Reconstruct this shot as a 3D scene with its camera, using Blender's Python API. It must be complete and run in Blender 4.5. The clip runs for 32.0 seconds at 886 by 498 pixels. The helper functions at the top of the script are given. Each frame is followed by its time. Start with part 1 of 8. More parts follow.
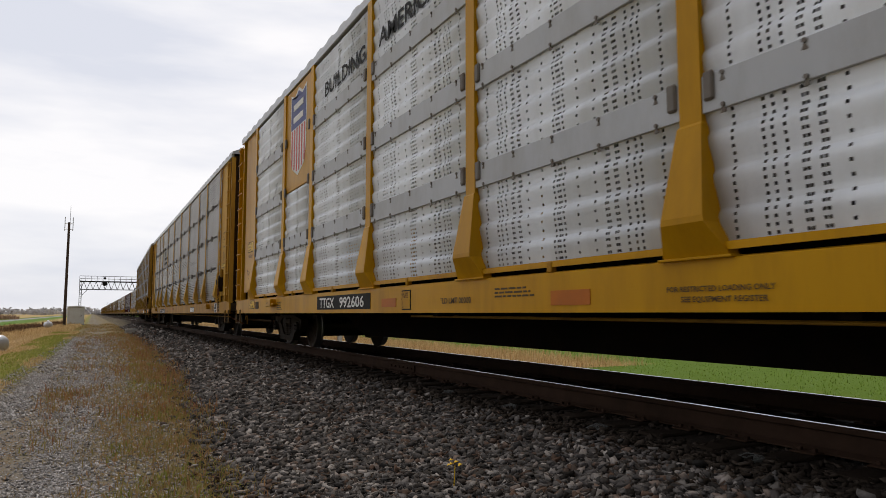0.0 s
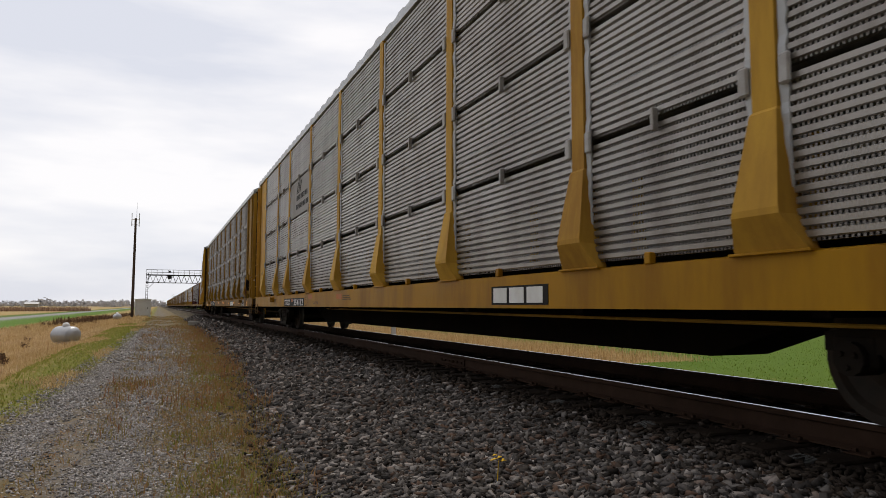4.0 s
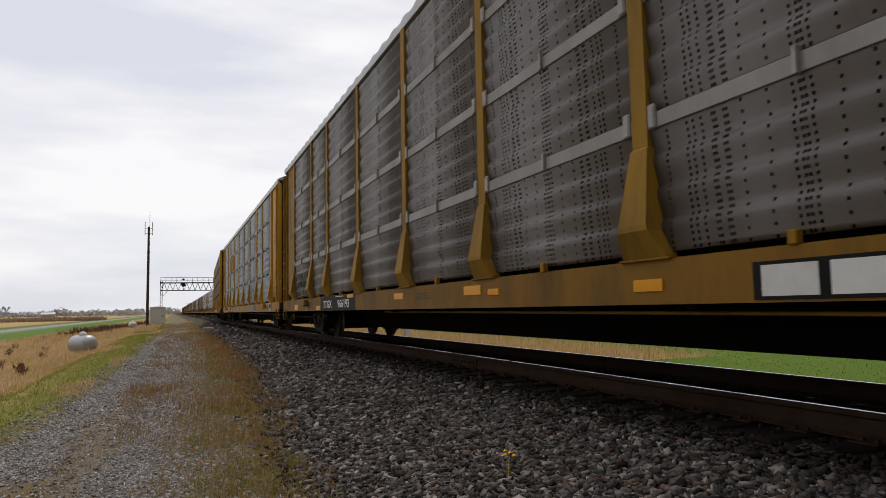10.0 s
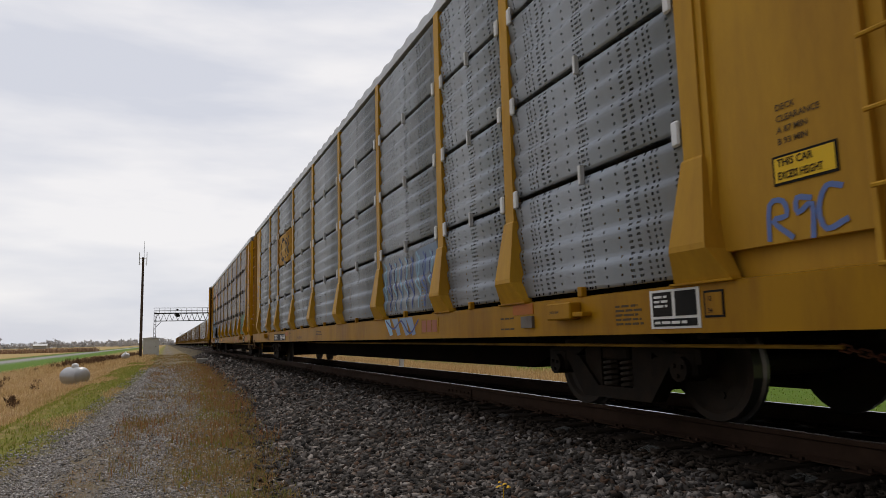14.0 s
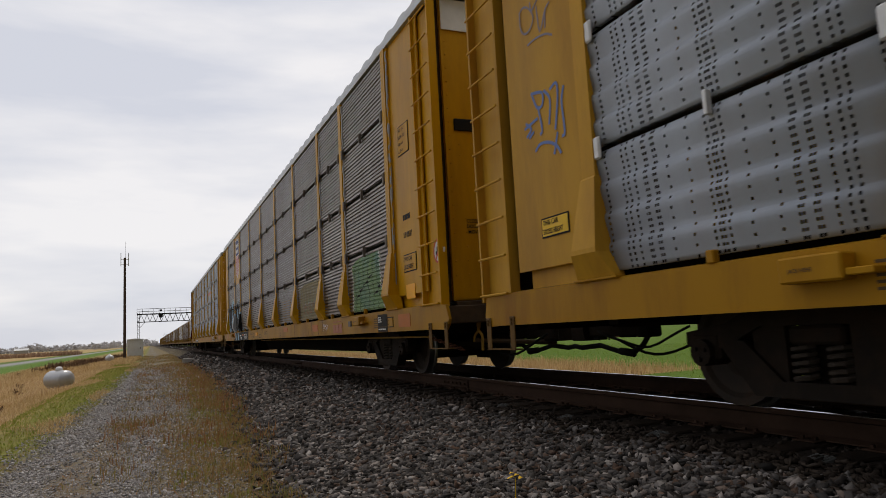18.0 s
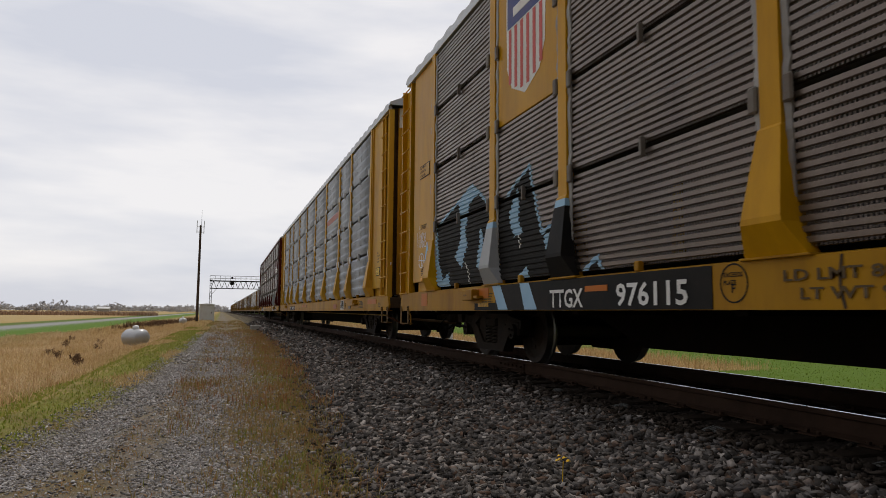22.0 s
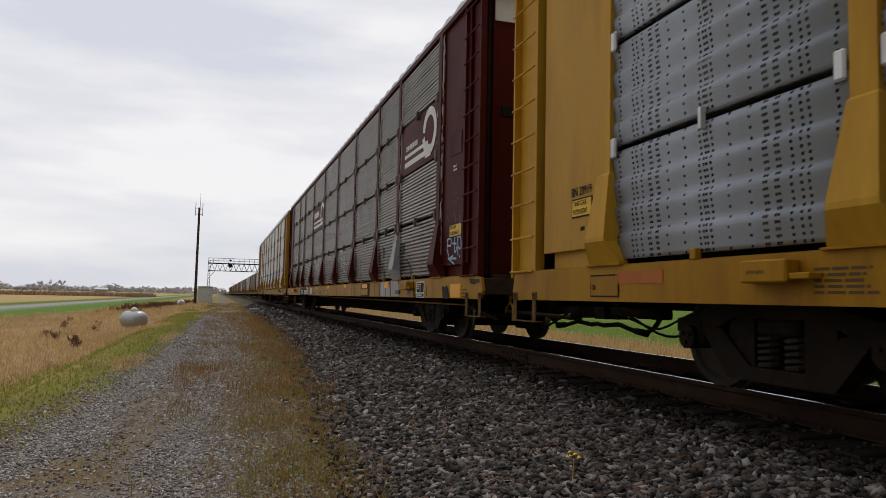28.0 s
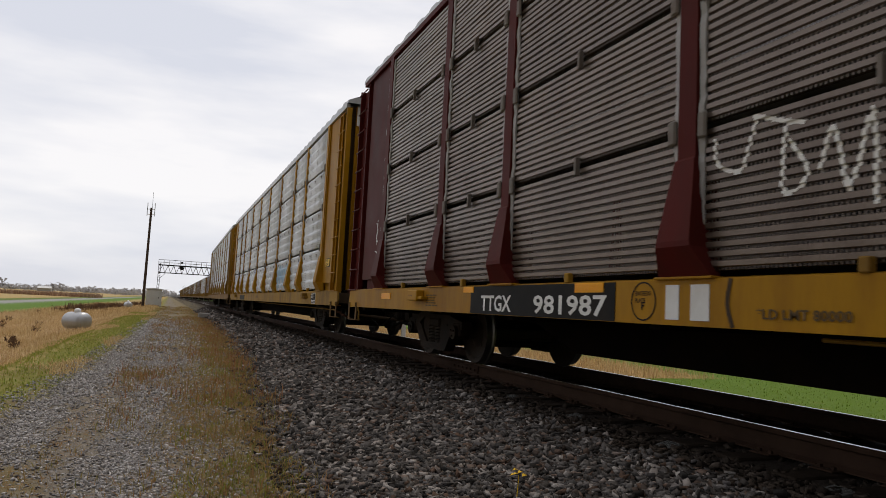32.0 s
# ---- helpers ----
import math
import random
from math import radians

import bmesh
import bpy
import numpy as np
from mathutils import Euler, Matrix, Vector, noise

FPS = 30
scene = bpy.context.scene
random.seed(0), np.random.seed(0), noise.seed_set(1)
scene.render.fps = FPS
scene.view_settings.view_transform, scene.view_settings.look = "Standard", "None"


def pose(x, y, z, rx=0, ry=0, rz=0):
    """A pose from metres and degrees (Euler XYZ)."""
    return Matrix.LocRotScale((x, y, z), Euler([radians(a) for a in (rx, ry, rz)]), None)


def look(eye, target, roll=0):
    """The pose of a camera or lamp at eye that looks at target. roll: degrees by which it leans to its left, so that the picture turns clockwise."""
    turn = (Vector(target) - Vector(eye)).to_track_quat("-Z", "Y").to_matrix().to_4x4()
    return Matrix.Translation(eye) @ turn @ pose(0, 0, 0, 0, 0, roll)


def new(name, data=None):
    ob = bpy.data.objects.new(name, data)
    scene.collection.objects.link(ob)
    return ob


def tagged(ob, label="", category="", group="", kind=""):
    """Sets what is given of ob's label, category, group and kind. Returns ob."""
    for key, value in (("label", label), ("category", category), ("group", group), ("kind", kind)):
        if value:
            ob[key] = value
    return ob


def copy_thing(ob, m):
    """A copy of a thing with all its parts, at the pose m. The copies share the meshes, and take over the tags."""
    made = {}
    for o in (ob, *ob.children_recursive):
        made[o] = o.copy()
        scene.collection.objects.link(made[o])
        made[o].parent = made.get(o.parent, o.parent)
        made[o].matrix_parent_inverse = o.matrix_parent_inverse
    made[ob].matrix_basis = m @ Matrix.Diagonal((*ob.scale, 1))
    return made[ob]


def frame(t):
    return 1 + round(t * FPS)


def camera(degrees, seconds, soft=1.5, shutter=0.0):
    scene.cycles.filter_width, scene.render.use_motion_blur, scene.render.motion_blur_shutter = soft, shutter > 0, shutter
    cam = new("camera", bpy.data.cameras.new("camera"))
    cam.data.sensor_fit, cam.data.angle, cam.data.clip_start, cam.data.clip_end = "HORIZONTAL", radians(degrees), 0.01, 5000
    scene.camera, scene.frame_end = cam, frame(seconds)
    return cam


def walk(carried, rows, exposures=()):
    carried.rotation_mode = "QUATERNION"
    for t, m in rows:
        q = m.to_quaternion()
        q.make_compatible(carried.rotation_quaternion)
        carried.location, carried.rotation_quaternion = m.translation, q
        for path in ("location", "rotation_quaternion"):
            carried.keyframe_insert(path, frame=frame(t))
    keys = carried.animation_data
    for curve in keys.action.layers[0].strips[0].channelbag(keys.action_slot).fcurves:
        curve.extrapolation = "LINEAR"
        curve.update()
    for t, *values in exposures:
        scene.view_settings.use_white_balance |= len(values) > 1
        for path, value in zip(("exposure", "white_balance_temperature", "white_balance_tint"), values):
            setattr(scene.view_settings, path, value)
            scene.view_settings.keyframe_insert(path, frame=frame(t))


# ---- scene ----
# The camera: held in the hand beside the track, nearly on one spot.
cam = camera(65.12, 32.0, 0.35, 0.1)
PATH = [
    (0.0, pose(-0.022, 0.055, 0.697, 95.28, 0.07, -26.72)),
    (0.5, pose(0.058, 0.032, 0.698, 95.34, -0.11, -26.86)),
    (1.0, pose(0.067, 0.037, 0.698, 93.52, 0.25, -27.94)),
    (1.5, pose(0.062, 0.042, 0.704, 93.30, 0.13, -25.54)),
    (2.0, pose(0.052, 0.047, 0.707, 93.60, -0.72, -24.59)),
    (2.5, pose(0.047, 0.046, 0.712, 93.88, -0.19, -23.11)),
    (3.0, pose(0.046, 0.042, 0.722, 94.05, 0.53, -21.62)),
    (3.5, pose(0.031, 0.020, 0.723, 94.51, 0.31, -21.42)),
    (5.5, pose(0.015, -0.110, 0.704, 94.91, -1.94, -26.01)),
    (6.0, pose(0.015, -0.106, 0.706, 94.17, -0.48, -22.16)),
    (6.5, pose(0.017, -0.099, 0.702, 94.04, 0.83, -20.88)),
    (7.0, pose(0.023, -0.091, 0.699, 94.23, 1.74, -20.64)),
    (7.5, pose(0.021, -0.091, 0.699, 93.92, 1.85, -20.18)),
    (8.0, pose(0.018, -0.094, 0.701, 94.08, 1.99, -20.20)),
    (8.5, pose(0.018, -0.096, 0.700, 93.89, 1.17, -21.13)),
    (9.0, pose(0.014, -0.110, 0.703, 94.37, 0.81, -21.64)),
    (9.5, pose(0.016, -0.112, 0.701, 93.59, 0.37, -22.30)),
    (10.0, pose(0.015, -0.109, 0.705, 94.87, 1.13, -21.19)),
    (10.5, pose(0.018, -0.104, 0.702, 94.71, 1.51, -19.22)),
    (11.0, pose(0.016, -0.108, 0.704, 95.17, 1.29, -18.92)),
    (11.5, pose(0.010, -0.131, 0.697, 96.24, 0.95, -18.97)),
    (12.0, pose(0.016, -0.135, 0.694, 95.81, 1.76, -18.42)),
    (12.5, pose(0.009, -0.142, 0.696, 96.51, 1.47, -18.67)),
    (13.0, pose(0.011, -0.144, 0.695, 96.67, 1.86, -19.14)),
    (13.5, pose(0.008, -0.148, 0.699, 96.99, 1.51, -20.44)),
    (14.0, pose(0.011, -0.154, 0.717, 97.23, 1.46, -21.56)),
    (14.5, pose(-0.006, -0.170, 0.711, 97.58, 1.33, -22.68)),
    (16.5, pose(0.013, -0.142, 0.699, 97.82, -0.44, -22.38)),
    (17.0, pose(0.026, -0.086, 0.693, 97.04, 0.58, -22.08)),
    (17.5, pose(-0.007, -0.005, 0.697, 96.64, 3.33, -22.94)),
    (18.0, pose(-0.049, 0.035, 0.692, 96.63, 3.04, -22.71)),
    (18.5, pose(-0.086, 0.058, 0.689, 96.37, 1.54, -22.17)),
    (19.0, pose(-0.072, 0.041, 0.686, 95.50, -0.26, -19.32)),
    (19.5, pose(-0.021, 0.025, 0.670, 94.75, -1.77, -19.21)),
    (20.0, pose(-0.018, 0.031, 0.687, 94.86, 0.20, -18.22)),
    (20.5, pose(-0.021, 0.021, 0.691, 96.36, -0.48, -18.32)),
    (21.0, pose(-0.007, 0.010, 0.683, 95.88, -0.19, -18.10)),
    (21.5, pose(-0.020, 0.010, 0.664, 95.72, -0.89, -17.72)),
    (22.0, pose(-0.019, 0.010, 0.662, 95.27, -0.49, -17.66)),
    (22.5, pose(-0.013, 0.019, 0.660, 94.46, 0.10, -17.05)),
    (23.0, pose(-0.017, 0.015, 0.659, 93.84, -0.90, -18.91)),
    (23.5, pose(-0.018, 0.016, 0.658, 94.23, -1.52, -18.35)),
    (24.0, pose(-0.020, 0.017, 0.657, 94.56, -1.64, -17.95)),
    (24.5, pose(-0.015, 0.024, 0.654, 93.90, -1.00, -18.55)),
    (26.5, pose(-0.012, 0.056, 0.717, 95.49, -2.27, -21.20)),
    (27.0, pose(-0.066, 0.120, 0.710, 93.91, -0.62, -22.24)),
    (27.5, pose(-0.072, 0.153, 0.701, 92.65, -0.36, -20.33)),
    (28.0, pose(-0.053, 0.148, 0.701, 94.04, -1.20, -17.85)),
    (28.5, pose(-0.004, 0.135, 0.722, 94.14, 0.39, -18.26)),
    (29.0, pose(-0.000, 0.143, 0.733, 92.87, -0.17, -20.22)),
    (29.5, pose(0.009, 0.167, 0.727, 92.32, -1.34, -17.63)),
    (30.0, pose(0.015, 0.175, 0.710, 92.03, -0.69, -16.50)),
    (30.5, pose(0.027, 0.197, 0.722, 91.26, -0.68, -17.34)),
    (31.0, pose(0.016, 0.200, 0.726, 91.74, -0.22, -18.92)),
    (31.5, pose(0.011, 0.180, 0.740, 93.78, -1.49, -21.51)),
    (32.0, pose(-0.019, 0.160, 0.726, 95.02, -2.91, -21.54)),
]
walk(cam, PATH, [(0.0, 0.10, 6800, 11), (9.0, 0.08, 6800, 11), (11.0, 0.0, 6800, 11), (13.0, -0.06, 6800, 11), (24.0, -0.08, 6800, 11), (28.0, -0.04, 6800, 11), (32.0, 0.04, 6800, 11)])

# The train's speed in metres a second, every two seconds.
SPEED = (5.396, 5.453, 5.519, 5.534, 5.530, 5.563, 5.627, 5.689, 5.735, 5.747, 5.758, 5.779, 5.815, 5.843, 5.832, 5.903, 5.913)
CAR_PITCH = 29.495
FIRST_GAP = 19.437


def travelled(t):
    way = 0.0
    for k in range(16):
        u = min(max(t - 2.0 * k, 0.0), 2.0)
        way += SPEED[k] * u + (SPEED[k + 1] - SPEED[k]) * u * u / 4.0
    return way


def aside(y):
    """How far the train's way lies to the right of the near track: beyond the switch it runs on the second track."""
    f = min(max((y - 60.0) / 66.0, 0.0), 1.0)
    return 4.0 * f * f * (3 - 2 * f)


# ---- world and light: a bright overcast sky ----
world = bpy.data.worlds.new("overcast_sky")
scene.world = world
world.use_nodes = True
wn, wl = world.node_tree.nodes, world.node_tree.links
wn.clear()
w_out = wn.new("ShaderNodeOutputWorld")
w_bg = wn.new("ShaderNodeBackground")
w_sky = wn.new("ShaderNodeTexSky")
w_sky.sky_type, w_sky.sun_disc = "NISHITA", False
w_sky.sun_elevation, w_sky.sun_rotation = radians(66), radians(20)
w_tc = wn.new("ShaderNodeTexCoord")
w_map = wn.new("ShaderNodeMapping")
w_map.inputs["Scale"].default_value = (1.0, 1.0, 4.5)
w_n = wn.new("ShaderNodeTexNoise")
w_n.inputs["Scale"].default_value = 2.3
w_n.inputs["Detail"].default_value = 5.0
w_n.inputs["Roughness"].default_value = 0.5
w_ramp = wn.new("ShaderNodeValToRGB")
w_ramp.color_ramp.elements[0].position, w_ramp.color_ramp.elements[0].color = 0.38, (0.68, 0.72, 0.82, 1)
w_ramp.color_ramp.elements[1].position, w_ramp.color_ramp.elements[1].color = 0.60, (0.92, 0.93, 0.97, 1)
w_skys = wn.new("ShaderNodeMix")
w_skys.data_type, w_skys.blend_type = "RGBA", "MULTIPLY"
w_skys.inputs["Factor"].default_value = 1.0
w_skys.inputs["B"].default_value = (0.1, 0.1, 0.1, 1)
w_mix = wn.new("ShaderNodeMix")
w_mix.data_type = "RGBA"
w_mix.inputs["Factor"].default_value = 0.93
wl.new(w_tc.outputs["Generated"], w_map.inputs["Vector"])
wl.new(w_map.outputs["Vector"], w_n.inputs["Vector"])
wl.new(w_n.outputs["Fac"], w_ramp.inputs["Fac"])
wl.new(w_sky.outputs["Color"], w_skys.inputs["A"])
wl.new(w_skys.outputs["Result"], w_mix.inputs["A"])
wl.new(w_ramp.outputs["Color"], w_mix.inputs["B"])
wl.new(w_mix.outputs["Result"], w_bg.inputs["Color"])
# the veiled sun stands ahead, beyond the train: the cloud is brightest on that side and dullest opposite
w_dot = wn.new("ShaderNodeVectorMath")
w_dot.operation = "DOT_PRODUCT"
w_dot.inputs[1].default_value = (0.15, 0.70, 0.70)
w_fall = wn.new("ShaderNodeMapRange")
w_fall.interpolation_type = "SMOOTHSTEP"
w_fall.inputs["From Min"].default_value, w_fall.inputs["From Max"].default_value = -0.65, 0.75
w_fall.inputs["To Min"].default_value, w_fall.inputs["To Max"].default_value = 0.12, 1.02
wl.new(w_tc.outputs["Generated"], w_dot.inputs[0])
wl.new(w_dot.outputs["Value"], w_fall.inputs["Value"])
wl.new(w_fall.outputs["Result"], w_bg.inputs["Strength"])
wl.new(w_bg.outputs["Background"], w_out.inputs["Surface"])

sun = new("sun", bpy.data.lights.new("sun", "SUN"))
sun.data.energy, sun.data.angle, sun.data.color = 1.5, radians(24), (1.0, 0.92, 0.80)
sun.matrix_basis = look((14, 38, 90), (0, 0, 0))
scene.view_settings.exposure = 0.0

# ---- materials ----
def surface(name, low, high, scale=6.0, rough=0.6, metal=0.0, bump=0.15, stain=None, stain_scale=0.8, stain_amount=0.5,
            streak=1.0, fine=60.0, vary=0.0, gloss=0.2):
    """Two scales of noise between two colours, stains over them, fine relief. streak below 1 draws the stains out upright."""
    m = bpy.data.materials.new(name)
    m.use_nodes = True
    n, l = m.node_tree.nodes, m.node_tree.links
    b = n["Principled BSDF"]
    tc, info = n.new("ShaderNodeTexCoord"), n.new("ShaderNodeObjectInfo")
    shift = n.new("ShaderNodeVectorMath")
    shift.operation = "MULTIPLY_ADD"
    l.new(info.outputs["Random"], shift.inputs[0])
    shift.inputs[1].default_value = (17.0, 31.0, 23.0)
    l.new(tc.outputs["Object"], shift.inputs[2])
    n1 = n.new("ShaderNodeTexNoise")
    n1.inputs["Scale"].default_value, n1.inputs["Detail"].default_value = scale, 6
    l.new(shift.outputs["Vector"], n1.inputs["Vector"])
    mix = n.new("ShaderNodeMix")
    mix.data_type = "RGBA"
    mix.inputs["A"].default_value, mix.inputs["B"].default_value = (*low, 1), (*high, 1)
    l.new(n1.outputs["Fac"], mix.inputs["Factor"])
    colour = mix.outputs["Result"]
    if stain:
        mp = n.new("ShaderNodeMapping")
        mp.inputs["Scale"].default_value = (1, 1, streak)
        l.new(shift.outputs["Vector"], mp.inputs["Vector"])
        n2 = n.new("ShaderNodeTexNoise")
        n2.inputs["Scale"].default_value, n2.inputs["Detail"].default_value, n2.inputs["Roughness"].default_value = stain_scale, 8, 0.7
        l.new(mp.outputs["Vector"], n2.inputs["Vector"])
        r = n.new("ShaderNodeMapRange")
        r.inputs["From Min"].default_value, r.inputs["From Max"].default_value = 0.44, 0.66
        r.inputs["To Max"].default_value = stain_amount
        l.new(n2.outputs["Fac"], r.inputs["Value"])
        m2 = n.new("ShaderNodeMix")
        m2.data_type = "RGBA"
        m2.inputs["B"].default_value = (*stain, 1)
        l.new(r.outputs["Result"], m2.inputs["Factor"])
        l.new(colour, m2.inputs["A"])
        colour = m2.outputs["Result"]
    if vary:
        hs = n.new("ShaderNodeHueSaturation")
        mr = n.new("ShaderNodeMapRange")
        mr.inputs["To Min"].default_value, mr.inputs["To Max"].default_value = 1 - vary, 1 + vary
        l.new(info.outputs["Random"], mr.inputs["Value"])
        l.new(mr.outputs["Result"], hs.inputs["Value"])
        l.new(colour, hs.inputs["Color"])
        colour = hs.outputs["Color"]
    l.new(colour, b.inputs["Base Color"])
    b.inputs["Metallic"].default_value = metal
    b.inputs["Specular IOR Level"].default_value = gloss
    rr = n.new("ShaderNodeMapRange")
    rr.inputs["To Min"].default_value, rr.inputs["To Max"].default_value = max(0.02, rough - 0.12), min(1, rough + 0.12)
    l.new(n1.outputs["Fac"], rr.inputs["Value"])
    l.new(rr.outputs["Result"], b.inputs["Roughness"])
    if bump:
        n3 = n.new("ShaderNodeTexNoise")
        n3.inputs["Scale"].default_value, n3.inputs["Detail"].default_value = fine, 4
        l.new(tc.outputs["Object"], n3.inputs["Vector"])
        bp = n.new("ShaderNodeBump")
        bp.inputs["Strength"].default_value, bp.inputs["Distance"].default_value = bump, 0.01
        l.new(n3.outputs["Fac"], bp.inputs["Height"])
        l.new(bp.outputs["Normal"], b.inputs["Normal"])
    return m


def perforated(name, low, high, stain, slots, stain_amount=0.45, rough=0.36, hole_size=1.0):
    """Weathered sheet metal with punched holes: round ones in groups of columns, or short slots in rows. The holes are open."""
    m = surface(name, low, high, 2.5, rough, 0.45 if slots else 0.25, 0.1, stain, 1.3, stain_amount, 0.35, 40.0, 0.10, 1.0)
    n, l = m.node_tree.nodes, m.node_tree.links
    b, out = n["Principled BSDF"], n["Material Output"]
    tc, sep = n.new("ShaderNodeTexCoord"), n.new("ShaderNodeSeparateXYZ")
    l.new(tc.outputs["Object"], sep.inputs[0])

    def math_node(op, a, c=None):
        q = n.new("ShaderNodeMath")
        q.operation = op
        for k, v in enumerate((a, c)):
            if v is None:
                continue
            if isinstance(v, (int, float)):
                q.inputs[k].default_value = v
            else:
                l.new(v, q.inputs[k])
        return q.outputs[0]

    def dashes(v, step, width, off=0.0):
        f = math_node("FRACT", math_node("ADD", math_node("MULTIPLY", v, 1.0 / step), off + 100.0))
        return math_node("LESS_THAN", math_node("ABSOLUTE", math_node("SUBTRACT", f, 0.5)), width)

    y, z = sep.outputs["Y"], sep.outputs["Z"]
    if slots:
        mask = dashes(y, 0.034, 0.36)
    else:
        # columns of holes on both sides of the sheet's middle: thick groups, and lone columns with wider steps
        away = math_node("ABSOLUTE", y)

        def columns(places):
            hit_ = None
            for c, w in places:
                one = math_node("LESS_THAN", math_node("ABSOLUTE", math_node("SUBTRACT", away, c)), w)
                hit_ = one if hit_ is None else math_node("MAXIMUM", hit_, one)
            return hit_

        thick = columns([(0.015, 0.011), (0.065, 0.011), (0.588, 0.010), (0.614, 0.010), (0.692, 0.010), (0.718, 0.010), (0.825, 0.011), (0.905, 0.011), (0.965, 0.011), (1.18, 0.011)])
        lone = columns([(0.25, 0.011), (0.46, 0.011)])
        mask = math_node("MAXIMUM", math_node("MULTIPLY", thick, dashes(z, 0.046, 0.19 * hole_size)), math_node("MULTIPLY", lone, dashes(z, 0.075, 0.115 * hole_size)))
    hole = n.new("ShaderNodeBsdfTransparent")
    mx = n.new("ShaderNodeMixShader")
    l.new(mask, mx.inputs[0])
    l.new(b.outputs[0], mx.inputs[1])
    l.new(hole.outputs[0], mx.inputs[2])
    l.new(mx.outputs[0], out.inputs["Surface"])
    return m


RUST = (0.075, 0.035, 0.018)
M_YELLOW = surface("rack_yellow_paint", (0.355, 0.175, 0.008), (0.43, 0.218, 0.011), 1.5, 0.5, 0, 0.06, (0.20, 0.085, 0.012), 1.4, 0.7, 0.22, 50, 0.05, 0.1)
M_YELLOW_NEW = surface("fresh_yellow_paint", (0.50, 0.248, 0.004), (0.585, 0.302, 0.006), 1.2, 0.42, 0, 0.05, (0.32, 0.15, 0.006), 1.1, 0.7, 0.22, 50, 0.04, 0.12)
M_YELLOW_OLD = surface("faded_yellow_paint", (0.49, 0.275, 0.036), (0.59, 0.345, 0.055), 1.5, 0.6, 0, 0.08, (0.25, 0.115, 0.026), 1.5, 0.7, 0.22, 50, 0.05, 0.1)
M_YELLOW_DIRTY = surface("dirty_yellow_paint", (0.285, 0.158, 0.020), (0.38, 0.213, 0.030), 1.3, 0.62, 0, 0.1, (0.10, 0.056, 0.022), 1.5, 0.75, 0.22, 50, 0.05, 0.1)
M_RED = surface("brick_red_paint", (0.066, 0.0085, 0.0065), (0.092, 0.0125, 0.010), 1.6, 0.5, 0, 0.06, (0.045, 0.014, 0.010), 1.4, 0.5, 0.3, 50, 0.05, 0.05)
M_YELLOW_LIGHT = surface("light_yellow_paint", (0.49, 0.265, 0.024), (0.585, 0.325, 0.034), 1.3, 0.5, 0, 0.06, (0.32, 0.155, 0.022), 1.2, 0.7, 0.22, 50, 0.05, 0.12)
P_WHITE = perforated("white_perforated_sheet", (0.60, 0.63, 0.665), (0.71, 0.735, 0.765), (0.40, 0.40, 0.40), False, 0.45, rough=0.52, hole_size=1.2)
P_GREY = perforated("grey_perforated_sheet", (0.232, 0.262, 0.306), (0.310, 0.343, 0.392), (0.21, 0.205, 0.21), False, 0.45, rough=0.52, hole_size=1.2)
P_BROWN = perforated("sooty_perforated_sheet", (0.080, 0.066, 0.058), (0.126, 0.106, 0.094), (0.065, 0.042, 0.032), False, 0.65, rough=0.52, hole_size=1.25)
S_GREY = surface("grey_ribbed_sheet", (0.235, 0.216, 0.196), (0.375, 0.350, 0.324), 2.5, 0.36, 0.45, 0.1, (0.125, 0.096, 0.078), 1.3, 0.75, 0.35, 40.0, 0.10, 1.0)
S_GREY_SLOTS = perforated("grey_ribbed_sheet_slots", (0.235, 0.216, 0.196), (0.375, 0.350, 0.324), (0.125, 0.096, 0.078), True, 0.75)
S_BROWN = surface("brown_ribbed_sheet", (0.108, 0.077, 0.058), (0.180, 0.137, 0.110), 2.5, 0.36, 0.45, 0.1, (0.075, 0.047, 0.034), 1.3, 0.75, 0.35, 40.0, 0.10, 1.0)
S_BROWN_SLOTS = perforated("brown_ribbed_sheet_slots", (0.108, 0.077, 0.058), (0.180, 0.137, 0.110), (0.075, 0.047, 0.034), True, 0.75)
M_BAND = surface("flat_grey_sheet", (0.40, 0.415, 0.44), (0.50, 0.515, 0.54), 3, 0.5, 0.1, 0.05, (0.28, 0.26, 0.23), 1.4, 0.4, 0.4)
M_BAND_DARK = surface("flat_sooty_sheet", (0.27, 0.262, 0.255), (0.36, 0.35, 0.34), 3, 0.5, 0.1, 0.05, (0.15, 0.12, 0.1), 1.4, 0.5, 0.4)
M_GALV = surface("galvanised_steel", (0.42, 0.43, 0.44), (0.60, 0.61, 0.62), 12, 0.45, 0.5, 0.05, (0.3, 0.26, 0.22), 2.0, 0.4)
M_CLIP = surface("bright_galvanised_clip", (0.62, 0.63, 0.64), (0.74, 0.75, 0.76), 12, 0.5, 0.3, 0.05, (0.3, 0.24, 0.2), 3.0, 0.4)
M_CLIP_DARK = surface("rusty_steel_clip", (0.13, 0.115, 0.10), (0.21, 0.19, 0.17), 12, 0.6, 0.1, 0.1, RUST, 3.0, 0.6)
M_ROOF = surface("roof_sheet_steel", (0.40, 0.42, 0.44), (0.52, 0.54, 0.56), 3, 0.45, 0.5, 0.05, (0.28, 0.24, 0.2), 1.0, 0.4)
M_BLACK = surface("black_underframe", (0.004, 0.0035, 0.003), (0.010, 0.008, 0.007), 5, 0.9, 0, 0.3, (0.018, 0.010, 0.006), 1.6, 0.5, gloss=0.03)
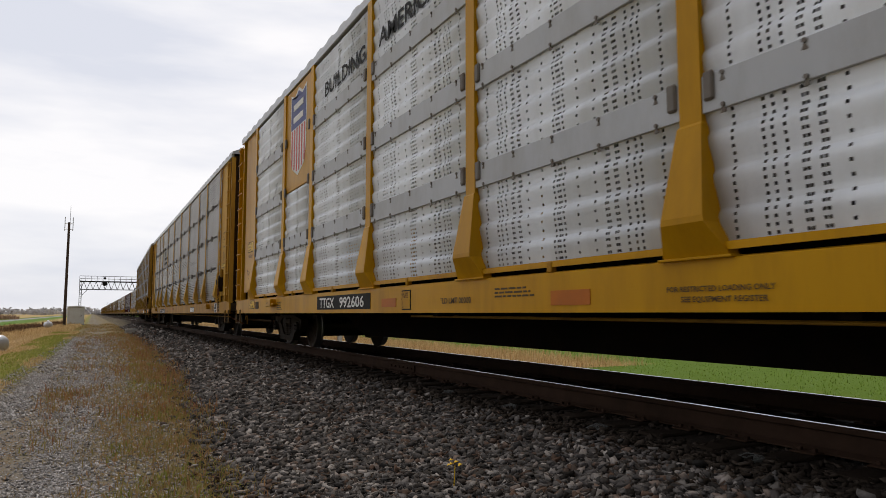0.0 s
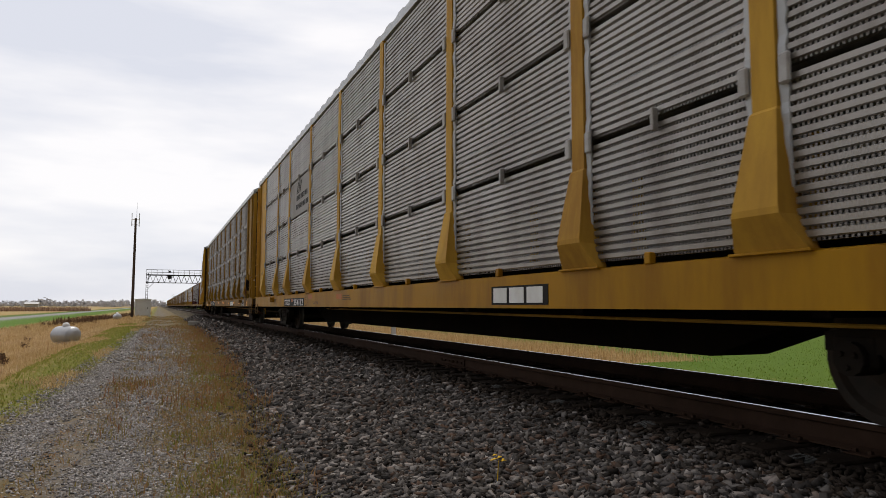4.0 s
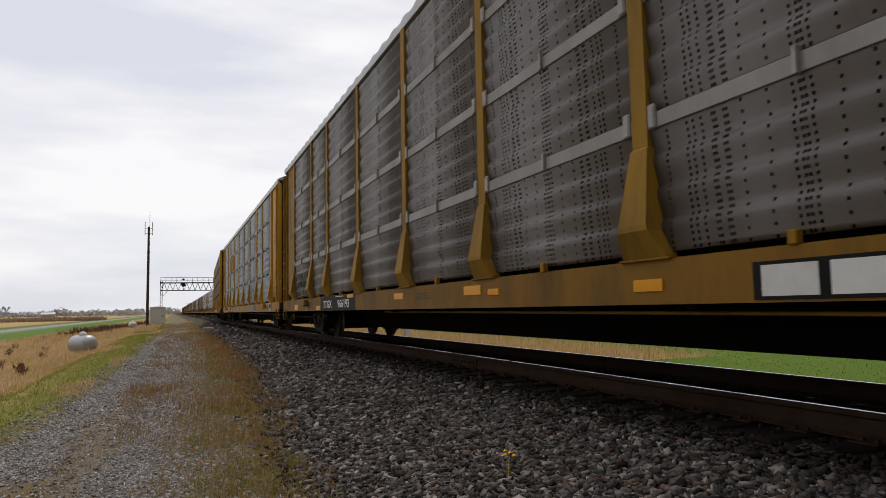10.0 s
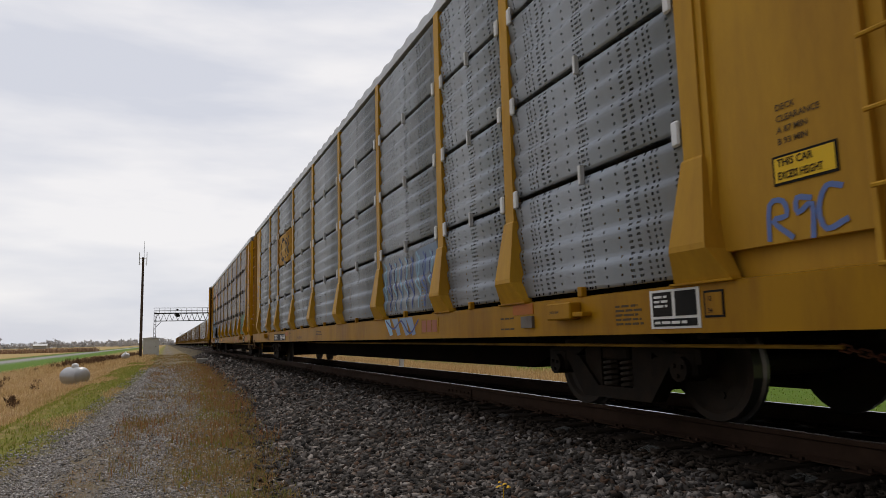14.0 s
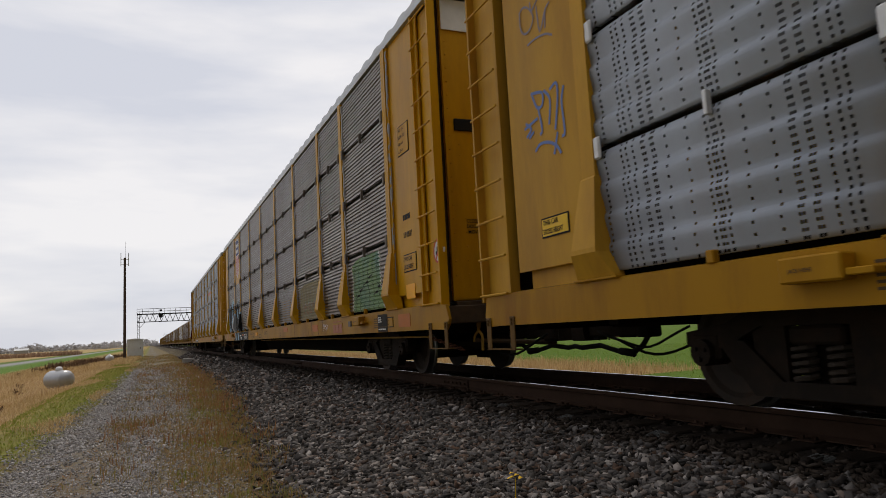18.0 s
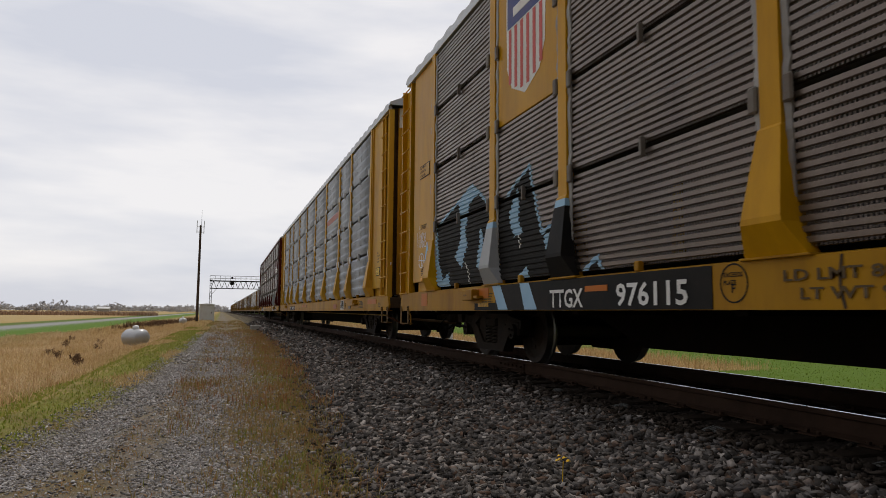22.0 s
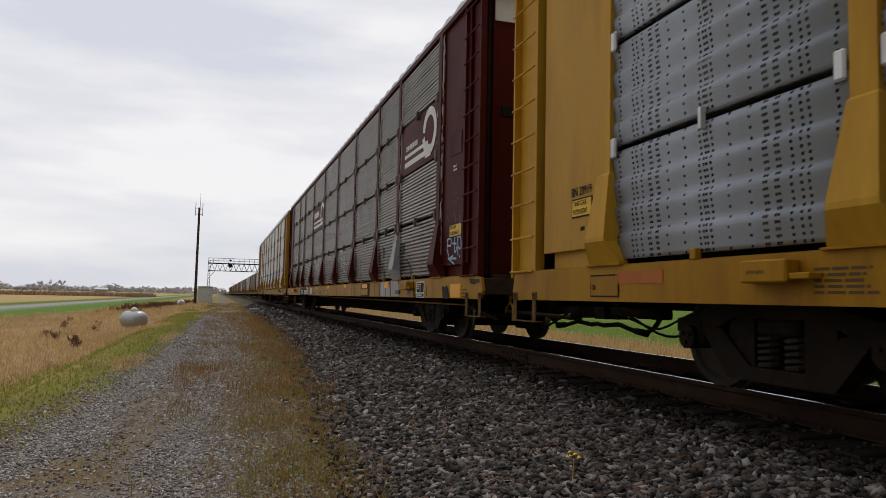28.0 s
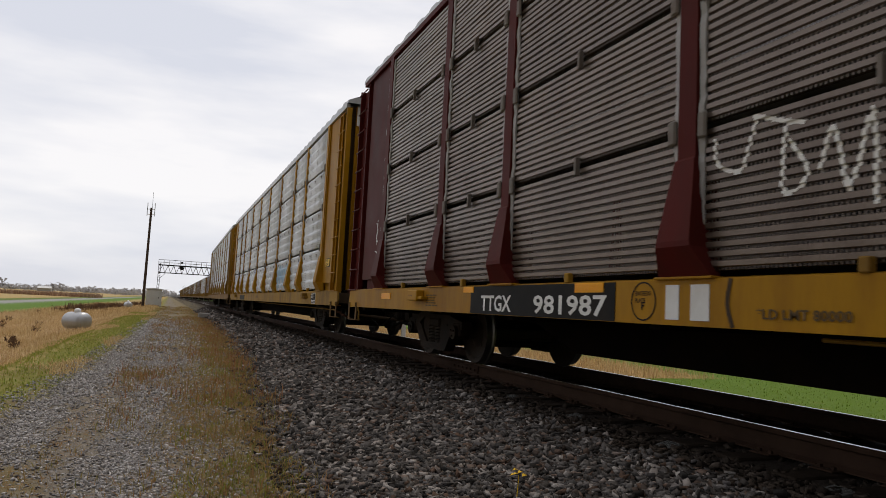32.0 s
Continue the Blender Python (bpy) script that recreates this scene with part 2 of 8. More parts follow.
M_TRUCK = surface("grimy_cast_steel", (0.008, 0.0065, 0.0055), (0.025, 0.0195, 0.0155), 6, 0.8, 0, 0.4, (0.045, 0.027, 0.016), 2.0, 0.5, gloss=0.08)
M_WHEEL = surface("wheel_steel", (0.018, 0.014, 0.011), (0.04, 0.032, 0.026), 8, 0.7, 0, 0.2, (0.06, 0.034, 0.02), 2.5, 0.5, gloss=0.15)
M_TREAD = surface("polished_wheel_tread", (0.16, 0.155, 0.15), (0.24, 0.235, 0.23), 20, 0.4, 0.9, 0.0)
M_SPRING = surface("spring_steel", (0.03, 0.025, 0.021), (0.06, 0.05, 0.042), 8, 0.7, 0, 0.2, (0.045, 0.025, 0.015), 3.0, 0.4, gloss=0.1)
M_RUBBER = surface("black_rubber_hose", (0.008, 0.008, 0.008), (0.018, 0.017, 0.016), 10, 0.8, 0, 0.2, gloss=0.05)
M_INK = surface("black_paint", (0.006, 0.006, 0.0065), (0.015, 0.0145, 0.014), 4, 0.6, 0, 0.05, (0.035, 0.026, 0.018), 1.8, 0.35, gloss=0.1)
M_FAINT = surface("faded_black_stencil", (0.06, 0.04, 0.02), (0.12, 0.075, 0.03), 9, 0.6, 0, 0.05)
M_WHITE = surface("white_paint", (0.66, 0.66, 0.64), (0.80, 0.80, 0.78), 5, 0.5, 0, 0.05, (0.45, 0.40, 0.34), 2.0, 0.35)
M_ORANGE = surface("orange_patch_paint", (0.42, 0.11, 0.008), (0.52, 0.155, 0.012), 3, 0.5, 0, 0.05, (0.27, 0.10, 0.02), 1.6, 0.5)
M_REFLECT = surface("yellow_reflective_sheet", (0.86, 0.38, 0.006), (0.92, 0.44, 0.010), 20, 0.4, 0, 0.1, (0.6, 0.28, 0.02), 2.2, 0.25)
M_SIGN_YELLOW = surface("yellow_sticker", (0.74, 0.46, 0.012), (0.82, 0.52, 0.02), 6, 0.45, 0, 0.0, (0.5, 0.3, 0.05), 2.2, 0.3)
M_BLUE = surface("blue_spray_paint", (0.09, 0.15, 0.38), (0.16, 0.23, 0.48), 6, 0.5)
M_DUSTY_BLUE = surface("dusty_blue_spray_paint", (0.19, 0.17, 0.22), (0.27, 0.25, 0.33), 5, 0.6)
M_SKYBLUE = surface("pale_blue_spray_paint", (0.22, 0.41, 0.58), (0.36, 0.54, 0.70), 4, 0.5)
M_SHIELD_BLUE = surface("navy_emblem_paint", (0.03, 0.045, 0.19), (0.05, 0.07, 0.26), 4, 0.5, 0, 0, (0.2, 0.15, 0.1), 2, 0.3)
M_SHIELD_RED = surface("red_emblem_paint", (0.50, 0.05, 0.04), (0.58, 0.075, 0.06), 4, 0.5, 0, 0, (0.3, 0.15, 0.1), 2, 0.3)
M_GREEN_SPRAY = surface("green_spray_paint", (0.10, 0.20, 0.07), (0.22, 0.34, 0.13), 2.5, 0.5, 0, 0.05, (0.08, 0.20, 0.22), 0.9, 0.8)
M_BUFF_SPRAY = surface("faded_buff_spray_paint", (0.26, 0.22, 0.13), (0.35, 0.30, 0.18), 3, 0.6, 0, 0.05, (0.18, 0.15, 0.1), 2, 0.5)
M_GREY_SPRAY = surface("grey_spray_paint", (0.30, 0.31, 0.32), (0.42, 0.43, 0.44), 3, 0.5, 0, 0.05)
M_PINK_SPRAY = surface("brown_red_spray_paint", (0.30, 0.09, 0.045), (0.40, 0.13, 0.06), 3, 0.5)
M_RAIL = surface("rusty_rail_steel", (0.032, 0.018, 0.012), (0.06, 0.036, 0.025), 7, 0.85, 0, 0.3, (0.016, 0.010, 0.007), 1.3, 0.5, gloss=0.05)
M_RAILTOP = surface("polished_rail_head", (0.40, 0.41, 0.43), (0.52, 0.53, 0.55), 3, 0.22, 1.0, 0.02, (0.2, 0.17, 0.15), 2, 0.3)
M_TIE = surface("creosoted_tie", (0.008, 0.006, 0.0045), (0.026, 0.018, 0.013), 4, 0.9, 0, 0.6, (0.045, 0.035, 0.027), 3, 0.4, gloss=0.05)
M_PAD = surface("grey_plastic_pad", (0.05, 0.05, 0.048), (0.09, 0.09, 0.085), 20, 0.7)
M_TANK = surface("silver_tank_paint", (0.40, 0.41, 0.43), (0.50, 0.51, 0.53), 2, 0.35, 0.35, 0.02, (0.28, 0.26, 0.25), 1.6, 0.4, gloss=0.5)
M_TANK_WHITE = surface("white_tank_paint", (0.74, 0.75, 0.77), (0.84, 0.85, 0.86), 2, 0.45, 0, 0.02, (0.5, 0.47, 0.42), 1.6, 0.3)
M_POLE = surface("creosoted_pole", (0.05, 0.034, 0.026), (0.115, 0.078, 0.058), 5, 0.85, 0, 0.5, (0.035, 0.026, 0.02), 1.5, 0.6, 0.2)
M_CABIN = surface("white_cabinet_enamel", (0.62, 0.64, 0.65), (0.74, 0.75, 0.76), 2, 0.4, 0.1, 0.02, (0.45, 0.43, 0.4), 1.2, 0.35)
M_DARKSTEEL = surface("weathered_dark_steel", (0.012, 0.012, 0.013), (0.028, 0.028, 0.03), 4, 0.6, 0.1, 0.1, RUST, 1.2, 0.4, gloss=0.1)
M_CONCRETE = surface("concrete", (0.34, 0.33, 0.31), (0.45, 0.44, 0.42), 5, 0.85, 0, 0.3, (0.22, 0.21, 0.19), 1.5, 0.4)


M_SILL_GRIMY = surface("grimy_yellow_brown_paint", (0.215, 0.108, 0.014), (0.30, 0.152, 0.020), 1.3, 0.6, 0, 0.1, (0.10, 0.052, 0.018), 1.2, 0.7, 0.3, 50, 0.05, 0.12)
M_STEP = surface("grimy_brown_steel", (0.05, 0.034, 0.022), (0.10, 0.065, 0.035), 5, 0.8, 0, 0.2, (0.02, 0.015, 0.012), 3.0, 0.6)
M_RUSTY = surface("red_rusty_steel", (0.10, 0.035, 0.02), (0.19, 0.075, 0.04), 9, 0.8, 0, 0.2, (0.05, 0.025, 0.018), 3.0, 0.5)
M_WORN_STEP = surface("worn_brown_step_steel", (0.11, 0.06, 0.018), (0.17, 0.095, 0.03), 4, 0.7, 0, 0.2, (0.05, 0.03, 0.018), 3.0, 0.6, gloss=0.1)
M_PALE_STEEL = surface("bare_grey_steel", (0.30, 0.29, 0.28), (0.45, 0.44, 0.43), 9, 0.5, 0.2, 0.1, (0.12, 0.08, 0.05), 4.0, 0.5)
M_BLUE_HAZE = surface("thin_blue_spray_haze", (0.16, 0.25, 0.42), (0.30, 0.38, 0.48), 4, 0.5)
M_RED_FADED = surface("faded_red_emblem_paint", (0.42, 0.13, 0.10), (0.50, 0.20, 0.16), 4, 0.5, 0, 0, (0.3, 0.2, 0.18), 2, 0.4)
M_PALE_RIM = surface("pale_green_spray_paint", (0.30, 0.36, 0.31), (0.42, 0.47, 0.42), 5, 0.6)
M_DULL_BLUE = surface("dull_blue_spray_paint", (0.030, 0.040, 0.065), (0.055, 0.070, 0.10), 5, 0.6)
# sheets of the side that faces away: unpunched, to block light behind the holes
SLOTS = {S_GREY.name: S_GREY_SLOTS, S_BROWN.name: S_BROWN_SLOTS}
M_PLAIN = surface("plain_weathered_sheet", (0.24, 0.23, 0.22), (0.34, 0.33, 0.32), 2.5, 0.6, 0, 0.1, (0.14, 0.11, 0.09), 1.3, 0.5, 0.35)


def scatter_material(name, colours, rough=0.8, bump=0.0, leafy=0.0):
    """A material for many joined small pieces: each piece takes one of the colours."""
    m = bpy.data.materials.new(name)
    m.use_nodes = True
    n, l = m.node_tree.nodes, m.node_tree.links
    b = n["Principled BSDF"]
    geo, ramp = n.new("ShaderNodeNewGeometry"), n.new("ShaderNodeValToRGB")
    ramp.color_ramp.interpolation = "LINEAR"
    e = ramp.color_ramp.elements
    while len(e) < len(colours):
        e.new(0.5)
    for k, c in enumerate(colours):
        e[k].position, e[k].color = k / (len(colours) - 1), (*c, 1)
    l.new(geo.outputs["Random Per Island"], ramp.inputs["Fac"])
    tc, nz = n.new("ShaderNodeTexCoord"), n.new("ShaderNodeTexNoise")
    nz.inputs["Scale"].default_value, nz.inputs["Detail"].default_value = 45, 5
    l.new(tc.outputs["Object"], nz.inputs["Vector"])
    mr = n.new("ShaderNodeMapRange")
    mr.inputs["To Min"].default_value, mr.inputs["To Max"].default_value = 0.72, 1.28
    l.new(nz.outputs["Fac"], mr.inputs["Value"])
    hs = n.new("ShaderNodeHueSaturation")
    l.new(mr.outputs["Result"], hs.inputs["Value"])
    l.new(ramp.outputs["Color"], hs.inputs["Color"])
    l.new(hs.outputs["Color"], b.inputs["Base Color"])
    b.inputs["Roughness"].default_value = rough
    b.inputs["Specular IOR Level"].default_value = 0.08
    if bump:
        bp = n.new("ShaderNodeBump")
        bp.inputs["Strength"].default_value, bp.inputs["Distance"].default_value = bump, 0.01
        l.new(nz.outputs["Fac"], bp.inputs["Height"])
        l.new(bp.outputs["Normal"], b.inputs["Normal"])
    if leafy:
        thin, mx = n.new("ShaderNodeBsdfTranslucent"), n.new("ShaderNodeMixShader")
        l.new(hs.outputs["Color"], thin.inputs["Color"])
        mx.inputs[0].default_value = leafy
        l.new(b.outputs[0], mx.inputs[1])
        l.new(thin.outputs[0], mx.inputs[2])
        l.new(mx.outputs[0], n["Material Output"].inputs["Surface"])
    return m


M_STONE = scatter_material("ballast_stone", [(0.0088, 0.0075, 0.0066), (0.0546, 0.0484, 0.0440), (0.1364, 0.1250, 0.1197), (0.0176, 0.0154, 0.0141), (0.2816, 0.2596, 0.2446), (0.1012, 0.0634, 0.0458), (0.0290, 0.0282, 0.0273), (0.1012, 0.0924, 0.0898), (0.0114, 0.0106, 0.0097)], 0.8, 0.6)
# oily stones along the rails; the train's shade is painted into their colour
M_STONE_OILY_SHADED = scatter_material("oily_shaded_stone", [(0.010, 0.0075, 0.006), (0.028, 0.021, 0.016), (0.055, 0.043, 0.034), (0.016, 0.012, 0.009)], 0.8, 0.6)
M_PEBBLE = scatter_material("path_gravel_stone", [(0.095, 0.088, 0.086), (0.25, 0.236, 0.232), (0.365, 0.352, 0.352), (0.19, 0.165, 0.145), (0.46, 0.445, 0.44), (0.165, 0.157, 0.155), (0.31, 0.30, 0.30)], 0.85, 0.3)
M_TAN_GRASS = scatter_material("dry_tan_grass", [(0.44, 0.30, 0.14), (0.58, 0.43, 0.22), (0.30, 0.18, 0.08), (0.64, 0.49, 0.27), (0.38, 0.235, 0.11)], 0.9, leafy=0.45)
M_STRAW = scatter_material("pale_straw_grass", [(0.60, 0.45, 0.27), (0.68, 0.52, 0.33), (0.50, 0.35, 0.19), (0.42, 0.27, 0.14)], 0.9, leafy=0.45)
M_BROWN_GRASS = scatter_material("brown_weedy_grass", [(0.26, 0.125, 0.055), (0.31, 0.19, 0.08), (0.17, 0.16, 0.045), (0.35, 0.22, 0.10), (0.23, 0.11, 0.055), (0.16, 0.18, 0.04), (0.28, 0.22, 0.085)], 0.9, leafy=0.45)
M_RUSTY_GRASS = scatter_material("rusty_brown_weeds", [(0.27, 0.12, 0.055), (0.20, 0.085, 0.042), (0.36, 0.20, 0.10), (0.19, 0.15, 0.045), (0.29, 0.135, 0.07), (0.16, 0.155, 0.04)], 0.9, leafy=0.45)
M_PATCH_GRASS = scatter_material("orange_dry_grass", [(0.40, 0.20, 0.075), (0.48, 0.27, 0.11), (0.32, 0.15, 0.06), (0.36, 0.24, 0.10)], 0.9, leafy=0.45)
M_GREEN_GRASS = scatter_material("short_green_grass", [(0.15, 0.205, 0.025), (0.22, 0.255, 0.04), (0.32, 0.28, 0.075), (0.12, 0.175, 0.02), (0.36, 0.28, 0.10)], 0.9, leafy=0.45)
M_LUSH_GRASS = scatter_material("bright_green_tuft_grass", [(0.15, 0.18, 0.025), (0.23, 0.25, 0.05), (0.12, 0.13, 0.02), (0.30, 0.26, 0.08), (0.26, 0.17, 0.06)], 0.9, leafy=0.45)
M_MOSS_GRASS = scatter_material("low_olive_weeds", [(0.25, 0.18, 0.075), (0.31, 0.21, 0.10), (0.18, 0.175, 0.05), (0.35, 0.22, 0.11), (0.27, 0.145, 0.065)], 0.9, leafy=0.45)
M_DEAD_WEED = scatter_material("dead_brown_weed", [(0.08, 0.05, 0.032), (0.15, 0.09, 0.055), (0.20, 0.13, 0.08)], 0.9)
# pale greys: the haze of distance is mixed into these leaf colours
M_FAR_LEAF = scatter_material("hazed_tree_leaf", [(0.40, 0.395, 0.41), (0.47, 0.45, 0.45), (0.38, 0.385, 0.40), (0.50, 0.465, 0.45)], 0.9, leafy=0.45)
M_CORN = scatter_material("dry_corn_stalk", [(0.30, 0.19, 0.125), (0.38, 0.25, 0.16), (0.24, 0.15, 0.10), (0.44, 0.31, 0.21)], 0.9, leafy=0.45)
M_CHALK = surface("worn_chalk", (0.16, 0.07, 0.065), (0.24, 0.15, 0.14), 30, 0.7)
M_FIELD_GRASS = scatter_material("young_field_grass", [(0.10, 0.175, 0.018), (0.135, 0.21, 0.026), (0.18, 0.23, 0.04), (0.085, 0.15, 0.015)], 0.9, leafy=0.45)

# ---- building helpers ----
XC = 4.843           # middle of the track
RAILS = (4.126, 5.560)
PATH_Z = -0.60


def part(name, bm, material, parent=None, label="", smooth=False):
    me = bpy.data.meshes.new(name)
    bm.to_mesh(me)
    bm.free()
    for m in (material if isinstance(material, (list, tuple)) else [material]):
        me.materials.append(m)
    if smooth:
        for p in me.polygons:
            p.use_smooth = True
    ob = new(name, me)
    ob.parent = parent
    if label:
        ob["label"] = label
    return ob


def share(name, me, parent, m=None):
    ob = new(name, me)
    ob.parent = parent
    if m is not None:
        ob.matrix_basis = m
    return ob


def box(bm, x0, x1, y0, y1, z0, z1, bevel=0.0):
    vs = [bm.verts.new((x, y, z)) for x in (x0, x1) for y in (y0, y1) for z in (z0, z1)]
    fs = [bm.faces.new([vs[i] for i in q]) for q in ((0, 1, 3, 2), (4, 6, 7, 5), (0, 4, 5, 1), (2, 3, 7, 6), (0, 2, 6, 4), (1, 5, 7, 3))]
    if bevel:
        es = list({e for f in fs for e in f.edges})
        bmesh.ops.bevel(bm, geom=es, offset=bevel, segments=1, affect="EDGES", profile=0.5)
    return bm


def prism(bm, outline, y0, y1):
    """A closed outline in x and z, drawn out along y."""
    a = [bm.verts.new((x, y0, z)) for x, z in outline]
    b = [bm.verts.new((x, y1, z)) for x, z in outline]
    k = len(a)
    for i in range(k):
        bm.faces.new((a[i], a[(i + 1) % k], b[(i + 1) % k], b[i]))
    bm.faces.new(a[::-1])
    bm.faces.new(b)
    return bm


def prism_x(bm, outline, x0, x1):
    """A closed outline in y and z, drawn out along x."""
    a = [bm.verts.new((x0, y, z)) for y, z in outline]
    b = [bm.verts.new((x1, y, z)) for y, z in outline]
    k = len(a)
    for i in range(k):
        bm.faces.new((a[i], b[i], b[(i + 1) % k], a[(i + 1) % k]))
    bm.faces.new(a)
    bm.faces.new(b[::-1])
    return bm


def rod(bm, a, b, r0, r1=None, sides=8):
    a, b = Vector(a), Vector(b)
    r1 = r0 if r1 is None else r1
    d = (b - a).normalized()
    u = d.orthogonal().normalized()
    w = d.cross(u)
    rings = []
    for p, r in ((a, r0), (b, r1)):
        rings.append([bm.verts.new(p + r * (math.cos(2 * math.pi * k / sides) * u + math.sin(2 * math.pi * k / sides) * w)) for k in range(sides)])
    for k in range(sides):
        bm.faces.new((rings[0][k], rings[0][(k + 1) % sides], rings[1][(k + 1) % sides], rings[1][k]))
    bm.faces.new(rings[0][::-1])
    bm.faces.new(rings[1])
    return bm


def pipe(bm, points, r, sides=8):
    """A bent pipe through the points."""
    pts = [Vector(p) for p in points]
    rings = []
    side = None
    for i, p in enumerate(pts):
        d = (pts[min(i + 1, len(pts) - 1)] - pts[max(i - 1, 0)]).normalized()
        side = d.orthogonal().normalized() if side is None else (side - d * side.dot(d)).normalized()
        w = d.cross(side)
        rings.append([bm.verts.new(p + r * (math.cos(2 * math.pi * k / sides) * side + math.sin(2 * math.pi * k / sides) * w)) for k in range(sides)])
    for a, b in zip(rings, rings[1:]):
        for k in range(sides):
            bm.faces.new((a[k], a[(k + 1) % sides], b[(k + 1) % sides], b[k]))
    bm.faces.new(rings[0][::-1])
    bm.faces.new(rings[-1])
    return bm


def revolve(bm, profile, axis="x", sides=24):
    """Profile of (along, radius) turned round an axis."""
    rings = []
    for a, r in profile:
        ring = []
        for k in range(sides):
            c, s_ = r * math.cos(2 * math.pi * k / sides), r * math.sin(2 * math.pi * k / sides)
            ring.append(bm.verts.new({"x": (a, c, s_), "y": (s_, a, c), "z": (c, s_, a)}[axis]))
        rings.append(ring)
    for p, q in zip(rings, rings[1:]):
        for k in range(sides):
            bm.faces.new((p[k], p[(k + 1) % sides], q[(k + 1) % sides], q[k]))
    bm.faces.new(rings[0][::-1])
    bm.faces.new(rings[-1])
    return bm


def pieces_object(name, verts, faces, material, label, category):
    """Many small pieces as one thing of kind stuff, from numpy arrays."""
    me = bpy.data.meshes.new(name)
    n_f, k = faces.shape
    me.vertices.add(len(verts))
    me.vertices.foreach_set("co", verts.astype(np.float32).ravel())
    me.loops.add(n_f * k)
    me.loops.foreach_set("vertex_index", faces.astype(np.int32).ravel())
    me.polygons.add(n_f)
    me.polygons.foreach_set("loop_start", np.arange(0, n_f * k, k, dtype=np.int32))
    me.update(calc_edges=True)
    me.validate()
    me.materials.append(material)
    return tagged(new(name, me), label, category, kind="stuff")


# ---- the ground: one sheet, shaped by the track bed ----
def along(ys_, values):
    """A quick look-up along the track, every tenth of a metre."""
    table = np.interp(np.arange(-60.0, 260.0, 0.1), ys_, values).tolist()
    return lambda y: table[min(max(int((y + 60.0) * 10), 0), 3199)]


# where the ballast's foot meets the grass strip, and the path's two edges
toe = along((-30, 4, 6, 10, 16, 27, 60, 120), (0.8, 0.86, 0.98, 1.25, 1.62, 2.05, 2.35, 2.5))
path_right = along((-30, 5, 8, 13, 22, 32, 80), (0.2, 0.14, 0.10, 0.14, 0.3, 0.55, 0.9))
path_left = along((-30, 5, 7.5, 10, 13, 20, 30, 80), (-2.6, -2.3, -1.8, -1.62, -1.42, -1.28, -1.1, -0.6))


def ground_z(x, y):
    t0 = toe(y)
    if x <= t0:
        left = max(0.0, -2.4 - x)
        z = PATH_Z - 0.55 * (1 - math.exp(-left / 1.3))
        if x > path_right(y):
            z += 0.05 * math.sin(math.pi * (x - path_right(y)) / max(0.1, t0 - path_right(y)))
        elif x > path_left(y):
            mid = (path_left(y) + path_right(y)) / 2
            z -= 0.035 * abs(math.sin(2 * math.pi * (x - mid) / (path_right(y) - path_left(y))))
        return z
    if x < 3.25:
        f = (x - t0) / (3.25 - t0)
        return PATH_Z + 0.40 * (f ** 0.85)
    far = 6.5 + aside(y)
    if x < far:
        return PATH_Z + 0.40
    if x < far + 2.1:
        return PATH_Z + 0.40 - 0.5 * (x - far) / 2.1
    return PATH_Z - 0.10


def zone(x, y):
    """A running number across the bands of ground: whole numbers at their borders."""
    edges = (-400.0, -32.0, -27.0, -22.5, -18.5, -11.0, path_left(y) - 0.9, path_left(y), path_right(y), toe(y), (9.6 if y > 14.5 else 9.0) + aside(y), (13.4 if y > 14.5 else 9.3) + aside(y), 16.0 + aside(y), 400.0)
    return float(np.interp(x, edges, range(len(edges))))


xs = sorted({*np.round(np.arange(-3.2, 8.8, 0.16), 3), *np.round(np.arange(-12, -3.2, 0.5), 3), *np.round(np.arange(8.8, 18, 0.5), 3),
             -2600, -1200, -600, -320, -180, -110, -70, -50, -40, -32, -30, -27, -25, -22.5, -20.5, -18.5, -16, -14,
             16, 20, 28, 40, 60, 100, 180, 320, 600, 1200, 2600})
ys = sorted({*np.round(np.arange(-6, 24, 0.3), 3), *np.round(np.arange(24, 60, 1.0), 3), *np.round(np.arange(60, 200, 6.0), 3),
             -2600, -1200, -500, -200, -90, -50, -30, -18, -11, 240, 300, 400, 560, 800, 1200, 1800, 2800})
bm = bmesh.new()
grid = [[bm.verts.new((x, y, ground_z(x, y))) for y in ys] for x in xs]
for i in range(len(xs) - 1):
    for j in range(len(ys) - 1):
        bm.faces.new((grid[i][j], grid[i + 1][j], grid[i + 1][j + 1], grid[i][j + 1]))


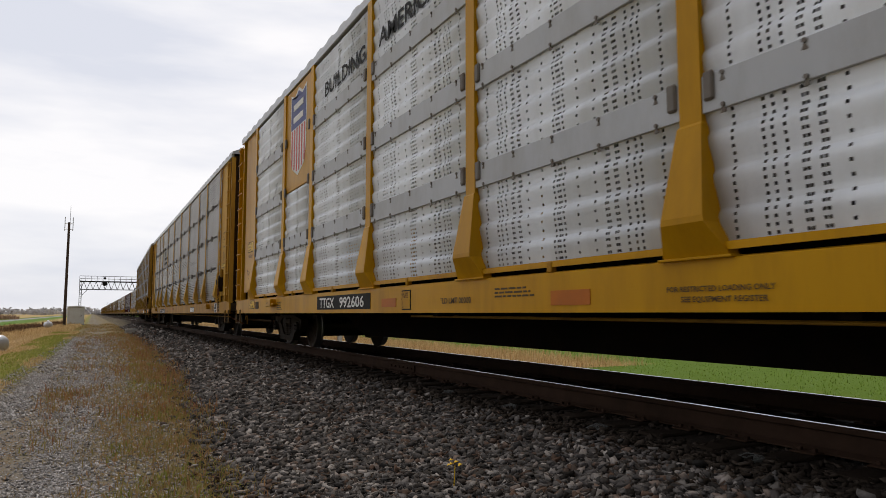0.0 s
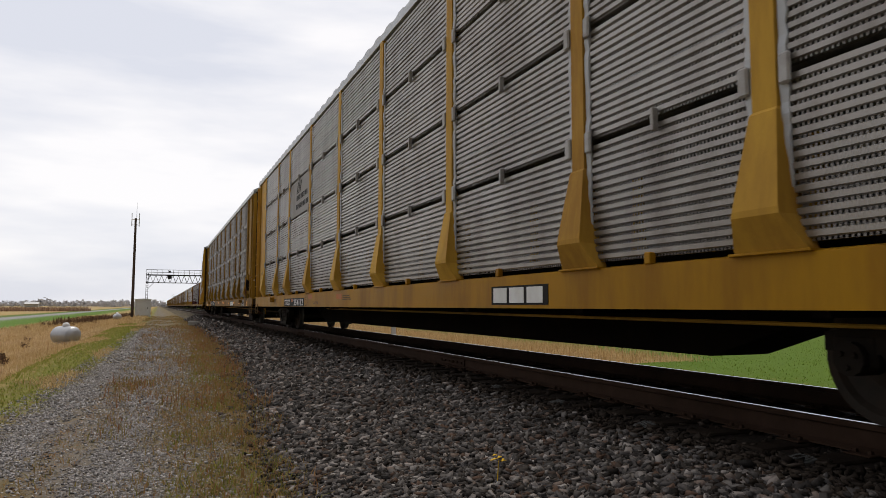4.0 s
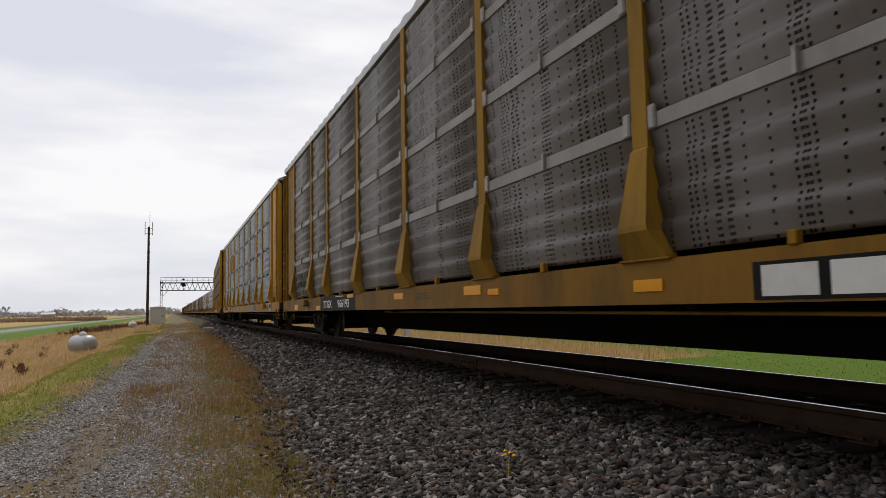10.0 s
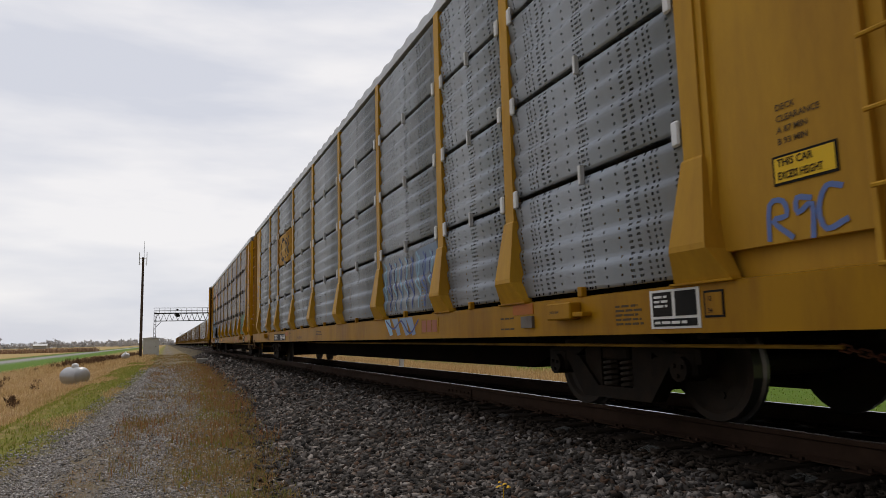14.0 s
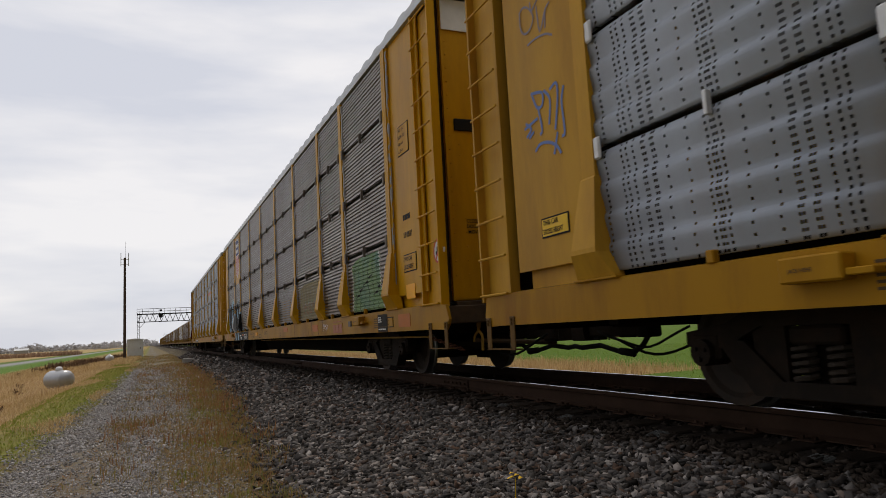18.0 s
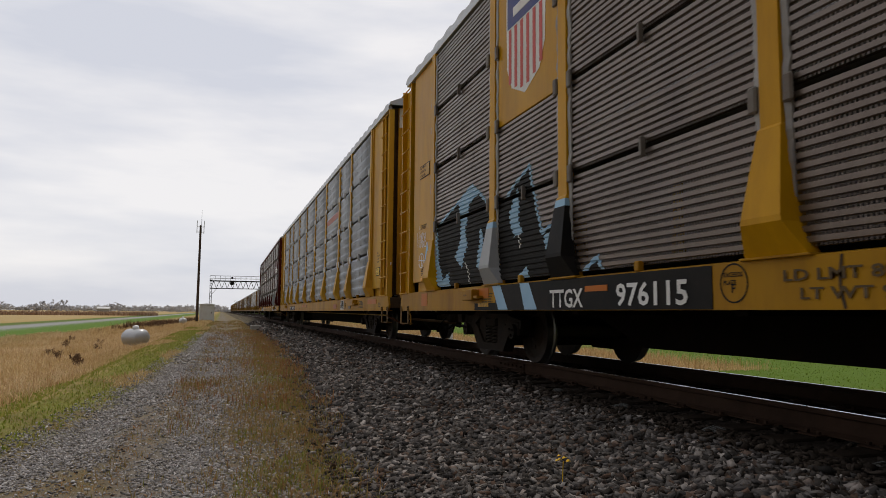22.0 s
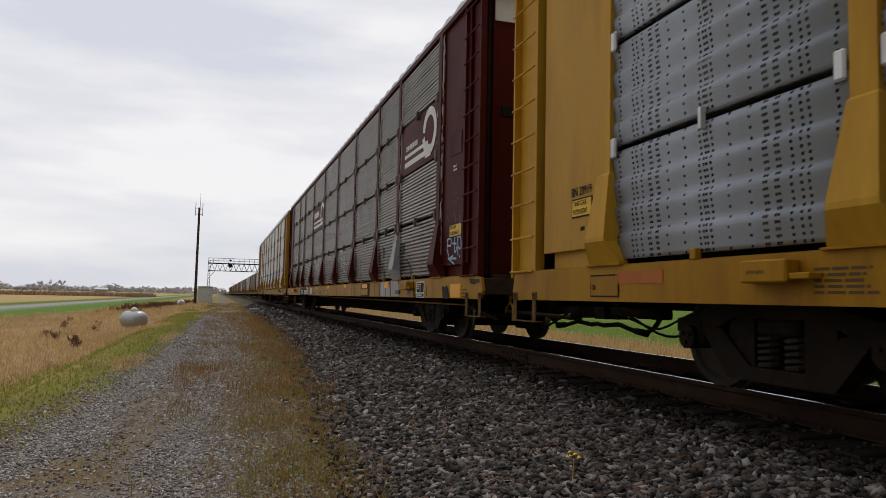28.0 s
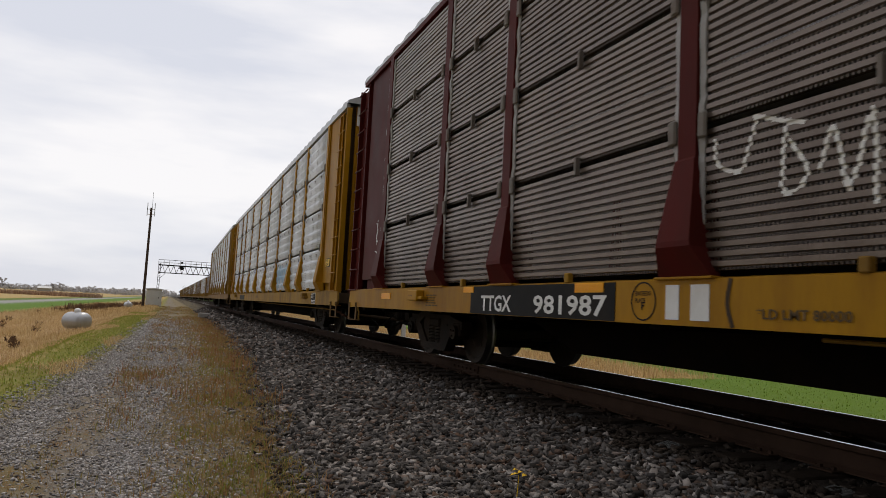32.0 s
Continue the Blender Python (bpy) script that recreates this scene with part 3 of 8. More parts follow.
def ground_material():
    m = bpy.data.materials.new("ground_bands")
    m.use_nodes = True
    n, l = m.node_tree.nodes, m.node_tree.links
    b = n["Principled BSDF"]
    b.inputs["Roughness"].default_value = 0.9
    b.inputs["Specular IOR Level"].default_value = 0.08
    at, tc = n.new("ShaderNodeAttribute"), n.new("ShaderNodeTexCoord")
    at.attribute_name = "zone"
    nz = n.new("ShaderNodeTexNoise")
    nz.inputs["Scale"].default_value, nz.inputs["Detail"].default_value, nz.inputs["Roughness"].default_value = 2.4, 9, 0.7
    l.new(tc.outputs["Object"], nz.inputs["Vector"])
    wob = n.new("ShaderNodeMath")
    wob.operation = "MULTIPLY_ADD"
    wob.inputs[1].default_value, wob.inputs[2].default_value = 1.6, -0.80
    l.new(nz.outputs["Fac"], wob.inputs[0])
    add = n.new("ShaderNodeMath")
    l.new(at.outputs["Fac"], add.inputs[0])
    l.new(wob.outputs[0], add.inputs[1])
    div = n.new("ShaderNodeMath")
    div.operation = "DIVIDE"
    div.inputs[1].default_value = 13.0
    l.new(add.outputs[0], div.inputs[0])

    def bands(cols):
        r = n.new("ShaderNodeValToRGB")
        r.color_ramp.interpolation = "LINEAR"
        e = r.color_ramp.elements
        stops = []
        for k, c in enumerate(cols):
            stops += [(max(0, (k + 0.2) / 13), c), (min(1, (k + 0.8) / 13), c)]
        while len(e) < len(stops):
            e.new(0.5)
        for k, (p, c) in enumerate(stops):
            e[k].position, e[k].color = p, (*c, 1)
        l.new(div.outputs[0], r.inputs["Fac"])
        return r.outputs["Color"]

    # near-black ballast bed: oily soil, with the stone gaps' shade in its colour
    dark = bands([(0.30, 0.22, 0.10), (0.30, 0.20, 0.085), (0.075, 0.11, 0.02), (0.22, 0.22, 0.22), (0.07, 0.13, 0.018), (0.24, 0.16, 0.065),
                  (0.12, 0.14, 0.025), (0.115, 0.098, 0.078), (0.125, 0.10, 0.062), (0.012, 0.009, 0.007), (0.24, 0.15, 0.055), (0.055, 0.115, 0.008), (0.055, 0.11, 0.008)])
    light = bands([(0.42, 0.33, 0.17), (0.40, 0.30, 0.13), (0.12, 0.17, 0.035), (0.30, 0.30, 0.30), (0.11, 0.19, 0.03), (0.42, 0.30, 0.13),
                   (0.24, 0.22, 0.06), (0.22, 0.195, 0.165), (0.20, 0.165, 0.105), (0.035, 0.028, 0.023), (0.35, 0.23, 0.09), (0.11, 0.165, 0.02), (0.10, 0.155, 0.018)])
    n2 = n.new("ShaderNodeTexNoise")
    n2.inputs["Scale"].default_value, n2.inputs["Detail"].default_value, n2.inputs["Roughness"].default_value = 22, 8, 0.75
    l.new(tc.outputs["Object"], n2.inputs["Vector"])
    mr = n.new("ShaderNodeMapRange")
    mr.inputs["From Min"].default_value, mr.inputs["From Max"].default_value = 0.35, 0.65
    l.new(n2.outputs["Fac"], mr.inputs["Value"])
    mx = n.new("ShaderNodeMix")
    mx.data_type = "RGBA"
    l.new(mr.outputs["Result"], mx.inputs["Factor"])
    l.new(dark, mx.inputs["A"])
    l.new(light, mx.inputs["B"])
    # patches of grass and moss on the path
    n3 = n.new("ShaderNodeTexNoise")
    n3.inputs["Scale"].default_value, n3.inputs["Detail"].default_value = 0.9, 6
    l.new(tc.outputs["Object"], n3.inputs["Vector"])
    m3 = n.new("ShaderNodeMapRange")
    m3.inputs["From Min"].default_value, m3.inputs["From Max"].default_value, m3.inputs["To Max"].default_value = 0.48, 0.62, 0.75
    l.new(n3.outputs["Fac"], m3.inputs["Value"])
    inpath = n.new("ShaderNodeMapRange")
    inpath.inputs["From Min"].default_value, inpath.inputs["From Max"].default_value = 8.9, 9.1
    inpath.inputs["To Min"].default_value, inpath.inputs["To Max"].default_value = 1.0, 0.0
    l.new(add.outputs[0], inpath.inputs["Value"])
    near = n.new("ShaderNodeMapRange")
    near.inputs["From Min"].default_value, near.inputs["From Max"].default_value = 5.9, 6.1
    l.new(add.outputs[0], near.inputs["Value"])
    mul = n.new("ShaderNodeMath")
    mul.operation = "MULTIPLY"
    l.new(inpath.outputs["Result"], mul.inputs[0])
    l.new(near.outputs["Result"], mul.inputs[1])
    mul2 = n.new("ShaderNodeMath")
    mul2.operation = "MULTIPLY"
    l.new(mul.outputs[0], mul2.inputs[0])
    l.new(m3.outputs["Result"], mul2.inputs[1])
    mx2 = n.new("ShaderNodeMix")
    mx2.data_type = "RGBA"
    mx2.inputs["B"].default_value = (0.155, 0.118, 0.05, 1)
    l.new(mul2.outputs[0], mx2.inputs["Factor"])
    l.new(mx.outputs["Result"], mx2.inputs["A"])
    l.new(mx2.outputs["Result"], b.inputs["Base Color"])
    bp = n.new("ShaderNodeBump")
    bp.inputs["Strength"].default_value, bp.inputs["Distance"].default_value = 0.7, 0.03
    l.new(n2.outputs["Fac"], bp.inputs["Height"])
    l.new(bp.outputs["Normal"], b.inputs["Normal"])
    return m


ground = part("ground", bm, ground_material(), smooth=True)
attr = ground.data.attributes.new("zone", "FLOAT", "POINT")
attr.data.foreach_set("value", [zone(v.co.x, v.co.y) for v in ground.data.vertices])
tagged(ground, "flat farmland with gravel path, dry grass and track bed", "ground", kind="structure")

# ---- the track ----
track = tagged(new("railway_track"), "straight railway track on dark tarry timber ties in grey ballast", "railway track", kind="structure")
RAIL_OUTLINE = [(-0.075, -0.175), (0.075, -0.175), (0.075, -0.165), (0.012, -0.145), (0.009, -0.045), (0.036, -0.035), (0.037, -0.006),
                (0.030, -0.001), (-0.030, -0.001), (-0.037, -0.006), (-0.036, -0.035), (-0.009, -0.045), (-0.012, -0.145), (-0.075, -0.165)]
for rx in RAILS:
    rail = part("rail", prism(bmesh.new(), [(rx + a, c) for a, c in RAIL_OUTLINE], -60, 900), M_RAIL, track, "rust-brown steel rail")
    bm = bmesh.new()
    box(bm, rx - 0.018, rx + 0.018, -60, 900, -0.004, 0.0015)
    part("running_surface", bm, M_RAILTOP, rail, "shiny worn rail head")
for rx in RAILS:
    bm = bmesh.new()
    rings = []
    for y in [60 + 3 * k for k in range(24)] + [140, 200, 900]:
        rings.append([bm.verts.new((rx + aside(y) + a, y, c)) for a, c in RAIL_OUTLINE])
    for p, q in zip(rings, rings[1:]):
        for k in range(len(p)):
            bm.faces.new((p[k], p[(k + 1) % len(p)], q[(k + 1) % len(p)], q[k]))
    part("rail", bm, M_RAIL, track, "rust-brown steel rail of the second track")
bm = box(bmesh.new(), -1.24, 1.24, -0.11, 0.11, -0.33, -0.176, 0.012)
tie_first = part("tie", bm, M_TIE, track)
tie_first.matrix_basis = pose(XC, -2.0, 0)
random.seed(4)
for k in range(1, 110):
    share("tie", tie_first.data, track, pose(XC + random.uniform(-0.05, 0.05), -2.0 + 0.5 * k, random.uniform(-0.008, 0.0), 0, 0, random.uniform(-1.2, 1.2)))
bm = box(bmesh.new(), -0.17, 0.17, -0.09, 0.09, -0.178, -0.166, 0.004)
for sx in (-0.11, 0.11):
    for sy in (-0.05, 0.05):
        box(bm, sx - 0.012, sx + 0.012, sy - 0.012, sy + 0.012, -0.168, -0.145)
plate = part("tie_plate", bm, M_RAIL, track)
plate.matrix_basis = pose(RAILS[0], -2.0, 0)
for k in range(0, 70):
    for rx in RAILS:
        if k or rx != RAILS[0]:
            share("tie_plate", plate.data, track, pose(rx, -2.0 + 0.5 * k, 0))
bm = prism(bmesh.new(), [(-0.03, -0.145), (-0.012, -0.14), (-0.012, -0.05), (-0.03, -0.045)], -0.45, 0.45)
for k in range(6):
    rod(bm, (-0.05, -0.37 + 0.148 * k, -0.095), (-0.012, -0.37 + 0.148 * k, -0.095), 0.016, sides=6)
joint = part("joint_bar", bm, M_RAIL, track)
joint.matrix_basis = pose(RAILS[0], 9.6, 0)
for y in (21.5, 33.4, 45.3):
    share("joint_bar", joint.data, track, pose(RAILS[0], y, 0))
bm = box(bmesh.new(), -0.06, 0.06, -0.075, 0.075, -0.02, 0.02, 0.006)
for i in range(5):
    for j in range(4):
        box(bm, -0.05 + 0.022 * i, -0.036 + 0.022 * i, -0.062 + 0.034 * j, -0.04 + 0.034 * j, 0.019, 0.026)
pad = tagged(part("plastic_pad", bm, M_PAD), "grey studded plastic pad lying at a tie's end on ballast", "pad", "pads along the ties")
pad.matrix_basis = pose(3.52, 4.42, -0.20, 0, -10, 6)
for x, y in ((3.60, 3.09), (3.55, 5.75), (3.57, 7.1)):
    copy_thing(pad, pose(x, y, -0.20, 0, -10, -4))

# ---- the autorack cars ----
HALF = CAR_PITCH / 2
POSTS = [-12.096, -9.327, -7.321, -4.409, -1.457, 1.457, 4.409, 7.321, 9.327, 12.096]
TIERS = [1.062, 2.11, 3.115, 4.12, 5.14]
SIDE = -1.48          # outer face of the side sill
SHEET = -1.43         # plane of the side sheets
meshes = {}


def keep(key, build, material, smooth=False):
    """One mesh for all alike parts."""
    if key not in meshes:
        bm = build()
        me = bpy.data.meshes.new(key[0])
        bm.to_mesh(me)
        bm.free()
        for m in (material if isinstance(material, (list, tuple)) else [material]):
            me.materials.append(m)
        if smooth:
            for p in me.polygons:
                p.use_smooth = True
        meshes[key] = me
    return meshes[key]


RIBS = 15
WAVE = ((0.0, 0.006), (0.15, 0.009), (0.35, 0.017), (0.55, 0.026), (0.70, 0.031), (0.80, 0.030), (0.88, 0.022), (0.95, 0.010))


def sheet_profile(height, ribbed):
    """The section of a side sheet, from foot to head: depth and height of its corrugations."""
    pts = []
    half = height / 2
    if ribbed:
        step = height / RIBS
        for i in range(RIBS):
            z = -half + i * step
            out = 0.022 + 0.006 * math.sin(2 * math.pi * (i + 0.5) / 5.0)
            pts += [(-out + 0.016, z), (-out + 0.016, z + 0.27 * step), (-out, z + 0.38 * step), (-out - 0.002, z + 0.90 * step)]
        pts.append((-0.004, half))
    else:
        step = height / 4
        for i in range(4):
            pts += [(-x, -half + (i + u) * step) for u, x in WAVE]
        pts.append((-0.006, half))
    return pts


def finish_sheet(bm, faces, ribbed):
    """Slotted grooves take the second material; pressed waves are shaded smooth."""
    for i, f in faces:
        if ribbed and i % 4 == 0:
            f.material_index = 1
        f.smooth = not ribbed


SEAM = 0.050


def sheet_bm(width, height, ribbed):
    """A side sheet, centred, facing -x: corrugations run along the car; edges are folded inwards."""
    pts = sheet_profile(height, ribbed)
    half = height / 2
    pts = [(0.03, -half)] + pts + [(0.03, half)]
    bm = bmesh.new()
    ends = [[bm.verts.new((x, y, z)) for x, z in pts] for y in (-width / 2, 0.0, width / 2)]
    for a, b in zip(ends, ends[1:]):
        made_ = [(i - 1, bm.faces.new((a[i], a[i + 1], b[i + 1], b[i]))) for i in range(len(pts) - 1)]
        finish_sheet(bm, made_[1:-1], ribbed)
    for ring, flip in ((ends[0], 1), (ends[2], 0)):
        back = [bm.verts.new((0.035, v.co.y, v.co.z)) for v in ring]
        for i in range(len(ring) - 1):
            q = (ring[i], back[i], back[i + 1], ring[i + 1])
            bm.faces.new(q if flip else q[::-1])
    bmesh.ops.recalc_face_normals(bm, faces=bm.faces)
    return bm


def tall_sheet_bm(width, ribbed):
    """The sheets of one bay from sill to eave as one pressed wall, for cars that stay far off."""
    pts, counts = [], []
    for z0, z1 in zip(TIERS, TIERS[1:]):
        mid = (z0 + z1) / 2
        one = [(x, z + mid) for x, z in sheet_profile(z1 - z0 - SEAM, ribbed)]
        pts += [(0.03, one[0][1])] + one + [(0.03, one[-1][1])]
        counts += [-1] + list(range(len(one) - 1)) + [-1, -1]
    bm = bmesh.new()
    ends = [[bm.verts.new((x, y, z)) for x, z in pts] for y in (-width / 2, width / 2)]
    for i in range(len(pts) - 1):
        f = bm.faces.new((ends[0][i], ends[0][i + 1], ends[1][i + 1], ends[1][i]))
        if counts[i] >= 0:
            finish_sheet(bm, [(counts[i], f)], ribbed)
    bmesh.ops.recalc_face_normals(bm, faces=bm.faces)
    return bm


def loft(bm, sections):
    """Boxes whose size changes upwards: (z, half width in y, outer x, inner x)."""
    rings = [[bm.verts.new(p) for p in ((xo, -w, z), (xo, w, z), (xi, w, z), (xi, -w, z))] for z, w, xo, xi in sections]
    for a, b in zip(rings, rings[1:]):
        for k in range(4):
            bm.faces.new((a[k], a[(k + 1) % 4], b[(k + 1) % 4], b[k]))
    bm.faces.new(rings[0][::-1])
    bm.faces.new(rings[-1])
    bmesh.ops.recalc_face_normals(bm, faces=bm.faces)
    return bm


POST_CUTS = [(1.045, 0.265, -1.49), (1.065, 0.262, -1.50), (1.25, 0.178, -1.60), (1.29, 0.172, -1.60), (1.88, 0.102, -1.505), (1.90, 0.092, -1.488), (5.16, 0.088, -1.482), (5.24, 0.088, -1.47)]


def post_bm():
    return loft(bmesh.new(), [(z, w, x, -1.40) for z, w, x in POST_CUTS])


def post_foot_bm():
    return box(bmesh.new(), -1.515, -1.40, -0.30, 0.30, 1.028, 1.046, 0.004)


def roof_bm():
    bm = bmesh.new()
    prof = [(-1.475, 5.24), (-1.47, 5.30), (-1.25, 5.40), (-0.75, 5.50), (0, 5.54), (0.75, 5.50), (1.25, 5.40), (1.47, 5.30), (1.475, 5.24)]
    rows = []
    steps = 180
    for k in range(steps + 1):
        y = -14.05 + 28.1 * k / steps
        up = 0.035 if (k // 2) % 2 else 0.0
        y += 0.03 if k % 2 else 0
        rows.append([bm.verts.new((x, y, z + (up if 0 < i < 8 else 0))) for i, (x, z) in enumerate(prof)])
    for a, b in zip(rows, rows[1:]):
        for i in range(len(prof) - 1):
            bm.faces.new((a[i], a[i + 1], b[i + 1], b[i]))
    for r in (rows[0], rows[-1]):
        bm.faces.new(r)
    bmesh.ops.recalc_face_normals(bm, faces=bm.faces)
    return bm


def sill_bm():
    out = [(-1.48, 0.70), (-1.48, 1.03), (-1.40, 1.045), (-1.28, 1.045), (-1.28, 1.03), (-1.44, 1.02), (-1.44, 0.715), (-1.28, 0.715), (-1.28, 0.70)]
    bm = prism(bmesh.new(), out, -13.75, 13.95)
    prism_x(bm, [(-13.75, 0.70), (-13.75, 1.03), (-14.17, 1.0), (-14.24, 0.82), (-14.22, 0.76), (-14.13, 0.69)], -1.48, -1.44)
    prism_x(bm, [(13.95, 0.70), (13.95, 1.03), (14.17, 1.0), (14.22, 0.80), (14.13, 0.69)], -1.48, -1.44)
    bmesh.ops.recalc_face_normals(bm, faces=bm.faces)
    return bm


def ladder_bm():
    """A corner ladder: two flanged uprights on a back plate; its rungs are parts of their own."""
    bm = bmesh.new()
    box(bm, -1.385, -1.36, -0.34, 0.34, 0.98, 5.12)
    for y in (-0.34, 0.30):
        box(bm, -1.475, -1.36, y, y + 0.04, 0.96, 5.14, 0.004)
    return bm


def end_panel_bm():
    bm = bmesh.new()
    box(bm, -1.43, -1.405, -0.56, 0.80, 1.22, 5.2, 0.004)
    loft(bm, [(1.10, 0.03, -1.50, -1.41), (1.30, 0.03, -1.52, -1.41), (1.8, 0.03, -1.47, -1.41), (5.2, 0.03, -1.46, -1.41)])
    for v in bm.verts:
        if abs(v.co.y) < 0.0301:
            v.co.y -= 0.46
    box(bm, -1.36, -1.34, -0.56, 0.67, 1.04, 1.23)
    return bm


HATCH = (-0.97, -0.40, 1.35, 2.26)


def door_bm(hatch):
    """The end of the rack, seen in the gap between cars: riveted door plate, on some cars with a sunk hatch."""
    bm = bmesh.new()
    x0, x1, z0, z1 = HATCH
    if hatch:
        box(bm, -1.22, x0, -13.95, -13.89, 1.06, 5.24)
        box(bm, x1, 1.22, -13.95, -13.89, 1.06, 5.24)
        box(bm, x0, x1, -13.95, -13.89, 1.06, z0)
        box(bm, x0, x1, -13.95, -13.89, z1, 5.24)
        box(bm, x0, x1, -13.905, -13.89, z0, z1)
    else:
        box(bm, -1.22, 1.22, -13.95, -13.89, 1.06, 5.24, 0.006)
    for x in (-1.225, 0.60, 1.175):
        box(bm, x, x + 0.04, -13.966, -13.949, 1.06, 5.2)

    def rivet(x, z):
        rod(bm, (x, -13.949, z), (x, -13.962, z), 0.013, 0.008, 6)

    for k in range(21):
        rivet(-1.16, 1.2 + 0.19 * k)
        rivet(0.57, 1.2 + 0.19 * k)
    for k in range(9):
        for z in (2.36, 2.53, 3.62, 3.78) if hatch else (3.02, 3.18):
            rivet(-1.02 + 0.18 * k, z + 0.02 * math.sin(k))
    for k in range(5):
        for x in (x0 - 0.06, x1 + 0.06) if hatch else (-0.98, -0.20):
            rivet(x, 1.40 + 0.19 * k)
        rivet(x0 + 0.14 * k, 1.27)
    box(bm, -1.20, -0.72, -13.962, -13.949, 1.08, 1.24)
    return bm


def centre_sill_bm():
    bm = prism_x(bmesh.new(), [(-8.6, 0.62), (-7.6, 0.29), (7.6, 0.29), (8.6, 0.62), (13.5, 0.62), (13.5, 0.86), (-13.5, 0.86), (-13.5, 0.62)], -0.33, 0.33)
    bmesh.ops.recalc_face_normals(bm, faces=bm.faces)
    return bm


def deck_bm(z):
    return box(bmesh.new(), -1.38, 1.38, -13.2, 13.2, z, z + 0.05)


def side_frame_bm():
    """Cast side frame with its journal boxes and a window for the springs; faces -x."""
    x0, x1 = -1.07, -0.92
    bm = bmesh.new()
    prism_x(bm, [(-1.12, 0.46), (-1.12, 0.57), (-0.72, 0.63), (-0.40, 0.76), (0.40, 0.76), (0.72, 0.63), (1.12, 0.57), (1.12, 0.46), (0.75, 0.45), (0.42, 0.60), (-0.42, 0.60), (-0.75, 0.45)], x0, x1)
    prism_x(bm, [(-0.84, 0.54), (-0.56, 0.50), (-0.26, 0.235), (0.26, 0.235), (0.56, 0.50), (0.84, 0.54), (0.50, 0.13), (-0.50, 0.13)], x0, x1)
    for y0, y1 in ((-0.50, -0.235), (0.235, 0.50)):
        box(bm, x0 + 0.03, x1, y0, y1, 0.20, 0.64)
    for y in (-0.925, 0.925):
        box(bm, x0 - 0.01, x1 + 0.01, y - 0.14, y + 0.14, 0.36, 0.56, 0.02)
        rod(bm, (-0.9, y, 0.42), (-1.13, y, 0.42), 0.10, sides=12)
        for k in range(3):
            a = 0.6 + k * 2.1
            rod(bm, (-1.13, y + 0.05 * math.cos(a), 0.42 + 0.05 * math.sin(a)), (-1.15, y + 0.05 * math.cos(a), 0.42 + 0.05 * math.sin(a)), 0.018, sides=6)
    bmesh.ops.recalc_face_normals(bm, faces=bm.faces)
    return bm


def bolster_bm():
    # bolster filled out behind the springs to block light seen through the truck
    return box(bmesh.new(), -0.915, 0.915, -0.24, 0.24, 0.20, 0.70, 0.01)


def bolster_end_bm():
    return box(bmesh.new(), -1.06, -0.914, -0.20, 0.20, 0.475, 0.595, 0.02)


def brake_beam_bm():
    return box(bmesh.new(), -0.60, 0.60, -0.03, 0.03, 0.28, 0.44, 0.01)


def spring_bm():
    bm = bmesh.new()
    pts = []
    for k in range(41):
        a = k * 2 * math.pi / 8
        pts.append((0.058 * math.cos(a), 0.075 * math.sin(a), 0.235 + 0.24 * k / 40))
    return pipe(bm, pts, 0.018, 5)


def wheelset_bm():
    bm = bmesh.new()
    for sx in (-1, 1):
        prof = [(0.645, 0.09), (0.645, 0.34), (0.655, 0.445), (0.685, 0.447), (0.70, 0.421), (0.785, 0.416), (0.785, 0.36), (0.755, 0.33), (0.74, 0.20), (0.77, 0.13), (0.80, 0.09)]
        revolve(bm, [(sx * a, r) for a, r in prof], "x", 28)
    rod(bm, (-1.0, 0, 0), (1.0, 0, 0), 0.085, sides=12)
    for k in range(3):
        a = 2 * math.pi * k / 3
        for sx in (-1, 1):
            rod(bm, (sx * 0.74, 0.22 * math.cos(a), 0.22 * math.sin(a)), (sx * 0.757, 0.22 * math.cos(a), 0.22 * math.sin(a)), 0.03, sides=6)
    for f in bm.faces:
        if all(v.co.y ** 2 + v.co.z ** 2 > 0.168 for v in f.verts) and len(f.verts) == 4:
            f.material_index = 1
    bmesh.ops.recalc_face_normals(bm, faces=bm.faces)
    return bm


def coupler_bm():
    bm = bmesh.new()
    box(bm, -0.09, 0.09, -14.35, -13.3, 0.52, 0.68, 0.02)
    prism(bm, [(-0.17, 0.47), (0.15, 0.47), (0.17, 0.60), (0.15, 0.74), (-0.17, 0.74)], -14.56, -14.3)
    box(bm, -0.22, -0.12, -14.6, -14.4, 0.48, 0.73, 0.02)
    return bm


def lever_bm():
    """A bent rod that hangs at the corner of the car: an eye, a short leg and a long handle."""
    bm = bmesh.new()
    x = -0.95
    pipe(bm, [(x, -13.97, 0.66), (x, -13.955, 0.72), (x, -13.96, 0.78), (x, -14.0, 0.80), (x, -14.03, 0.77), (x, -14.0, 0.70), (x, -13.97, 0.66), (x, -13.84, 0.58), (x, -13.82, 0.51)], 0.016, 6)
    pipe(bm, [(x, -13.97, 0.66), (x, -14.06, 0.60), (x, -14.075, 0.55), (x, -14.07, 0.40)], 0.018, 6)
    return bm


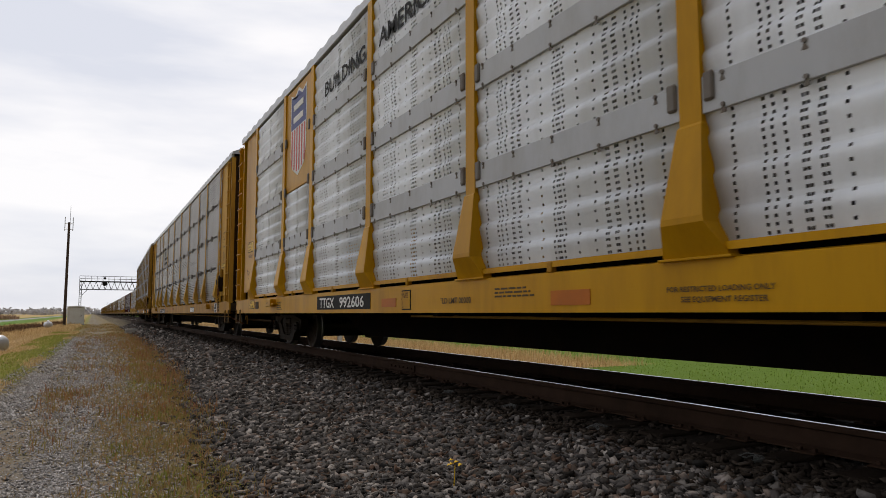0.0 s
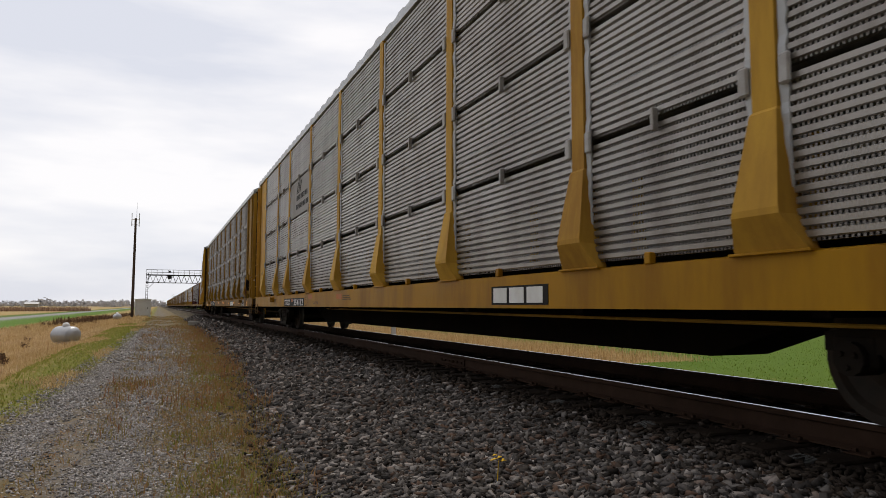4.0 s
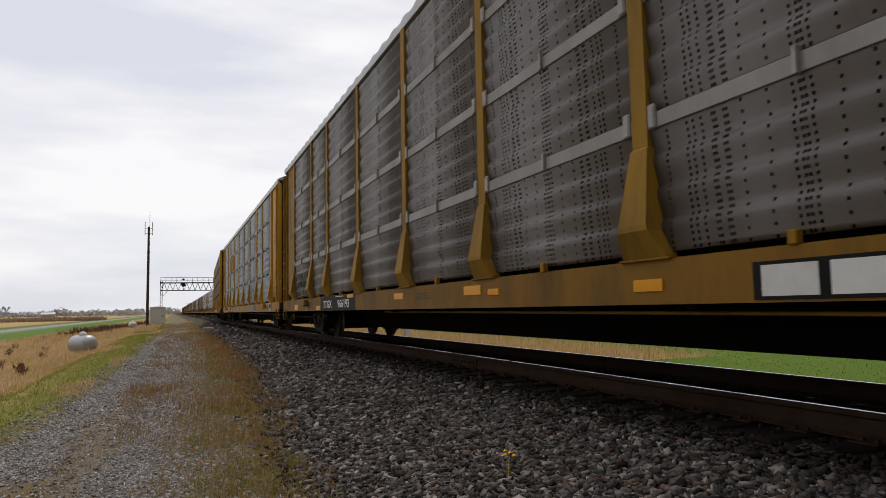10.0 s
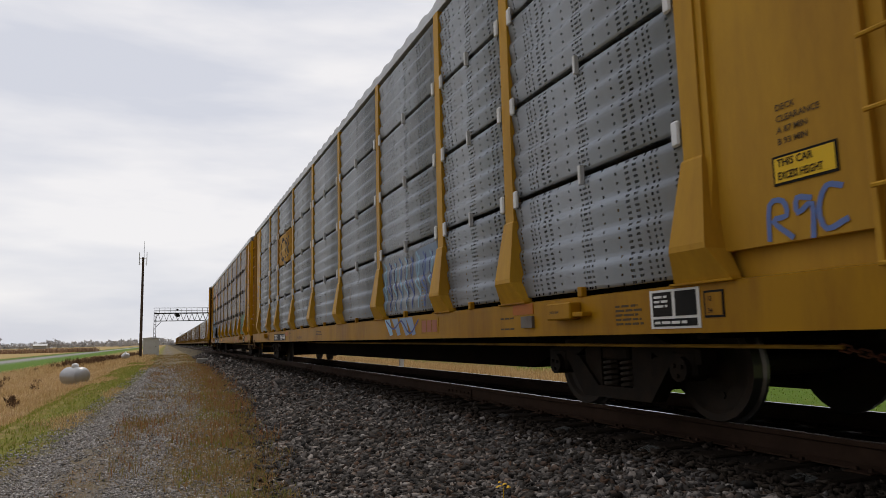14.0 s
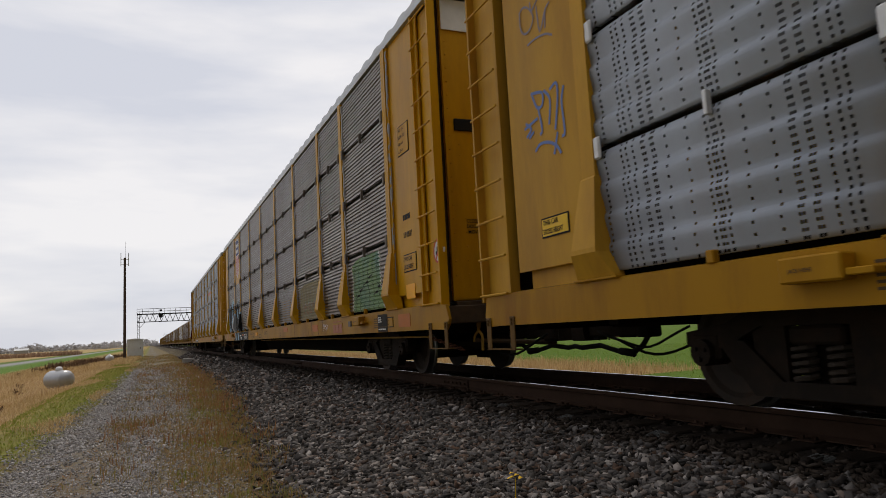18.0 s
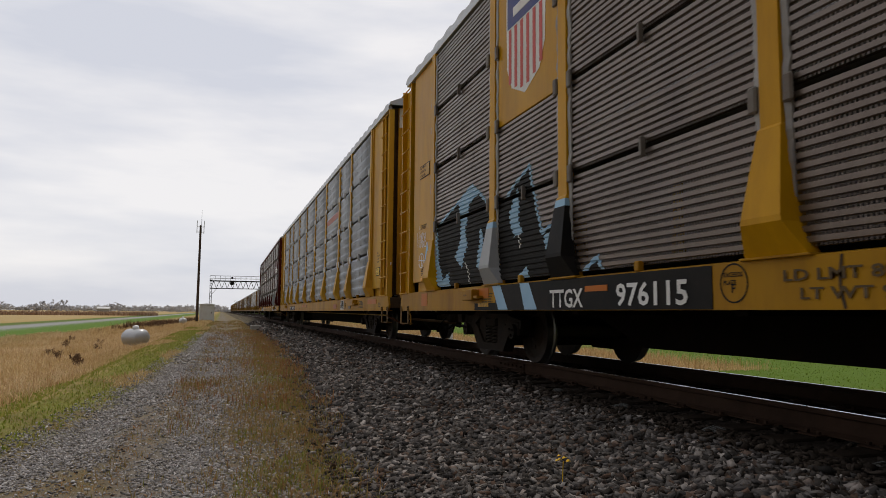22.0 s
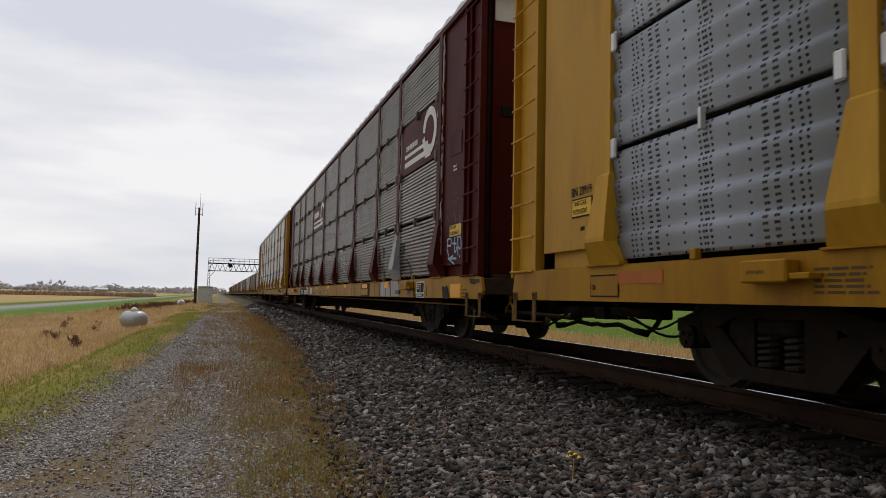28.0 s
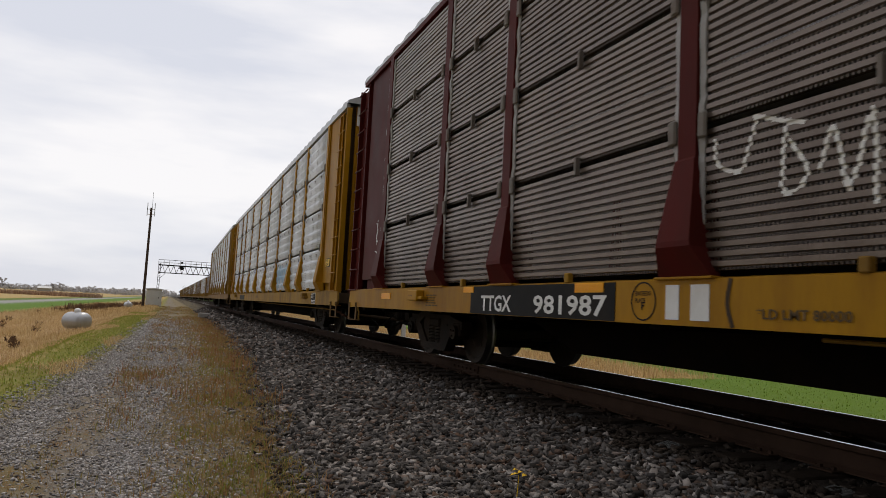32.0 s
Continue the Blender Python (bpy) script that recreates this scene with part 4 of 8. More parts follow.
def hose_bm():
    """Brake pipes and hoses hanging under the end of the car."""
    bm = bmesh.new()
    pts = [(-0.3, -12.5 - 2.1 * u, 0.56 - 0.95 * u * (1 - u) + 0.03 * math.sin(9 * u)) for u in np.linspace(0, 1, 14)]
    pipe(bm, pts, 0.016, 6)
    pts = [(0.1, -12.6 - 1.5 * u, 0.60 - 0.75 * u * (1 - u) + 0.02 * math.sin(11 * u)) for u in np.linspace(0, 1, 11)]
    pipe(bm, pts, 0.014, 6)
    pipe(bm, [(0, -13.58, 0.66), (0, -13.57, 0.60), (0, -13.52, 0.53), (0, -13.56, 0.51), (0, -13.80, 0.51), (0, -13.85, 0.53), (0, -13.90, 0.62), (0, -13.90, 0.66)], 0.014, 6)
    pipe(bm, [(0.05, -14.28, 0.66), (0.05, -14.24, 0.50), (0.05, -14.16, 0.48), (0.05, -14.12, 0.66)], 0.018, 6)
    pipe(bm, [(0.0, -13.30, 0.55), (0, -13.45, 0.40), (0, -13.62, 0.33), (0, -13.90, 0.35), (0, -14.21, 0.41), (0, -14.60, 0.38), (0, -14.75, 0.40)], 0.030, 8)
    rod(bm, (0.0, -13.60, 0.325), (0.0, -13.84, 0.345), 0.045, 0.04, 8)
    box(bm, -0.10, 0.10, -13.42, -13.22, 0.50, 0.68, 0.02)
    for k in range(5):
        rod(bm, (0.0, -14.03, 0.62 - 0.03 * k), (0.0, -14.035, 0.595 - 0.03 * k), 0.012, sides=5)
    return bm


def step_bm():
    """A stirrup step: two flat hangers and a tread bent out of one strap."""
    bm = bmesh.new()
    for y in (-0.33, 0.20):
        box(bm, -1.494, -1.482, y, y + 0.10, 0.46, 0.79, 0.004)
        for z in (0.72, 0.76):
            rod(bm, (-1.494, y + 0.05, z), (-1.512, y + 0.05, z), 0.014, sides=6)
    box(bm, -1.50, -1.40, -0.33, 0.30, 0.446, 0.46, 0.003)
    return bm


def chain_bm(a, b, count):
    """Links strung from a to b, each second one turned on edge."""
    bm = bmesh.new()
    a, b = Vector(a), Vector(b)
    d = (b - a) / count
    side = Vector((0, 0, 1)).cross(d).normalized() if abs(d.normalized().z) < 0.9 else Vector((0, 1, 0))
    other = d.cross(side).normalized()
    for k in range(count):
        p, w = a + d * k, 0.02 * (side if k % 2 else other)
        ends = (p - 0.15 * d, p + 1.15 * d)
        pipe(bm, [tuple(v) for v in (ends[0] + 0.5 * w, p + w, p + d + w, ends[1] + 0.5 * w, ends[1] - 0.5 * w, p + d - w, p - w, ends[0] - 0.5 * w)], 0.007, 5)
    return bm


def jack_box_bm():
    bm = bmesh.new()
    box(bm, -1.60, -1.48, -0.20, 0.20, 0.84, 0.99, 0.012)
    box(bm, -1.58, -1.48, -0.36, -0.20, 0.86, 0.90, 0.006)
    return bm


def lettering_mesh(text, height, material, squeeze=1.0):
    """Block letters as a thin mesh that faces -x and reads along -y; its left foot is at the origin."""
    key = ("lettering", text, height, material.name, squeeze)
    if key not in meshes:
        c = bpy.data.curves.new("lettering", "FONT")
        c.body, c.size, c.resolution_u, c.offset = text, height / 0.70, 2, 0.0035 * height / 0.12
        o = bpy.data.objects.new("lettering", c)
        scene.collection.objects.link(o)
        me = bpy.data.meshes.new_from_object(o)
        bpy.data.objects.remove(o)
        for v in me.vertices:
            v.co = (0.0, -v.co.x * squeeze, v.co.y)
        me.name = "lettering"
        me.materials.clear()
        me.materials.append(material)
        meshes[key] = me
    return meshes[key]


def slab(parent, name, material, y0, y1, z0, z1, x=SIDE, d=0.006, label=""):
    """A thin plate or painted patch on the side, between y0 and y1."""
    ob = part(name, box(bmesh.new(), x - d, x + 0.001, min(y0, y1), max(y0, y1), z0, z1), material, parent, label)
    return ob


def letters(parent, text, y, z, height, material, x=SIDE - 0.010, squeeze=1.0):
    return share("lettering", lettering_mesh(text, height, material, squeeze), parent, pose(x, y, z))


def strokes(parent, lines, width, material, x, label="", name="graffiti"):
    """Sprayed lines: flat ribbons through points (along, up) on the side; along is measured towards -y."""
    bm = bmesh.new()
    for line in lines:
        p = [Vector((0, -u, v)) for u, v in line]
        ring = []
        for i, q in enumerate(p):
            d = (p[min(i + 1, len(p) - 1)] - p[max(i - 1, 0)]).normalized()
            s_ = Vector((0, -d.z, d.y)) * width / 2
            lift = Vector((x - 0.0003 * i, 0, 0))
            ring.append((bm.verts.new(q + s_ + lift), bm.verts.new(q - s_ + lift)))
        for a, b in zip(ring, ring[1:]):
            bm.faces.new((a[0], a[1], b[1], b[0]))
    bmesh.ops.recalc_face_normals(bm, faces=bm.faces)
    ob = part(name, bm, material, parent, label)
    return ob


def patch(parent, outline, material, x, label="", name="graffiti"):
    """A sprayed area: a flat outline of (y, z) on the side."""
    bm = bmesh.new()
    bm.faces.new([bm.verts.new((x, y, z)) for y, z in outline])
    bmesh.ops.triangulate(bm, faces=bm.faces)
    return part(name, bm, material, parent, label)


def crossings(poly, z):
    """Where a level line enters and leaves an outline."""
    return sorted(ya + (z - va) / (vb - va) * (yb - ya) for (ya, va), (yb, vb) in zip(poly, poly[1:] + poly[:1]) if (va > z) != (vb > z))


def spray(parent, outlines, material, ribbed, label="", name="graffiti", lift=0.003):
    """Paint sprayed on the corrugated side: outlines of (y, z) are cut into slices that follow the sheets' relief."""
    bm = bmesh.new()
    for turn, poly in enumerate(outlines):
        rise = lift + 0.0003 * (turn % 7)
        for z0, z1 in zip(TIERS, TIERS[1:]):
            mid = (z0 + z1) / 2
            prof = [(x, z + mid) for x, z in sheet_profile(z1 - z0 - SEAM, ribbed)]
            for (xa, za), (xb, zb) in zip(prof, prof[1:]):
                cuts = max(1, round((zb - za) / 0.02))
                for c in range(cuts):
                    lo, hi = za + (zb - za) * c / cuts, za + (zb - za) * (c + 1) / cuts
                    xl, xh = xa + (xb - xa) * c / cuts, xa + (xb - xa) * (c + 1) / cuts
                    low, high = crossings(poly, lo), crossings(poly, hi)
                    if len(low) != len(high):
                        low = high = crossings(poly, (lo + hi) / 2)
                    for k in range(0, len(low) - 1, 2):
                        bm.faces.new([bm.verts.new(p) for p in ((SHEET + xl - rise, low[k + 1], lo), (SHEET + xl - rise, low[k], lo), (SHEET + xh - rise, high[k], hi), (SHEET + xh - rise, high[k + 1], hi))])
    bmesh.ops.remove_doubles(bm, verts=bm.verts, dist=0.0008)
    if not bm.faces:
        bm.free()
        return None
    ob = part(name, bm, material, parent, label)
    return ob


def ribbons(lines, width):
    """Outlines of strokes along lines of (y, z)."""
    out = []
    for line in lines:
        for (ya, za), (yb, zb) in zip(line, line[1:]):
            d = math.hypot(yb - ya, zb - za) or 1e-6
            ny, nz = -(zb - za) / d * width / 2, (yb - ya) / d * width / 2
            ey, ez = (yb - ya) / d * width * 0.3, (zb - za) / d * width * 0.3
            out.append([(ya + ny - ey, za + nz - ez), (yb + ny + ey, zb + nz + ez), (yb - ny + ey, zb - nz + ez), (ya - ny - ey, za - nz - ez)])
    return out


def rounded(line, steps=3):
    """A smooth curve through the points."""
    p = [Vector(q) for q in line]
    p = [2 * p[0] - p[1]] + p + [2 * p[-1] - p[-2]]
    out = []
    for a, b, c, d in zip(p, p[1:], p[2:], p[3:]):
        for k in range(steps):
            u = k / steps
            out.append(tuple(0.5 * (2 * b + (c - a) * u + (2 * a - 5 * b + 4 * c - d) * u * u + (3 * b - a - 3 * c + d) * u ** 3)))
    return out + [tuple(p[-2])]


def scribble(seed, u0, u1, v0, v1, count):
    """Loops and bars of letters that cannot be read."""
    rnd = random.Random(seed)
    lines = []
    w = (u1 - u0) / count
    for k in range(count):
        a, b = u0 + k * w, u0 + (k + 0.85) * w
        kind = rnd.choice("ozln")
        if kind == "o":
            lines.append([((a + b) / 2 + (b - a) / 2 * math.cos(t), (v0 + v1) / 2 + (v1 - v0) / 2 * math.sin(t)) for t in np.linspace(2.2, 4.9, 8)] + [(b, v0 + 0.6 * (v1 - v0)), (a, v0 + 0.5 * (v1 - v0))])
        elif kind == "z":
            lines.append([(a, v1), (b, v1 - 0.1 * (v1 - v0)), (a, v0 + 0.1 * (v1 - v0)), (b, v0)])
        elif kind == "l":
            lines.append([(a, v1), (b, v0), (b - 0.1 * w, v1 - 0.2 * (v1 - v0)), (a, v0 + 0.3 * (v1 - v0))])
        else:
            lines.append([(a, v0), (a + 0.1 * w, v1), ((a + b) / 2, v0 + 0.4 * (v1 - v0)), (b - 0.05 * w, v1), (b, v0)])
    return [rounded(line) for line in lines]


def build_car(label, paint, sill_paint, sheet, ribbed, rich=True, door_paint=None, clip=M_GALV, special={}, hatch=False):
    car = tagged(new("autorack_car"), label, "railcar", "cars of the train")
    tag = paint.name
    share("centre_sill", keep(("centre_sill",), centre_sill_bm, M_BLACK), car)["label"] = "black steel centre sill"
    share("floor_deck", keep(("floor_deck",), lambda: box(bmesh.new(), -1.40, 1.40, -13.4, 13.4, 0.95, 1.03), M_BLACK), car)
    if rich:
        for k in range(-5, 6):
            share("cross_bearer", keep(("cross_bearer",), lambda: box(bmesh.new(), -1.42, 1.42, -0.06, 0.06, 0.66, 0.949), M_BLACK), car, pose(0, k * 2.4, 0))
        share("brake_rod", keep(("brake_rod",), lambda: rod(bmesh.new(), (-1.22, -12.9, 0.60), (-1.22, 3.5, 0.66), 0.014, sides=6), M_YELLOW_DIRTY), car)
        share("brake_chain", keep(("brake_chain",), lambda: chain_bm((-1.22, -12.88, 0.60), (-0.95, -13.5, 0.40), 14), M_RUSTY), car)
        lever = share("uncoupling_lever", keep(("uncoupling_lever",), lever_bm, M_YELLOW_DIRTY), car)
        share("lever_bar", keep(("lever_bar",), lambda: rod(bmesh.new(), (-0.95, -13.85, 0.53), (0.0, -14.33, 0.45), 0.026, 0.034, 8), M_STEP), lever, None)
    for y in (-14.0, 14.0):
        share("end_plate", keep(("end_plate",), lambda: box(bmesh.new(), -1.43, 1.43, -0.06, 0.06, 0.76, 0.99, 0.01), M_STEP), car, pose(0, y, 0))
    for y in (-13.35, 13.35):
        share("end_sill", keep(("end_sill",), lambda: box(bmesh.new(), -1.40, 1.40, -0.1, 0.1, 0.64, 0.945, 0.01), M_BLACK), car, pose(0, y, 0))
    for z in (2.55, 4.0):
        share("deck", keep(("deck", z), lambda z=z: deck_bm(z), M_GALV), car)
    # added bars inside the car: they block light through the gap above the sill
    for x in (-1.15, 1.15):
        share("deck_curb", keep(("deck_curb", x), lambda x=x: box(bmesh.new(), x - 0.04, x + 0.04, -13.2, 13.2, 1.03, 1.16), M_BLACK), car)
    share("roof", keep(("roof",), roof_bm, M_ROOF), car)["label"] = "ribbed grey sheet steel roof"
    for turn in (0, 180):
        r = pose(0, 0, 0, 0, 0, turn)
        near = turn == 0
        sill = share("side_sill", keep(("side_sill", sill_paint.name), sill_bm, sill_paint), car, r)
        share("eave", keep(("eave", paint is M_RED), lambda: box(bmesh.new(), -1.482, -1.40, -13.95, 13.95, 5.15, 5.245, 0.006), M_RED if paint is M_RED else M_ROOF), car, r)
        for i, y in enumerate(POSTS):
            p = share("post", keep(("post", tag), post_bm, paint), car, r @ pose(0, y, 0))
            if near:
                share("post_foot", keep(("post_foot", sill_paint.name), post_foot_bm, sill_paint), p)
        for i in range(9):
            a, b = POSTS[i], POSTS[i + 1]
            w = round(b - a - 0.02, 2)
            if not rich:
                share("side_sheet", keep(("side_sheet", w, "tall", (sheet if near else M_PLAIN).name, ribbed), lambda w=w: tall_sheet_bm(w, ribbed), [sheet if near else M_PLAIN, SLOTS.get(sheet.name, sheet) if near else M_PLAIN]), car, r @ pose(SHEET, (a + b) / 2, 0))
                continue
            for k in range(4):
                h = TIERS[k + 1] - TIERS[k]
                # unseen far wall: solid and closed over its seams to keep light out
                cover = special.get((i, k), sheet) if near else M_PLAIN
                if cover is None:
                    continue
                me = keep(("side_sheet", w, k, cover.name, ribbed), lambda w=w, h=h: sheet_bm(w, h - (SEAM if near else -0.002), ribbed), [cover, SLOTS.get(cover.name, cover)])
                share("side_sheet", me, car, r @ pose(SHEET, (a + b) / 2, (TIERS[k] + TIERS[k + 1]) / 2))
                if near and rich and k and sheet is not P_WHITE:
                    share("latch", keep(("latch", clip.name), lambda: box(bmesh.new(), -0.05, 0.0, -0.018, 0.018, -0.10, 0.07, 0.005), clip), car, pose(SHEET - 0.03, (a + b) / 2, TIERS[k]))
        if near and rich:
            for y in POSTS:
                for k in (1, 2, 3):
                    for sy in (-1, 1):
                        if abs(y + 3 * sy) > 13.0:
                            continue
                        share("clip", keep(("clip", clip.name), lambda: box(bmesh.new(), -0.035, 0.0, -0.042, 0.042, -0.095, 0.095, 0.014), clip), car, pose(SHEET - 0.038, y + sy * 0.155, TIERS[k]))
        for e in (-1, 1):
            lad = share("ladder", keep(("ladder", tag), ladder_bm, paint), car, r @ pose(0, 13.95 if e > 0 else -13.68, 0))
            if rich or near:
                for z in np.arange(1.03, 5.1, 0.40):
                    share("rung", keep(("rung", tag), lambda: rod(bmesh.new(), (-1.50, -0.31, 0), (-1.50, 0.31, 0), 0.014, sides=6), paint), lad, pose(0, 0, float(z)))
            share("end_panel", keep(("end_panel", tag), end_panel_bm, paint), car, r @ pose(0, e * 12.68, 0) @ (pose(0, 0, 0) if e > 0 else Matrix.Diagonal((1, -1, 1, 1))))
            share("step", keep(("step",), step_bm, M_WORN_STEP), car, r @ pose(0, 13.88 if e > 0 else -13.88, 0))
        door = share("end_door", keep(("end_door", (door_paint or paint).name, hatch), lambda: door_bm(hatch), door_paint or paint), car, r @ pose(0, 0.1 if near else -0.15, 0))
        # plate added behind the door to block light and darken the gap beside it
        share("door_frame", keep(("door_frame",), lambda: box(bmesh.new(), -1.38, 1.38, -13.88, -13.84, 1.05, 5.24), M_STEP), door)
        if rich and near:
            share("door_latch", keep(("door_latch",), lambda: box(box(bmesh.new(), 0.44, 0.56, -13.985, -13.949, 1.68, 2.02, 0.012), 0.46, 0.54, -14.00, -13.98, 1.60, 1.74, 0.01), M_INK), door)
            share("threshold", keep(("threshold",), lambda: box(bmesh.new(), -1.20, 0.30, -13.99, -13.95, 0.98, 1.055, 0.01), M_STEP), door)
        share("white_stripe", keep(("white_stripe",), lambda: box(bmesh.new(), -1.21, 1.21, -13.982, -13.973, 4.78, 5.22), M_WHITE), door)
        share("door_handle", keep(("door_handle",), lambda: box(bmesh.new(), -1.09, -0.68, -13.975, -13.949, 3.36, 3.53, 0.01), M_INK), door)
        share("coupler", keep(("coupler",), coupler_bm, M_TRUCK), car, r)
        if rich:
            share("air_hose", keep(("air_hose",), hose_bm, M_RUBBER, True), car, r)
    wheels = []
    for e in (-1, 1):
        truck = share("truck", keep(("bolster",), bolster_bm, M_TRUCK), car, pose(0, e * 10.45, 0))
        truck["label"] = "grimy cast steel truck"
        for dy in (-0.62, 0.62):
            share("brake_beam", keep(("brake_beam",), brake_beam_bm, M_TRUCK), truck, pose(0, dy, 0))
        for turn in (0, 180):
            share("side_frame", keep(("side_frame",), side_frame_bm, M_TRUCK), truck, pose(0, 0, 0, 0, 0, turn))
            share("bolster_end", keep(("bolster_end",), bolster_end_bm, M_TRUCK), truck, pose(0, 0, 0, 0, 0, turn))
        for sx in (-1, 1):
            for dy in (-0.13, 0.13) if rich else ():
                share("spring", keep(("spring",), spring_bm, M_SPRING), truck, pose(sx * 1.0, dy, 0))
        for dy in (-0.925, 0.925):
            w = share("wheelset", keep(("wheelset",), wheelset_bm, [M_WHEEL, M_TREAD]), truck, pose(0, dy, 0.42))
            wheels.append(w)
    return car, wheels


cars = []        # (car, wheelsets, number of its place in the train)
SPECIAL = {
    -1: {(7, 2): None, (7, 3): None},
    0: {(6, 2): None},
    2: {(6, 2): M_YELLOW_OLD},
    3: {(7, 2): None, (7, 3): None},
    5: {(0, 2): None, (5, 2): None},
}
KINDS = [
    # place, label, paint, sill paint, sheet, ribbed, clip
    (-1, "yellow autorack railcar with white perforated side sheets", M_YELLOW_NEW, M_YELLOW_NEW, P_WHITE, False, M_CLIP_DARK),
    (0, "faded yellow autorack railcar with grey ribbed side sheets", M_YELLOW_OLD, M_YELLOW, S_GREY, True, M_PALE_STEEL),
    (1, "faded yellow autorack railcar with sooty perforated side sheets", M_YELLOW_DIRTY, M_SILL_GRIMY, P_BROWN, False, M_PALE_STEEL),
    (2, "yellow autorack railcar with grey perforated sheets and blue graffiti", M_YELLOW_LIGHT, M_YELLOW, P_GREY, False, M_CLIP),
    (3, "yellow autorack railcar with brown ribbed sheets, covered in graffiti", M_YELLOW_NEW, M_YELLOW, S_BROWN, True, M_CLIP_DARK),
    (4, "yellow autorack railcar with clean grey perforated side sheets", M_YELLOW_LIGHT, M_YELLOW, P_GREY, False, M_CLIP),
    (5, "brick-red autorack railcar with brown ribbed sheets and yellow sill", M_RED, M_YELLOW, S_BROWN, True, M_CLIP_DARK),
    (6, "yellow autorack railcar with pale perforated sheets, blue scrawl", M_YELLOW, M_YELLOW_DIRTY, P_WHITE, False, M_CLIP_DARK),
]
made = {}
for place, label, paint, sill_paint, sheet, ribbed, clip in KINDS:
    made[place] = build_car(label, paint, sill_paint, sheet, ribbed, True, M_YELLOW_DIRTY if place in (0, 1) else None, clip, SPECIAL.get(place, {}), place in (0, 1))
    cars.append((*made[place], place))


# ---- marks, boards and paint on the near cars ----
PANEL = -1.432


def letters_between(parent, text, y0, y1, z, height, material, x=SIDE - 0.010):
    """Words whose letters fill the stretch from y0 to y1."""
    wide = [-v.co.y for v in lettering_mesh(text, height, material).vertices]
    return letters(parent, text, y0 + min(wide), z, height, material, x, round((y0 - y1) / (max(wide) - min(wide)), 3))


def board(car, text, number, y0, y1, z0, z1, at):
    """A black board; at: where the two words begin and end."""
    b = slab(car, "number_board", M_INK, y0, y1, z0, z1, label="black board with white stencilled letters")
    for words, a, c in ((text, at[0], at[1]), (number, at[2], at[3])):
        letters_between(b, words, a, c, z0 + 0.15 * (z1 - z0), 0.70 * (z1 - z0), M_WHITE)
    return b


def post_skin(car, y, material, z0, z1, label):
    """Paint that covers a post's flared foot between two heights."""
    zs_, ws_, xs_ = zip(*POST_CUTS)
    cuts = sorted({z0, z1, *(z for z in zs_ if z0 < z < z1)})
    bm = loft(bmesh.new(), [(z, float(np.interp(z, zs_, ws_)) + 0.003, float(np.interp(z, zs_, xs_)) - 0.003, -1.44) for z in cuts])
    for v in bm.verts:
        v.co.y += y
    return part("graffiti", bm, material, car, label)


def bolt_bm():
    bm = rod(bmesh.new(), (-1.49, 0, 0), (-1.47, 0, 0), 0.016, sides=6)
    return prism_x(bm, [(-0.02, -0.05), (0.02, -0.05), (0.0, 0.0)], -1.482, -1.474)


def notice(car, y0, y1, z0, z1, rows, x=PANEL, ground=M_SIGN_YELLOW, height=None):
    """A sticker with black rim and lines of words."""
    b = slab(car, "notice", M_INK, y0, y1, z0, z1, x, label="rimmed notice with block letters")
    slab(b, "notice_face", ground, y0 - 0.015, y1 + 0.015, z0 + 0.015, z1 - 0.015, x - 0.004, 0.005)
    h = height or 0.5 * (z1 - z0) / len(rows)
    for k, words in enumerate(rows):
        letters(b, words, y0 - 0.04, z1 - (k + 0.85) * (z1 - z0) / (len(rows) + 0.25), h, M_INK, x - 0.012, min(0.9, round((abs(y0 - y1) - 0.08) / (len(words) * 0.92 * h), 2)))
    return b


def lines_of_print(car, y0, y1, z1, count, gap=0.035, x=SIDE, ink=M_FAINT):
    """Small print that cannot be read: bars of its size."""
    rnd = random.Random(round(y0 * 100) + count)
    bm = bmesh.new()
    for k in range(count):
        y = y0
        end = y1 + rnd.uniform(0, 0.25) * abs(y0 - y1)
        while y > end:
            w = rnd.uniform(0.05, 0.14)
            box(bm, x - 0.003, x + 0.001, max(end, y - w), y, z1 - k * gap - 0.5 * gap, z1 - k * gap)
            y -= w + 0.02
    return part("small_print", bm, ink, car)


def placard(car, y0, y1, z0, z1, rim=M_WHITE):
    b = slab(car, "data_placard", rim, y0, y1, z0, z1, label="white-rimmed black data placard")
    w, h = y0 - y1, z1 - z0
    for a, c in ((0.06, 0.46), (0.53, 0.94)):
        slab(b, "placard_field", M_INK, y0 - a * w, y0 - c * w, z0 + 0.32 * h, z1 - 0.06 * h, SIDE - 0.005, 0.004)
    slab(b, "placard_field", M_INK, y0 - 0.06 * w, y0 - 0.94 * w, z0 + 0.06 * h, z0 + 0.25 * h, SIDE - 0.005, 0.004)
    lines_of_print(b, y0 - 0.10 * w, y0 - 0.42 * w, z1 - 0.15 * h, 3, 0.12 * h, SIDE - 0.009, M_WHITE)
    lines_of_print(b, y0 - 0.10 * w, y0 - 0.9 * w, z0 + 0.19 * h, 1, 0.14 * h, SIDE - 0.009, M_WHITE)


def reflector(car, y0, y1, z0, z1):
    b = slab(car, "reflector", M_REFLECT, y0, y1, z0, z1, d=0.012, label="bright orange-yellow reflector strip")
    for k in range(1, 6):
        z = z0 + (z1 - z0) * k / 6
        slab(b, "reflector_rib", M_REFLECT, y0, y1, z - 0.003, z + 0.003, SIDE - 0.012, 0.004)


